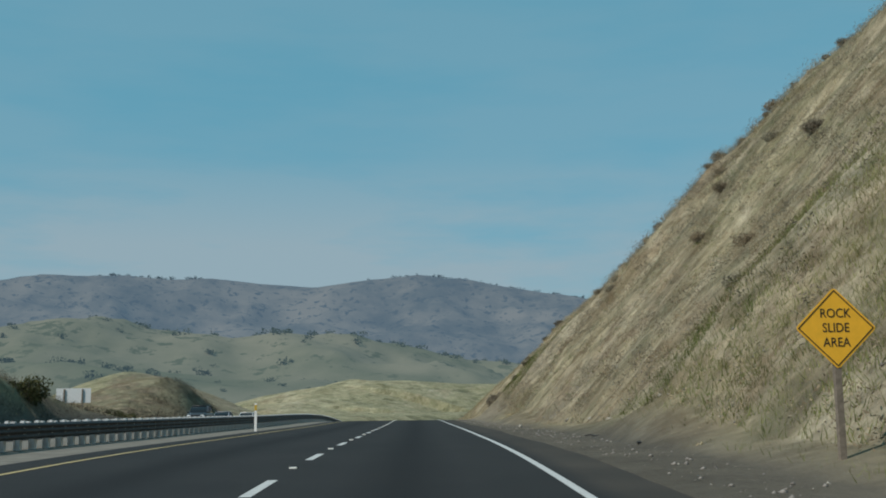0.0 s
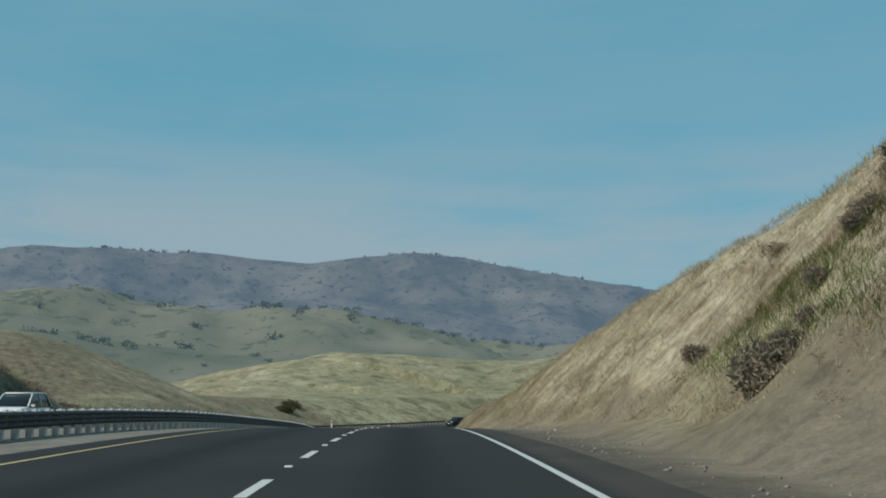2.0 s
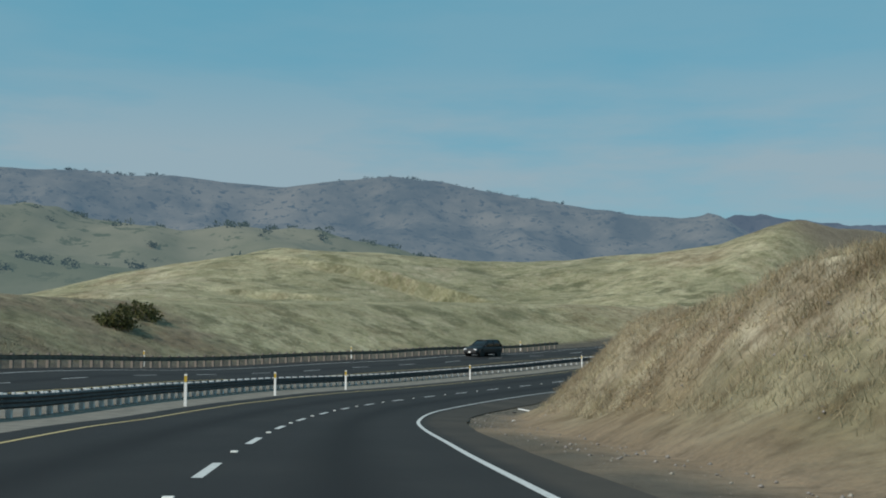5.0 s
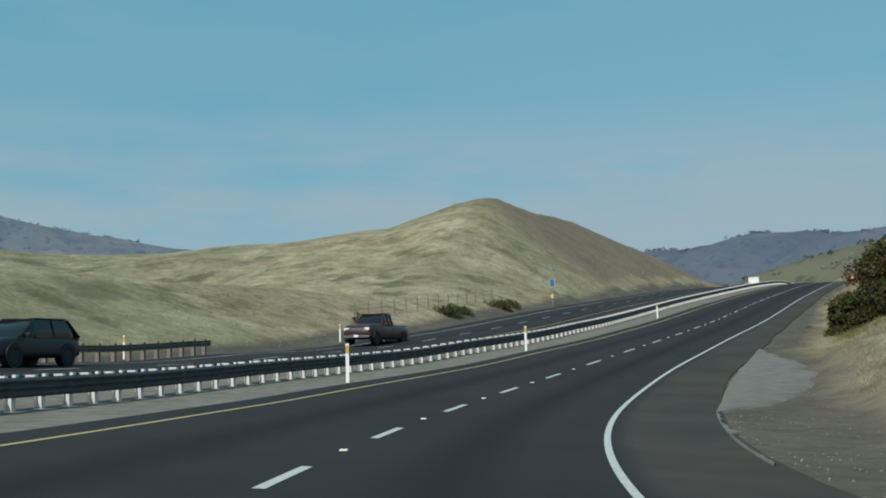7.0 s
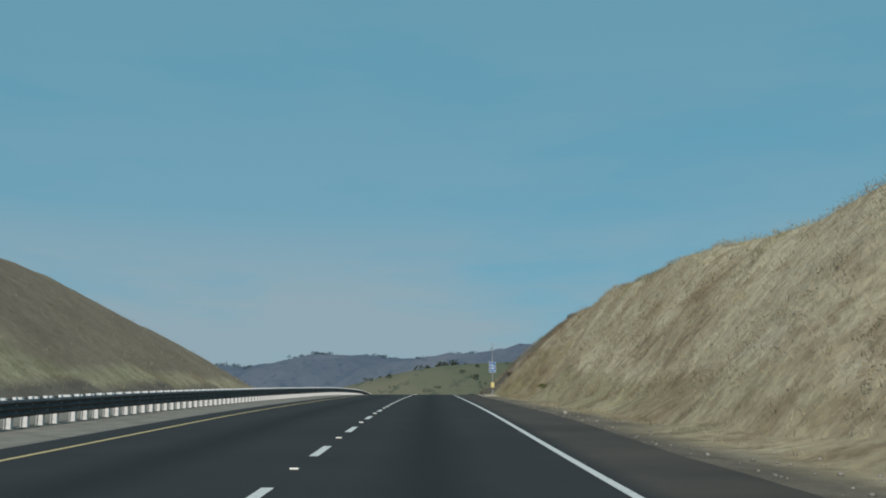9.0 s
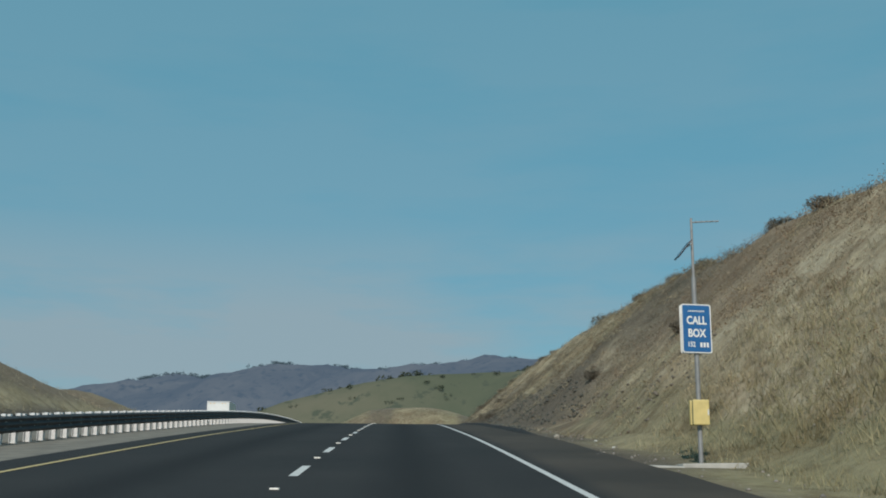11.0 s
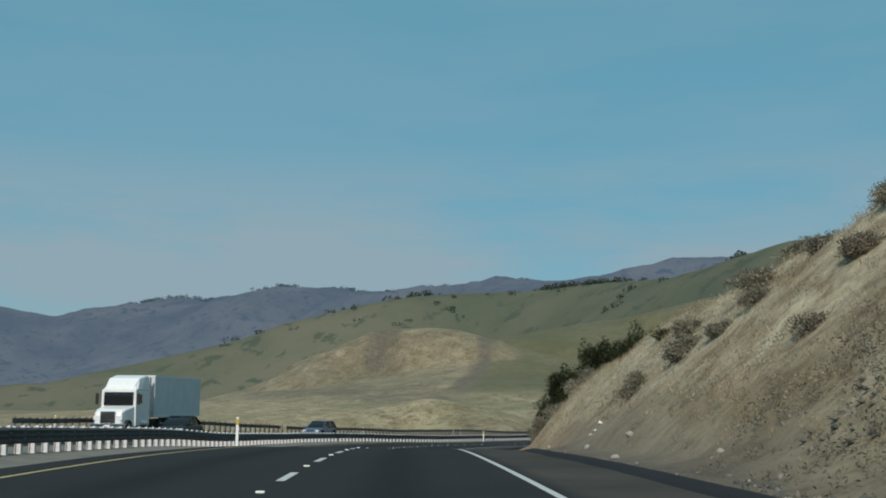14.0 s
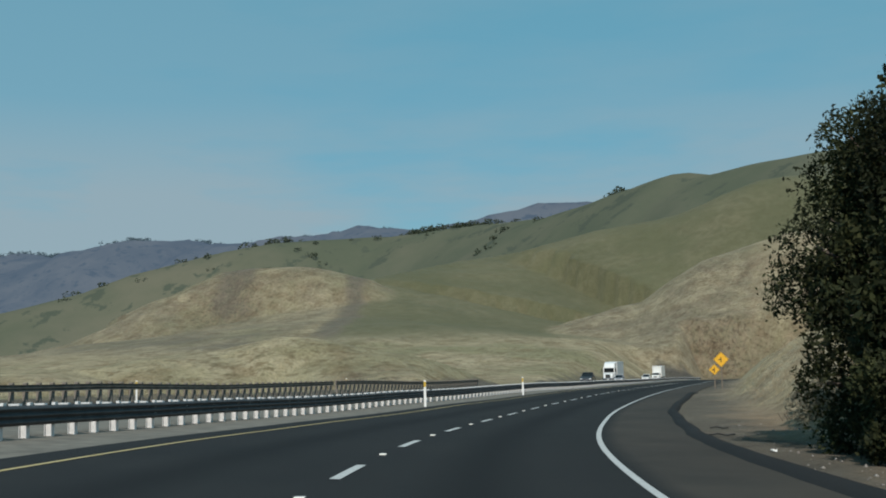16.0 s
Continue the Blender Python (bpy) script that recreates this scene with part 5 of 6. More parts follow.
def semi(m, label, trailer_len=14.0):
    t = thing("semi_truck", m, label, "truck", "traffic")
    white = paint("white_truck_paint", (0.78, 0.78, 0.77))
    bm = bmesh.new()
    loft(bm, [ring_xz(y, w, 0.55, z, 0.12, w * 0.97) for y, w, z in ((-2.2, 1.22, 3.0), (0.35, 1.22, 3.0), (0.36, 1.15, 1.95), (0.9, 1.1, 1.85), (1.6, 1.02, 1.72), (2.0, 0.95, 1.55), (2.12, 0.85, 1.3))])
    part("cab", bm, white, t, smooth=False)
    bm = bmesh.new()
    loft(bm, [ring_xz(y, 1.2, 2.9, z, 0.12, w) for y, z, w in ((-2.2, 4.0, 1.1), (-1.6, 4.02, 1.1), (-0.5, 3.8, 1.08), (0.1, 3.35, 1.02), (0.34, 3.02, 0.98))])
    part("roof_fairing", bm, white, t, smooth=False)
    bm = bmesh.new()
    loft(bm, [ring_xz(0.37, 1.02, 1.95, 2.85, 0.06), ring_xz(0.44, 1.0, 1.98, 2.6, 0.06)])
    part("windshield", bm, M_GLASS, t, "dark windshield", smooth=False)
    for sx in (-1, 1):
        bm = bmesh.new()
        box(bm, -0.01, 0.01, -0.55, 0.25, -0.3, 0.3, 0.004)
        part("side_window", bm, M_GLASS, t).location = (sx * 1.225, -0.15, 2.4)
        bm = bmesh.new()
        box(bm, -0.16, 0.16, -0.08, 0.05, -0.14, 0.14, 0.04)
        part("headlight", bm, M_LAMP, t).location = (sx * 0.82, 2.08, 1.15)
        bm = bmesh.new()
        box(bm, -0.1, 0.1, -0.06, 0.06, -0.38, 0.38, 0.04)
        part("mirror", bm, M_BLACK, t).location = (sx * 1.42, 0.55, 2.4)
        bm = bmesh.new()
        tube(bm, (0, -0.9, 0), (0, 0.4, 0), 0.3, 0.3, 14)
        part("fuel_tank", bm, M_CHROME, t).location = (sx * 0.98, -0.9, 0.75)
        wheel(t, sx * 1.05, 1.35, 0.52, 0.3)
        for y in (-3.2, -4.5):
            wheel(t, sx * 0.92, y, 0.52, 0.3, True)
        for y in (-trailer_len - 0.6, -trailer_len - 1.9):
            wheel(t, sx * 0.92, y, 0.52, 0.3, True)
        bm = bmesh.new()
        tube(bm, (sx * 1.12, -2.45, 1.0), (sx * 1.12, -2.45, 3.9), 0.075, 0.075, 10)
        part("exhaust_stack", bm, M_CHROME, t)
    bm = bmesh.new()
    box(bm, -0.52, 0.52, -0.06, 0.04, -0.42, 0.36, 0.05)
    grille = part("grille", bm, M_CHROME, t, "chrome grille")
    grille.location = (0, 2.1, 1.22)
    for k in range(7):
        bm = bmesh.new()
        box(bm, -0.46, 0.46, 0.035, 0.05, -0.35 + 0.1 * k, -0.29 + 0.1 * k)
        part("slat", bm, M_BLACK, grille)
    bm = bmesh.new()
    box(bm, -1.15, 1.15, -0.25, 0.1, -0.18, 0.2, 0.06)
    part("bumper", bm, M_CHROME, t).location = (0, 2.1, 0.6)
    bm = bmesh.new()
    box(bm, -0.2, 0.2, -0.01, 0.01, -0.08, 0.08)
    part("number_plate", bm, M_SIGN_WHITE, t).location = (0, 2.215, 0.62)
    bm = bmesh.new()
    box(bm, -0.45, 0.45, -5.6, -2.0, 0.7, 1.0, 0.02)
    part("chassis", bm, M_BLACK, t)
    bm = bmesh.new()
    box(bm, -1.28, 1.28, -trailer_len - 2.9, -2.95, 1.15, 4.05, 0.04)
    tr = part("trailer", bm, M_TRAILER, t, "grey-white box trailer")
    for z in (1.2, 4.0):
        for sx in (-1, 1):
            bm = bmesh.new()
            box(bm, sx * 1.285 - 0.012, sx * 1.285 + 0.012, -trailer_len - 2.9, -2.95, z - 0.07, z + 0.07)
            part("side_rail", bm, M_ALU, tr)
    for sx in (-1, 1):
        for k in range(int(trailer_len / 1.2)):
            bm = bmesh.new()
            box(bm, sx * 1.281 - 0.003, sx * 1.281 + 0.003, -3.4 - 1.2 * k, -3.37 - 1.2 * k, 1.3, 3.9)
            part("seam", bm, M_TRAILER, tr)
    return t


def box_truck(m, label):
    t = thing("box_truck", m, label, "truck", "traffic")
    white = paint("white_van_paint", (0.78, 0.78, 0.76))
    bm = bmesh.new()
    loft(bm, [ring_xz(y, 1.0, 0.5, z, 0.1, w) for y, z, w in ((-0.4, 2.2, 0.85), (0.5, 2.2, 0.85), (1.15, 1.5, 0.95), (1.2, 1.42, 0.97), (2.0, 1.3, 0.95), (2.2, 1.05, 0.9))])
    part("cab", bm, white, t)
    bm = bmesh.new()
    loft(bm, [ring_xz(0.58, 0.84, 1.5, 2.1, 0.05, 0.76), ring_xz(1.2, 0.9, 1.44, 1.5, 0.02, 0.88)])
    part("windshield", bm, M_GLASS, t, "dark windshield")
    bm = bmesh.new()
    box(bm, -1.2, 1.2, -5.6, -0.5, 0.9, 3.75, 0.04)
    bx = part("cargo_box", bm, white, t, "plain white cargo box")
    for z in (0.95, 3.7):
        bm = bmesh.new()
        box(bm, -1.22, 1.22, -0.5, -0.47, z - 0.05, z + 0.05)
        part("trim", bm, M_ALU, bx)
    for sx in (-1, 1):
        for k in range(2):
            bm = bmesh.new()
            box(bm, sx * (0.45 + 0.35 * k) - 0.05, sx * (0.45 + 0.35 * k) + 0.05, -0.49, -0.46, 3.5, 3.56)
            part("marker_lamp", bm, M_SIGN_Y, bx)
        bm = bmesh.new()
        box(bm, -0.14, 0.14, -0.06, 0.05, -0.1, 0.1, 0.03)
        part("headlight", bm, M_LAMP, t).location = (sx * 0.72, 2.12, 1.0)
        bm = bmesh.new()
        box(bm, -0.09, 0.09, -0.05, 0.05, -0.2, 0.2, 0.03)
        part("mirror", bm, M_BLACK, t).location = (sx * 1.12, 1.0, 1.65)
        wheel(t, sx * 0.85, 1.35, 0.4, 0.24)
        wheel(t, sx * 0.85, -3.6, 0.4, 0.24, True)
    bm = bmesh.new()
    box(bm, -0.5, 0.5, -0.05, 0.04, -0.14, 0.14, 0.02)
    part("grille", bm, M_BLACK, t).location = (0, 2.17, 0.95)
    bm = bmesh.new()
    box(bm, -0.95, 0.95, -0.12, 0.1, -0.1, 0.1, 0.03)
    part("bumper", bm, M_CHROME, t).location = (0, 2.2, 0.55)
    return t


P_BLACK = paint("black_car_paint", (0.008, 0.008, 0.010), 0.5)
P_DARK = paint("dark_grey_car_paint", (0.035, 0.035, 0.04))
P_MAROON = paint("dark_maroon_car_paint", (0.05, 0.018, 0.02))
P_SILVER = paint("silver_car_paint", (0.32, 0.33, 0.36), 0.3)
P_WHITE = paint("white_car_paint", (0.75, 0.75, 0.74))
P_BLUE = paint("slate_blue_car_paint", (0.08, 0.10, 0.15))
FAST, SLOW = -16.0, -19.6
car(stand(289.6, SLOW - 0.6, -0.02, 180), "black sport utility car on the oncoming lanes", "car", P_BLACK, 4.7, 1.9, 1.72, "suv")
car(stand(318.5, SLOW - 0.6, -0.02, 180), "dark maroon pickup truck with a chrome grille on the oncoming lanes", "pickup truck", P_MAROON, 5.6, 2.0, 1.9, "pickup")
semi(stand(583.5, SLOW - 1.3, -0.02, 180), "white semi truck with a grey-white box trailer", 10.5)
car(stand(581.5, FAST, -0.02, 180), "black sedan beside the semi truck", "car", P_BLACK, 4.7, 1.85, 1.47, "sedan")
car(stand(612, FAST - 0.5, -0.02, 180), "slate-blue sport utility car on the oncoming lanes", "car", P_BLUE, 4.6, 1.85, 1.62, "suv")
car(stand(757, FAST, -0.02, 180), "dark pickup truck far down the oncoming lanes", "pickup truck", P_DARK, 5.5, 1.98, 1.88, "pickup")
semi(stand(815, SLOW, -0.02, 180), "white semi truck far down the oncoming lanes", 10.5)
car(stand(803, FAST, -0.02, 180), "silver sedan beside the far semi truck", "car", P_SILVER, 4.6, 1.82, 1.46, "sedan")
box_truck(stand(880, SLOW, -0.02, 180), "white box truck in the far distance")
car(stand(846, FAST, -0.02, 180), "white sedan far down the oncoming lanes", "car", P_WHITE, 4.6, 1.82, 1.46, "sedan")
box_truck(stand(520, SLOW, -0.02, 180), "white box truck coming over the crest")
car(stand(511, SLOW - 0.3, -0.02, 180), "white pickup truck on the oncoming lanes", "pickup truck", P_WHITE, 5.5, 1.98, 1.88, "pickup")
car(stand(107, SLOW - 1.2, -0.02, 180), "dark sport utility car on the oncoming lanes", "car", P_DARK, 4.7, 1.9, 1.75, "suv")
car(stand(118, SLOW - 1.0, -0.02, 180), "silver sedan on the oncoming lanes", "car", P_SILVER, 4.6, 1.82, 1.46, "sedan")
car(stand(128, SLOW, -0.02, 180), "white sport utility car on the oncoming lanes", "car", P_WHITE, 4.7, 1.9, 1.75, "suv")

# ---------------------------------------------------------------- plants
def heights(x, y):
    return ground_height(np.asarray(x, float).reshape(1, -1), np.asarray(y, float).reshape(1, -1))[0]


def leaf_cloud(rng, centre, radii, count, size, broad=0.45):
    """count small folded leaves on and inside an uneven ellipsoid: arrays of vertices and faces."""
    d = rng.normal(size=(count, 3))
    d /= np.linalg.norm(d, axis=1, keepdims=True)
    r = rng.uniform(0.45, 1.0, count) ** 0.5
    lump = 1 + 0.22 * np.sin(d[:, 0] * 5 + d[:, 2] * 4 + rng.uniform(0, 6)) + 0.15 * np.sin(d[:, 1] * 9 + rng.uniform(0, 6))
    c = np.array(centre) + d * np.array(radii) * (r * lump)[:, None]
    a = rng.normal(size=(count, 3)) + d * 0.5
    a /= np.linalg.norm(a, axis=1, keepdims=True)
    b = np.cross(a, rng.normal(size=(count, 3)))
    b /= np.linalg.norm(b, axis=1, keepdims=True)
    s = size * rng.uniform(0.6, 1.4, (count, 1))
    v = np.stack([c - a * s, c + b * s * broad, c + a * s, c - b * s * broad + np.cross(a, b) * s * broad * 0.55], 1)
    return v.reshape(-1, 3), (np.arange(count * 4).reshape(count, 4))


def leaf_mesh(name, clouds, mat):
    vs, fs, k = [], [], 0
    for v, f in clouds:
        vs.append(v)
        fs.append(f + k)
        k += len(v)
    V, F = np.concatenate(vs), np.concatenate(fs)
    me = bpy.data.meshes.new(name)
    me.vertices.add(len(V))
    me.vertices.foreach_set("co", V.reshape(-1).astype(np.float32))
    me.loops.add(F.size)
    me.loops.foreach_set("vertex_index", F.reshape(-1).astype(np.int32))
    me.polygons.add(len(F))
    me.polygons.foreach_set("loop_start", (np.arange(len(F)) * F.shape[1]).astype(np.int32))
    me.materials.append(mat)
    me.update()
    return me


def tree(m, label, height, spread, mat, seed, category="tree", leaves=9000, leaf=0.1, low=0.15, name="oak_tree", extra=None):
    rng = np.random.RandomState(seed)
    t = thing(name, m, label, category)
    bm = bmesh.new()
    tube(bm, (0, 0, -0.5), (0.1, 0.05, height * 0.3), 0.035 * height, 0.022 * height, 10)
    tube(bm, (0.1, 0.05, height * 0.3), (0.0, 0.2, height * 0.7), 0.022 * height, 0.008 * height, 8)
    part("trunk", bm, M_BARK, t)
    clouds = []
    n = 64
    for k in range(n):
        a, z = rng.uniform(0, 2 * math.pi), height * rng.uniform(low, 0.8)
        q = spread * (1 - 0.8 * max(0.0, (z / height - 0.4) / 0.6) ** 1.6) * rng.uniform(0.5, 0.9)
        c = (q * math.cos(a), q * math.sin(a), z)
        bm = bmesh.new()
        tube(bm, (0.05, 0.1, max(0.2, z * 0.6)), c, 0.012 * height, 0.004 * height, 6)
        part("limb", bm, M_BARK, t)
        rad = spread * rng.uniform(0.15, 0.3)
        clouds.append(leaf_cloud(rng, c, (rad, rad, rad * 0.8), leaves // n, leaf))
    clouds.append(leaf_cloud(rng, (0, 0, height * 0.42), (spread * 0.7, spread * 0.7, height * 0.42), leaves // 3, leaf * 1.8))
    new("crown", leaf_mesh("crown", clouds, mat)).parent = t
    if extra:
        cl = [leaf_cloud(rng, (rng.uniform(-1, 1) * spread * 0.8, rng.uniform(-1, 1) * spread * 0.8, height * rng.uniform(0.3, 0.6)), (spread * 0.3,) * 3, 300, leaf) for _ in range(4)]
        new("dead_leaves", leaf_mesh("dead_leaves", cl, extra)).parent = t
    return t


def bush_mesh(seed, mat, leaves, leaf, broad=0.45, flat=0.75):
    rng = np.random.RandomState(seed)
    cl = []
    for k in range(5):
        a = rng.uniform(0, 6.28)
        cl.append(leaf_cloud(rng, (0.45 * math.cos(a), 0.45 * math.sin(a), 0.34 + rng.uniform(-0.15, 0.2)), (0.55, 0.55, 0.6 * flat), leaves // 5, leaf, broad))
    return leaf_mesh("foliage", cl, mat)


STEM_BM = bmesh.new()
for k in range(7):
    a = k * 0.9
    tube(STEM_BM, (0, 0, -0.25), (0.6 * math.cos(a), 0.6 * math.sin(a), 0.75), 0.03, 0.01, 5)
STEMS = mesh_from_bm("woody_base", STEM_BM, M_BARK)
BUSHES = {n: [bush_mesh(100 + 7 * k + len(n), mat, cnt, lf, br) for k in range(3)] for n, mat, cnt, lf, br in
          (("sage", M_SAGE, 2600, 0.085, 0.2), ("brush", M_DARKBRUSH, 2300, 0.085, 0.22), ("tan", M_BRUSH, 2100, 0.085, 0.2), ("olive", M_OLIVEBUSH, 2600, 0.06, 0.45), ("green", M_GREENWEED, 1600, 0.07, 0.3))}
BUSH_LABEL = {"tan": "light brown dry shrub on the slope", "sage": "pale grey sagebrush on the dry slope", "brush": "dark brown dry brush on the slope", "olive": "rounded olive-green bush on the verge", "green": "low clump of green weeds on the slope"}


def bush(x, y, size, sort, seed, squash=1.0):
    rng = np.random.RandomState(seed)
    z = surface(x, y)
    b = thing("bush", pose(x, y, z - 0.42 * size * squash, 0, 0, rng.uniform(0, 360)) @ Matrix.Diagonal((size, size, size * squash, 1)), BUSH_LABEL[sort], "bush", sort + " bushes")
    new("foliage", BUSHES[sort][seed % 3]).parent = b
    new("woody_base", STEMS).parent = b


def bush_su(s, u, size, sort, seed, squash=1.0):
    p = at(s, u)
    bush(float(p[0]), float(p[1]), size, sort, seed, squash)


def cut_at(s):
    return tuple(float(np.interp(s, CUT[:, 0], CUT[:, k])) for k in (1, 2, 3))


def up_slope(s, part_of):
    """The distance u at that share of the cut's height."""
    h, deg, toe = cut_at(s)
    return toe + h * part_of / math.tan(radians(deg))


rng = np.random.RandomState(77)
k = 0
# brush along the crest and over the face of the first cut
for s, share, size, sort in ((62, 1.0, 1.0, "brush"), (68, 0.98, 1.3, "brush"), (75, 1.02, 1.1, "brush"), (83, 1.0, 1.2, "brush"), (89, 1.03, 1.1, "brush"),
                             (60, 0.55, 1.1, "brush"), (70, 0.4, 0.9, "sage"), (52, 0.35, 0.9, "brush"),
                             (57, 0.62, 1.0, "sage"), (47, 0.5, 1.0, "brush"), (41, 0.28, 0.9, "brush"), (66, 0.72, 1.1, "brush"), (78, 0.6, 0.9, "sage"), (86, 0.7, 0.9, "brush"), (36, 0.2, 0.8, "sage"),
                             (104.5, 0.36, 1.0, "brush"), (107, 0.8, 0.9, "brush")):
    bush_su(s, up_slope(s, share), size * 0.72, "tan" if sort == "brush" and k % 3 else sort, 300 + k, 0.8)
    k += 1
for s, share, size in ((319, 0.12, 0.7), (323, 0.08, 0.6), (316, 0.07, 0.8), (326, 0.13, 0.7), (392, 0.12, 0.5)):
    bush_su(s, up_slope(s, share), size, "green", 400 + k, 0.55)
    k += 1
# low brush along the first crest
for kk in range(9):
    s = 60 + 3.1 * kk
    bush_su(s, up_slope(s, rng.uniform(0.97, 1.03)), rng.uniform(0.4, 0.6), "brush", 330 + kk, rng.uniform(0.6, 0.8))
# a line of brush that climbs the slope from the edge of the bare foot to the brow
for kk in range(17):
    f = kk / 16
    bush_su(93.6 + 6.0 * f + rng.uniform(-0.7, 0.7), up_slope(97, 0.14 + 0.8 * f + rng.uniform(-0.04, 0.04)), rng.uniform(0.35, 0.75) if kk else 1.0, "brush", 480 + kk, rng.uniform(0.7, 1.0) if kk else 1.25)
# sage and brush over the second cut
for s, share, size, sort in ((436, 1.0, 0.9, "brush"), (442, 1.03, 0.9, "brush"), (454, 1.0, 1.0, "sage"), (462, 1.02, 0.8, "sage"), (470, 1.0, 1.2, "sage"), (474, 1.03, 1.1, "brush"), (481, 1.0, 0.7, "sage"),
                             (487, 1.03, 1.4, "sage"), (490, 1.0, 1.5, "sage"), (493, 1.04, 1.3, "sage"), (499, 1.0, 0.9, "brush"), (506, 1.0, 0.8, "brush"), (512, 0.98, 0.7, "sage"), (516, 1.02, 1.1, "sage"), (521, 1.0, 1.2, "brush"),
                             (527, 1.0, 1.1, "sage"), (533, 0.7, 1.1, "brush"), (528, 0.75, 1.0, "sage"), (538, 0.66, 1.0, "brush"), (541, 1.02, 1.2, "sage"), (546, 1.0, 1.3, "sage"), (551, 1.03, 1.0, "brush"), (536, 0.4, 0.9, "brush"),
                             (530, 0.35, 0.9, "sage"), (525, 0.5, 0.8, "brush"), (544, 0.5, 0.8, "sage"), (520, 0.3, 0.8, "brush"), (515, 0.42, 0.7, "sage"), (508, 0.2, 0.7, "brush"), (549, 0.28, 0.7, "brush"), (557, 0.75, 0.8, "olive"),
                             (542, 0.8, 1.0, "sage"), (539, 0.88, 1.1, "sage"), (545, 0.72, 1.2, "sage"), (547, 0.5, 1.2, "sage"), (549, 0.6, 1.0, "sage"), (543, 0.6, 0.9, "sage"), (550, 0.38, 1.0, "sage"), (486, 0.1, 0.7, "brush"), (495, 0.14, 0.7, "sage"), (502, 0.3, 0.6, "brush"), (450, 0.3, 0.7, "brush"), (440, 0.5, 0.7, "brush"), (458, 0.5, 0.7, "sage")):
    bush_su(s, up_slope(s, share), size * 0.85, sort, 500 + k, 0.8)
    k += 1
# grey sage in front of the oaks
for s, u, size in ((586, 8.6, 1.3), (589, 7.8, 1.3), (592, 7.2, 1.25), (588, 10.2, 1.4), (593, 9.0, 1.3), (584, 10.8, 1.2), (596, 7.0, 1.0), (598, 8.6, 1.2), (600, 10.5, 1.3), (617, 8.2, 1.2), (620, 7.6, 1.0), (623, 8.8, 1.1)):
    bush_su(s, u, size, "sage", 600 + k)
    k += 1
# rounded bushes on the far verge
for s, u, size in ((330, -26.2, 1.9), (346, -26.4, 1.5), (349, -26.6, 1.4), (359, -26.4, 1.6), (362, -26.2, 1.3), (75, -26.5, 1.8), (258, -33, 2.4), (262, -35, 2.2), (96, -26, 0.9), (101, -26.2, 0.8)):
    bush_su(s, u, size, "olive", 700 + k)
    k += 1
for s, u, h, sp, seed in ((603.5, 7.5, 4.4, 2.0, 10), (607, 8.4, 7.5, 3.0, 11), (610, 10.8, 10.9, 3.7, 12), (609, 14.0, 11.6, 3.5, 13), (613, 16.5, 9.3, 3.2, 14)):
    p = at(s, u)
    tree(pose(p[0], p[1], p[2] + 0.1), "dense dark-green oak on the roadside bank", h, sp, M_OAK, seed, leaves=60000, leaf=0.05, low=0.02)
for s, u, h, sp, lab, ex, seed in ((313, 7.8, 2.2, 1.4, "low dark shrub by the shoulder", None, 18), (312.5, 9.6, 1.9, 1.3, "low dark bush-like tree by the shoulder", None, 17), (316.5, 9.9, 3.3, 2.0, "dark roadside tree with rust-brown dead leaves", M_RUST, 15), (322, 12.4, 2.6, 2.0, "dark olive shrub-like tree on the bank", None, 16)):
    p = at(s, u)
    tree(pose(p[0], p[1], surface(p[0], p[1]) - 0.3), lab, h, sp, M_OLIVEBUSH, seed, leaves=9000, leaf=0.085, low=0.02, extra=ex, name="roadside_tree")

# wire fence at the foot of the far hill
fence = thing("wire_fence", Matrix(), "low timber-post wire fence at the foot of the hill", "fence")
for kk in range(14):
    s = 331 + 2.4 * kk
    q = at(s, -28.0)
    z = surface(q[0], q[1])
    bm = bmesh.new()
    tube(bm, (q[0], q[1], z - 0.3), (q[0], q[1], z + 1.15), 0.05, 0.045, 6)
    part("post", bm, M_POSTWOOD, fence)
    if kk:
        bm = bmesh.new()
        for h in (0.4, 0.75, 1.08):
            tube(bm, (last_q[0], last_q[1], last_q[2] + h), (q[0], q[1], z + h), 0.006, 0.006, 4)
        part("wire", bm, M_GALV, fence)
    last_q = (q[0], q[1], z)

# ---------------------------------------------------------------- woods on the far hills
def far_woods(name, label, places, height_of, size, seed, mat):
    rng = np.random.RandomState(seed)
    x, y = places
    z = height_of(x, y) - 0.4 * size
    cl = []
    for a, b, c in zip(x, y, z):
        q = size * rng.uniform(0.55, 1.5)
        for j in range(3):
            cl.append(leaf_cloud(rng, (a + rng.normal() * q, b + rng.normal() * q, c + q * rng.uniform(0.5, 1.0)), (q, q, q * 0.8), 22, q * 0.35))
    tagged(new(name, leaf_mesh(name, cl, mat)), label, "woods", kind="stuff")


def on_crest(rng, crest, n, across, shift=0.0, clump=0):
    P = np.array(crest, float)
    c = np.r_[0, np.cumsum(np.linalg.norm(np.diff(P[:, :2], axis=0), axis=1))]
    q = rng.uniform(0, c[-1], n)
    if clump:
        q = rng.choice(rng.uniform(0, c[-1], clump), n) + rng.normal(size=n) * c[-1] * 0.012
    return np.interp(q, c, P[:, 0]) + rng.normal(size=n) * across - shift, np.interp(q, c, P[:, 1]) + rng.normal(size=n) * across - shift


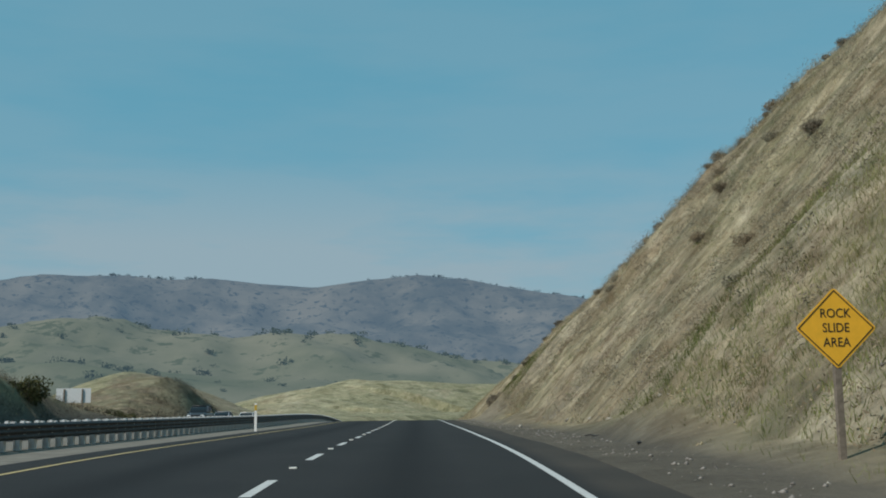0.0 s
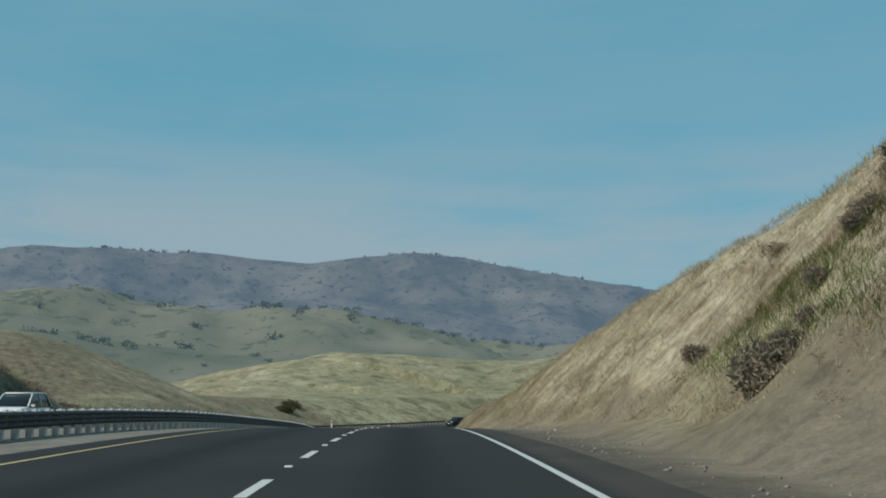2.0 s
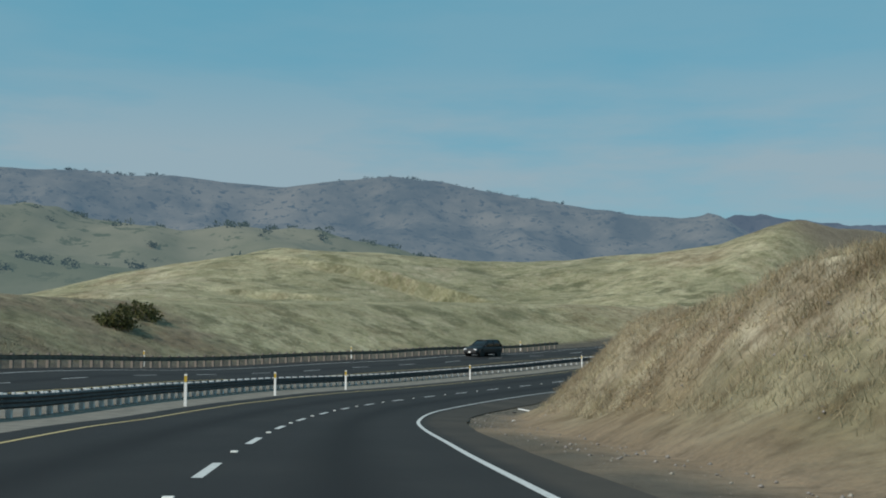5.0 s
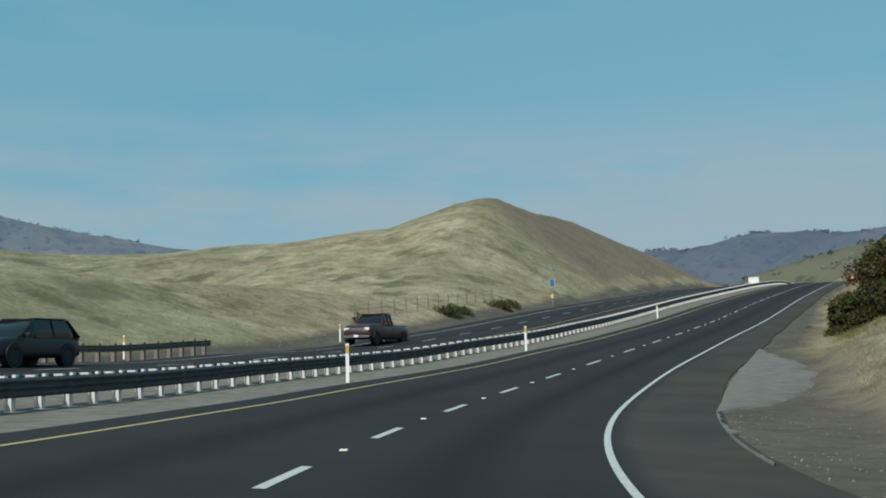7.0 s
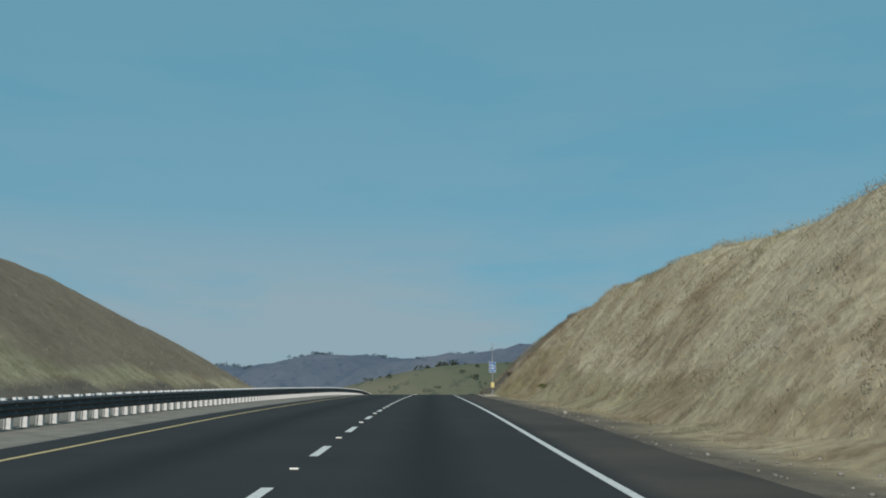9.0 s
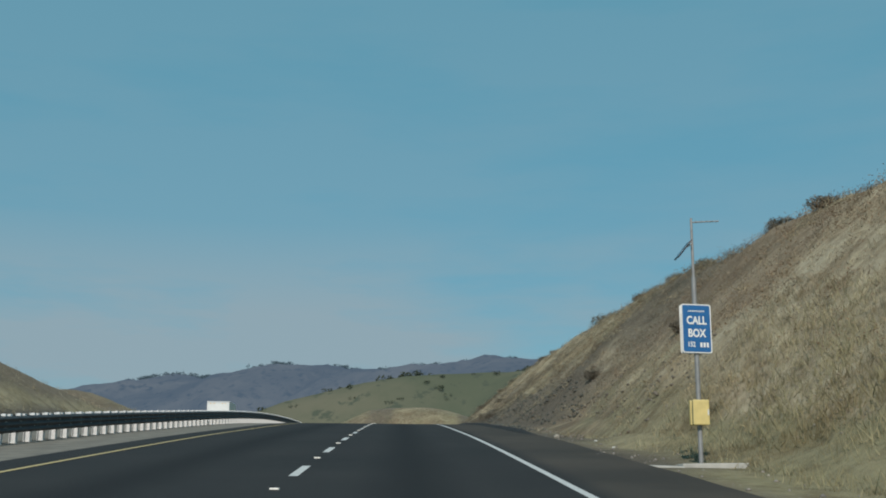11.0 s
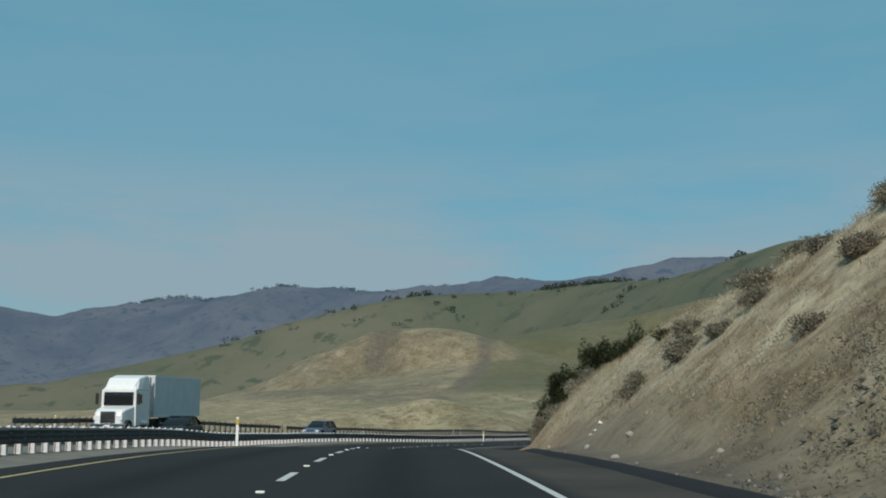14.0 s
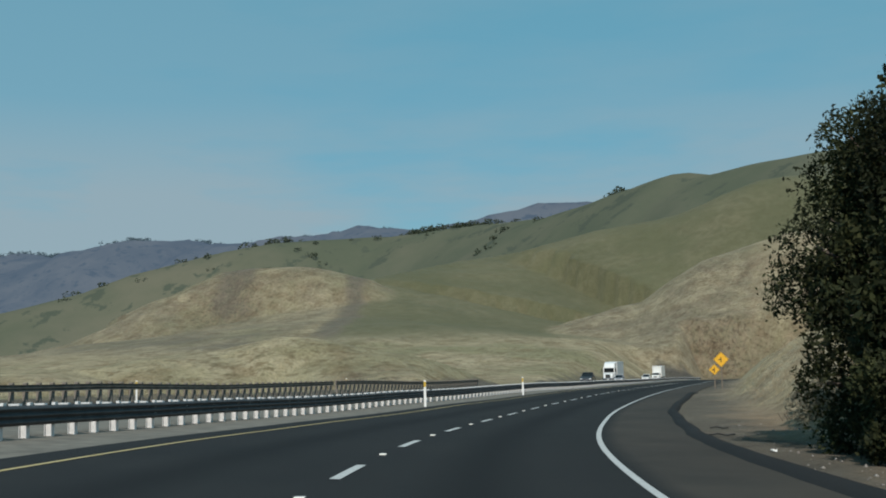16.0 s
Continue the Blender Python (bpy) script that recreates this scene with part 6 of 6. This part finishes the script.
# Haze goes into the tree colours: paler leaves here, a bluish emission below.
M_FARTREE = leaf_material("hazed_tree_leaf", (0.045, 0.058, 0.04), (0.06, 0.075, 0.05), (0.075, 0.09, 0.06))
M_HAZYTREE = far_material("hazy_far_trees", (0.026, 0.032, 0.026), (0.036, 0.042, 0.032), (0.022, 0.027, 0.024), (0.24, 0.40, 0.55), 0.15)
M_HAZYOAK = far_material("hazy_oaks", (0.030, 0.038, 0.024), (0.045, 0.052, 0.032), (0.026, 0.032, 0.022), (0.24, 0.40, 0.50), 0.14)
rng = np.random.RandomState(5)


def height_e(x, y):
    return range_height(x, y, CREST_E, 185, 101, floor=-45, relief=0.9, grain=300, rough_crest=1.5)


far_woods("distant_trees", "scattered dark oaks on the green hills", on_crest(rng, CREST_E[2:10], 40, 45, 40), height_e, 3.2, 22, M_FARTREE)
far_woods("distant_trees", "a few dark trees along the hill's top", on_crest(rng, CREST_E[4:8], 60, 10, 0, 9), height_e, 3.8, 24, M_FARTREE)
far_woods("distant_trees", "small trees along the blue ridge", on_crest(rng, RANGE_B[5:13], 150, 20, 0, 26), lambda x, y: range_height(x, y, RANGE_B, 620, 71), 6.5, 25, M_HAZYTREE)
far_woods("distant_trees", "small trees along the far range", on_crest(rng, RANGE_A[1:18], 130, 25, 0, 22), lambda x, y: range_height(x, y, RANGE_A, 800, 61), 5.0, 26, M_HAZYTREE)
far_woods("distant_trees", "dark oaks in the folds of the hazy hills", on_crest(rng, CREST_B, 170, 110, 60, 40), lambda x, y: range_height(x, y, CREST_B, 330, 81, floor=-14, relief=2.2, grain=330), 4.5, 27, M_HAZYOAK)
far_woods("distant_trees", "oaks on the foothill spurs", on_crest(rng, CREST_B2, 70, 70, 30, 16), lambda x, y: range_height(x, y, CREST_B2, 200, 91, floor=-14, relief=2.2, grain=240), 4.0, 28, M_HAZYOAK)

# ---------------------------------------------------------------- grass
def grass_field(name, label, n, seed, mat, s_range, lateral, size, lean=0.35, blades=4, dry=False):
    rng = np.random.RandomState(seed)
    s = rng.uniform(*s_range, n)
    u = lateral(rng, s, n)
    p = at(s, u)
    keep = fractal(p[:, 0], p[:, 1], 7, 3, seed + 9) + rng.uniform(-0.5, 0.5, n) > -0.15
    if dry:
        cover = ground_cover(p[None, :, 0], p[None, :, 1])[0]
        keep &= (cover[:, 1] < rng.uniform(0.2, 0.6, n)) & (cover[:, 0] < rng.uniform(0.3, 0.9, n)) & (cover[:, 2] < rng.uniform(0.4, 1.6, n))
    p = p[keep]
    z = heights(p[:, 0], p[:, 1])
    n = len(p)
    vs = []
    for b in range(blades):
        h = size * rng.uniform(0.5, 1.3, n)
        a = rng.uniform(0, 2 * math.pi, n)
        w = rng.uniform(0.006, 0.013, n)
        ox, oy = rng.normal(size=n) * 0.09, rng.normal(size=n) * 0.09
        base = np.stack([p[:, 0] + ox, p[:, 1] + oy, z - 0.03], 1)
        side = np.stack([np.cos(a), np.sin(a), 0 * a], 1) * w[:, None]
        tip = base + np.stack([rng.normal(size=n) * lean * h, rng.normal(size=n) * lean * h, h], 1)
        vs.append(np.stack([base - side, base + side, tip], 1))
    V = np.concatenate(vs, 1).reshape(-1, 3)
    F = np.arange(len(V)).reshape(-1, 3)
    tagged(new(name, leaf_mesh(name, [(V, F)], mat)), label, "grass", kind="stuff")


def on_cut(lo, hi):
    def pick(rng, s, n):
        h, deg, toe = (np.interp(s, CUT[:, 0], CUT[:, k]) for k in (1, 2, 3))
        run = h / np.tan(np.radians(deg))
        return toe + lo + rng.uniform(0, 1, n) ** 0.8 * (run * hi - lo)
    return pick


grass_field("dry_grass", "dry straw grass on the cut slope", 60000, 31, M_STRAW, (10, 250), on_cut(0.3, 1.15), 0.17, 0.5, 3, True)
grass_field("dry_grass", "long straw grass over the first cut", 16000, 41, M_STRAW, (4, 98), on_cut(-0.6, 1.1), 0.3, 0.5, 3, True)
grass_field("dry_grass", "tall dry straw grass on the long cut slope", 90000, 32, M_STRAW, (306, 700), on_cut(-1.0, 1.2), 0.17, 0.5, 3, True)
grass_field("dry_grass", "thick straw grass on the lower end of the first cut", 36000, 37, M_STRAW, (96, 262), on_cut(0.2, 1.1), 0.24, 0.5, 3, True)
grass_field("dry_grass", "thick straw grass on the rise past the turnout", 12000, 38, M_STRAW, (262, 312), on_cut(-0.2, 1.1), 0.2, 0.5, 3, True)
grass_field("dry_grass", "pale straw grass low on the long cut", 13000, 39, M_STRAW, (395, 428), on_cut(-0.6, 0.5), 0.3, 0.5, 3, True)
grass_field("dry_grass", "straw grass along the far verge", 9000, 33, M_STRAW, (40, 700), lambda rng, s, n: -25.2 - rng.exponential(5, n), 0.4)
grass_field("brown_weeds", "brown dry weeds on the cut slopes", 11000, 34, M_BRUSH, (10, 600), on_cut(0.9, 1.1), 0.2, 0.6, 4)
grass_field("green_grass", "fresh green grass low on the cut", 9000, 35, M_GREENGRASS, (308, 338), on_cut(0.2, 0.3), 0.22, 0.4, 3)
grass_field("green_grass", "green grass on the foot of the first cut", 24000, 36, M_GREENGRASS, (2, 36), on_cut(-0.6, 0.4), 0.25, 0.5, 3)
grass_field("green_grass", "green grass below the brow of the first cut", 5000, 40, M_GREENGRASS, (85, 101), on_cut(1.3, 0.5), 0.24, 0.5, 3)

def scrub_field(name, label, n, seed, mat, s_range, lateral, lo, hi, leaves=60, patch=9.0, gap=-0.1):
    """Small twiggy clumps, too many to count; they gather in patches."""
    rng = np.random.RandomState(seed)
    s = rng.uniform(*s_range, n)
    p = at(s, lateral(rng, s, n))
    keep = fractal(p[:, 0], p[:, 1], patch, 3, seed + 3) + rng.uniform(-0.25, 0.25, n) > gap
    p = p[keep]
    z = heights(p[:, 0], p[:, 1])
    cl = []
    for a, b in zip(p, z):
        q = lo + (hi - lo) * rng.uniform() ** 1.7
        cl.append(leaf_cloud(rng, (a[0], a[1], b + 0.05 * q), (q, q, q * rng.uniform(0.45, 0.8)), leaves, 0.05 * q + 0.014, 0.3))
    tagged(new(name, leaf_mesh(name, cl, mat)), label, "scrub", kind="stuff")


def beyond(lo, hi):
    """On the far side of the oncoming lanes."""
    return lambda rng, s, n: -lo - rng.uniform(0, hi - lo, n)


# the first cut: grey sage, brown and dark brush, dead weeds and straw tufts
scrub_field("scrub", "low brown scrub over the first cut", 1500, 51, M_BRUSH, (5, 84), on_cut(-0.5, 1.08), 0.3, 0.8, 120, 5.0)
scrub_field("scrub", "dark dry scrub over the first cut", 650, 59, M_DARKBRUSH, (5, 82), on_cut(0.8, 1.08), 0.35, 0.9, 120, 7.0, 0.1)
scrub_field("scrub", "low grey sage scrub over the first cut", 1600, 52, M_SAGE, (5, 88), on_cut(0.2, 1.08), 0.25, 0.75, 120, 6.0)
scrub_field("scrub", "rust-brown dead weeds on the first cut", 1100, 53, M_DEADWEED, (5, 96), on_cut(-0.6, 0.5), 0.18, 0.5, 60, 4.0, 0.1)
scrub_field("scrub", "green weeds over the first cut", 1400, 60, M_GREENWEED, (5, 104), on_cut(-0.4, 0.9), 0.2, 0.5, 60, 5.0, 0.05)
scrub_field("scrub", "straw tufts over the first cut", 3200, 63, M_STRAWTUFT, (5, 130), on_cut(-0.7, 1.05), 0.18, 0.5)
# the lower end of it: straw with a few weeds
scrub_field("scrub", "straw tufts on the lower end of the first cut", 1700, 64, M_STRAWTUFT, (110, 255), on_cut(0.4, 1.1), 0.15, 0.45)
scrub_field("scrub", "brown weeds on the lower end of the first cut", 700, 65, M_BRUSH, (105, 255), on_cut(0.3, 1.0), 0.12, 0.4, 36, 6.0, 0.15)
scrub_field("scrub", "olive weeds on the lower end of the first cut", 500, 66, M_OLIVEBUSH, (105, 255), on_cut(0.8, 1.0), 0.12, 0.35, 36, 6.0, 0.15)
# the long cut
scrub_field("scrub", "straw tufts on the long cut", 2400, 67, M_STRAWTUFT, (325, 600), on_cut(0.3, 1.1), 0.15, 0.45)
scrub_field("scrub", "grey sage scrub over the long cut", 1700, 54, M_SAGE, (445, 552), on_cut(0.3, 1.05), 0.18, 0.6, 110)
scrub_field("scrub", "brown scrub over the long cut", 1800, 55, M_BRUSH, (340, 556), on_cut(0.8, 1.05), 0.15, 0.5)
scrub_field("scrub", "reddish-brown weeds high on the long cut", 1300, 68, M_DEADWEED, (412, 480), on_cut(2.5, 1.02), 0.2, 0.6, 40, 12.0)
scrub_field("scrub", "dark brush low on the long cut", 1500, 69, M_DARKBRUSH, (468, 532), on_cut(-0.5, 0.55), 0.2, 0.6, 100, 7.0)
scrub_field("scrub", "dark brush in clumps high on the long cut", 700, 70, M_DARKBRUSH, (430, 556), on_cut(2.0, 1.05), 0.2, 0.6, 100, 10.0, 0.1)
# the far side of the road
scrub_field("scrub", "dark weeds on the far hillside", 1700, 56, M_OLIVEBUSH, (190, 420), beyond(29, 104), 0.3, 0.9, 26, 14.0, 0.1)
scrub_field("scrub", "brown weeds on the far hillside", 900, 62, M_BRUSH, (190, 420), beyond(29, 104), 0.25, 0.7, 26, 14.0, 0.1)
scrub_field("scrub", "dark brush with shade in its colour on the end of the far knoll", 2200, 61, M_SHADEBRUSH, (108, 166), beyond(24.8, 31), 0.3, 0.8, 40, 12.0, -0.3)
scrub_field("scrub", "dark brush with shade in its colour on the bank beyond the far lanes", 2000, 71, M_SHADEBRUSH, (30, 94), beyond(24.8, 32), 0.3, 0.9, 40, 12.0, -0.4)
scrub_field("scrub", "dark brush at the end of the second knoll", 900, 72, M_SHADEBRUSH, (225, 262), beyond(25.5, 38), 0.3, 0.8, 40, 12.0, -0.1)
scrub_field("scrub", "brown scrub on the far bank", 900, 57, M_BRUSH, (380, 520), beyond(26, 52), 0.2, 0.6, 40)
scrub_field("scrub", "grey-brown brush on the low hill beyond the lanes", 2600, 73, M_BRUSH, (560, 760), beyond(26, 62), 0.3, 0.9, 26, 14.0)
scrub_field("scrub", "dark brush on the low hill beyond the lanes", 1300, 74, M_DARKBRUSH, (560, 760), beyond(26, 60), 0.3, 0.9, 26, 14.0, 0.1)

# ---------------------------------------------------------------- rocks and litter
def rock_mesh(seed, mat):
    rng = np.random.RandomState(seed)
    bm = bmesh.new()
    bmesh.ops.create_icosphere(bm, subdivisions=2, radius=1.0)
    axes_ = [Vector(rng.normal(size=3)).normalized() for _ in range(7)]
    for v in bm.verts:
        d = v.co.normalized()
        v.co = d * (0.8 + 0.25 * max(d.dot(q) for q in axes_) - 0.3 * max(0, max((d.dot(q) - 0.8) for q in axes_))) * (0.9 + 0.2 * rng.rand())
        v.co.z *= 0.7
    return mesh_from_bm("rock", bm, mat)


def stone_field(name, label, n, seed, mat, s_range, u_of, lo, hi):
    """Loose small stones, too many to count."""
    rng = np.random.RandomState(seed)
    s = rng.uniform(*s_range, n)
    p = at(s, u_of(rng, s, n))
    z = heights(p[:, 0], p[:, 1])
    q = lo + (hi - lo) * rng.uniform(0, 1, n) ** 2.5
    shape = np.array([(1, 0, 0), (0, 1, 0), (-1, 0, 0), (0, -1, 0), (0, 0, 0.7), (0, 0, -0.6)], float)
    V = shape[None] * q[:, None, None] * rng.uniform(0.6, 1.35, (n, 6, 1))
    a = rng.uniform(0, 6.28, n)
    c, d = np.cos(a)[:, None], np.sin(a)[:, None]
    V = np.stack([V[..., 0] * c - V[..., 1] * d + p[:, :1], V[..., 0] * d + V[..., 1] * c + p[:, 1:2], V[..., 2] + z[:, None] + q[:, None] * 0.15], -1)
    f = np.array([(0, 1, 4), (1, 2, 4), (2, 3, 4), (3, 0, 4), (1, 0, 5), (2, 1, 5), (3, 2, 5), (0, 3, 5)])
    F = (f[None] + 6 * np.arange(n)[:, None, None]).reshape(-1, 3)
    tagged(new(name, leaf_mesh(name, [(V.reshape(-1, 3), F)], mat)), label, "stones", kind="stuff")


def by_toe(lo, hi):
    return lambda rng, s, n: np.interp(s, CUT[:, 0], CUT[:, 3]) + lo + (hi - lo) * rng.uniform(0, 1, n)


stone_field("loose_stones", "loose brown stones at the foot of the first cut", 5000, 61, M_ROCK, (8, 250), by_toe(-2.6, 2.5), 0.01, 0.055)
stone_field("loose_stones", "pale chips among the first cut's stones", 1800, 62, M_PALEROCK, (8, 250), by_toe(-2.6, 4.0), 0.008, 0.035)
stone_field("loose_stones", "loose grey stones at the foot of the long cut", 5200, 63, M_ROCK, (320, 620), by_toe(-2.4, 2.5), 0.01, 0.055)
stone_field("loose_stones", "pale chips at the foot of the long cut", 1800, 64, M_PALEROCK, (320, 620), by_toe(-2.4, 3.0), 0.008, 0.035)
stone_field("loose_stones", "dark clods on the lower bank", 3000, 65, M_CLOD, (430, 530), by_toe(-1.2, 3.0), 0.02, 0.10)
stone_field("loose_stones", "dark grey-green rubble along the foot of the long cut", 4200, 68, M_RUBBLE, (444, 528), by_toe(-1.2, 2.2), 0.02, 0.13)
stone_field("loose_stones", "gravel scattered over the turnout", 3000, 66, M_PALEROCK, (262, 320), lambda rng, s, n: rng.uniform(4.2, 10, n), 0.006, 0.026)
stone_field("loose_stones", "gravel along the median", 6000, 67, M_PALEROCK, (0, 700), lambda rng, s, n: rng.uniform(-8.4, -6.5, n), 0.008, 0.035)
ROCKS = [rock_mesh(900 + k, M_ROCK if k < 3 else M_PALEROCK) for k in range(5)]
rng = np.random.RandomState(91)
for kk in range(110):
    s = rng.choice([rng.uniform(20, 60), rng.uniform(55, 140), rng.uniform(475, 560), rng.uniform(480, 560), rng.uniform(150, 250), rng.uniform(340, 600)])
    h, deg, toe = cut_at(s)
    u = toe - 0.4 + rng.exponential(0.7) if rng.rand() < 0.7 else toe - rng.uniform(0.3, 1.8)
    q = at(s, u)
    r = 0.04 + 0.08 * rng.rand() ** 2 + (0.05 if (480 < s < 560 and rng.rand() < 0.35) else 0)
    o = new("rock", ROCKS[kk % 5])
    o.matrix_basis = pose(q[0], q[1], surface(q[0], q[1]) + r * 0.3, 0, 0, rng.uniform(0, 360)) @ Matrix.Diagonal((r, r * 0.8, r, 1))
    tagged(o, "fallen grey rock at the foot of the cut" if kk % 5 < 3 else "pale fallen stone at the foot of the cut", "rock", "fallen rocks")
for kk, (s, u, w, l_, deg) in enumerate(((30, 4.9, 0.05, 0.5, 60), (24, 5.0, 0.06, 0.35, 20), (474, 4.2, 0.07, 1.0, 80), (476, 3.9, 0.05, 0.7, 70), (322, 5.2, 0.06, 0.9, 35), (300, 5.6, 0.05, 0.6, 70), (616, 5.0, 0.05, 0.5, 80), (612, 4.7, 0.05, 0.6, 85), (239, 5.0, 0.04, 0.5, 50), (246, 5.3, 0.05, 0.6, 20))):
    bm = bmesh.new()
    nseg = 7
    loft(bm, [[(x, y, zz) for x, zz in ((-w, 0.0), (w, 0.0), (w, 0.03), (-w, 0.03))] for x0, y in ((0, -l_ / 2 + l_ * j / nseg) for j in range(nseg + 1))])
    for v in bm.verts:
        v.co.x += 0.12 * math.sin(v.co.y * 5)
        v.co.z += 0.03 * math.sin(v.co.y * 9 + 1) ** 2
    q = at(s, u)
    o = part("tyre_scrap", bm, M_TYRE)
    o.matrix_basis = pose(q[0], q[1], surface(q[0], q[1]) + 0.02, 0, 0, heading(s) + deg)
    tagged(o, "torn strip of black tyre rubber on the shoulder", "debris", "tyre scraps")
for kk, (s, u, size) in enumerate(((549, 6.6, 0.22), (549.6, 6.9, 0.3), (548.5, 6.4, 0.16), (556, 7.9, 0.12), (430, 5.0, 0.1), (428, 5.6, 0.08), (426, 4.7, 0.09), (606, 4.9, 0.12), (225, 5.4, 0.14), (110, 5.0, 0.09), (530, 8.2, 0.1))):
    bm = bmesh.new()
    bmesh.ops.create_grid(bm, x_segments=5, y_segments=5, size=size)
    rr = np.random.RandomState(40 + kk)
    for v in bm.verts:
        v.co += Vector((rr.normal() * 0.25 * size, rr.normal() * 0.25 * size, abs(rr.normal()) * 0.45 * size))
    r2 = bmesh.ops.solidify(bm, geom=bm.faces[:], thickness=0.01)
    q = at(s, u)
    for v in bm.verts:
        v.co *= 0.38
    o = part("plastic_litter", bm, M_LITTER)
    o.matrix_basis = pose(q[0], q[1], surface(q[0], q[1]) + 0.03, 0, 0, 40 * kk)
    tagged(o, "crumpled piece of white litter by the road", "litter", "litter")

# a white stake lying in the dirt
bm = bmesh.new()
loft(bm, [[(0.035 * k * math.cos(a), y, 0.035 * k * math.sin(a)) for a in (j * math.tau / 8 for j in range(8))] for y, k in ((-0.75, 0.9), (-0.3, 1.0), (0.4, 0.97), (0.75, 0.8))])
q = at(243, 5.0)
o = part("fallen_stake", bm, M_LITTER)
o.matrix_basis = pose(q[0], q[1], surface(q[0], q[1]) + 0.03, 0, 0, heading(243) + 35)
tagged(o, "white plastic stake lying in the dirt", "stake")

# the pale worn ground of the turnout, with ragged edges
ap_s = np.linspace(271, 306, 176)
ap_rag = fractal(ap_s, ap_s * 0 + 3, 6, 4, 17) * 0.5 + fractal(ap_s, ap_s * 0 + 9, 1.6, 4, 18) * 0.55
ap_w = np.interp(ap_s, [271, 279, 283, 287, 291, 298, 303, 306], [0.02, 0.05, 0.5, 1.7, 2.6, 2.8, 1.5, 0.05])
ap = new("apron", grid_mesh("apron", np.stack([at(ap_s, 4.05 + 0 * ap_rag + w * np.clip(ap_w + ap_rag, 0.03, None), dz) for w, dz in ((0, -0.1), (0.12, 0.035), (0.4, 0.045), (0.7, 0.045), (0.9, 0.03), (1.0, -0.15))], 1), M_APRON))
tagged(ap, "pale worn gravel and old concrete beside the asphalt", "pavement", kind="structure")
# yellow signs ahead
q = at(676, 5.6)
for side, centre, du, label, arr in ((0.86, 2.3, 0.0, "yellow side-road warning sign on a post", True), (0.62, 1.5, -0.55, "smaller yellow diamond sign on a post", True)):
    p = at(676, 5.6 + du)
    diamond_sign(676, 5.6 + du, side, centre, label, arrow=arr, ground_z=surface(p[0], p[1]))
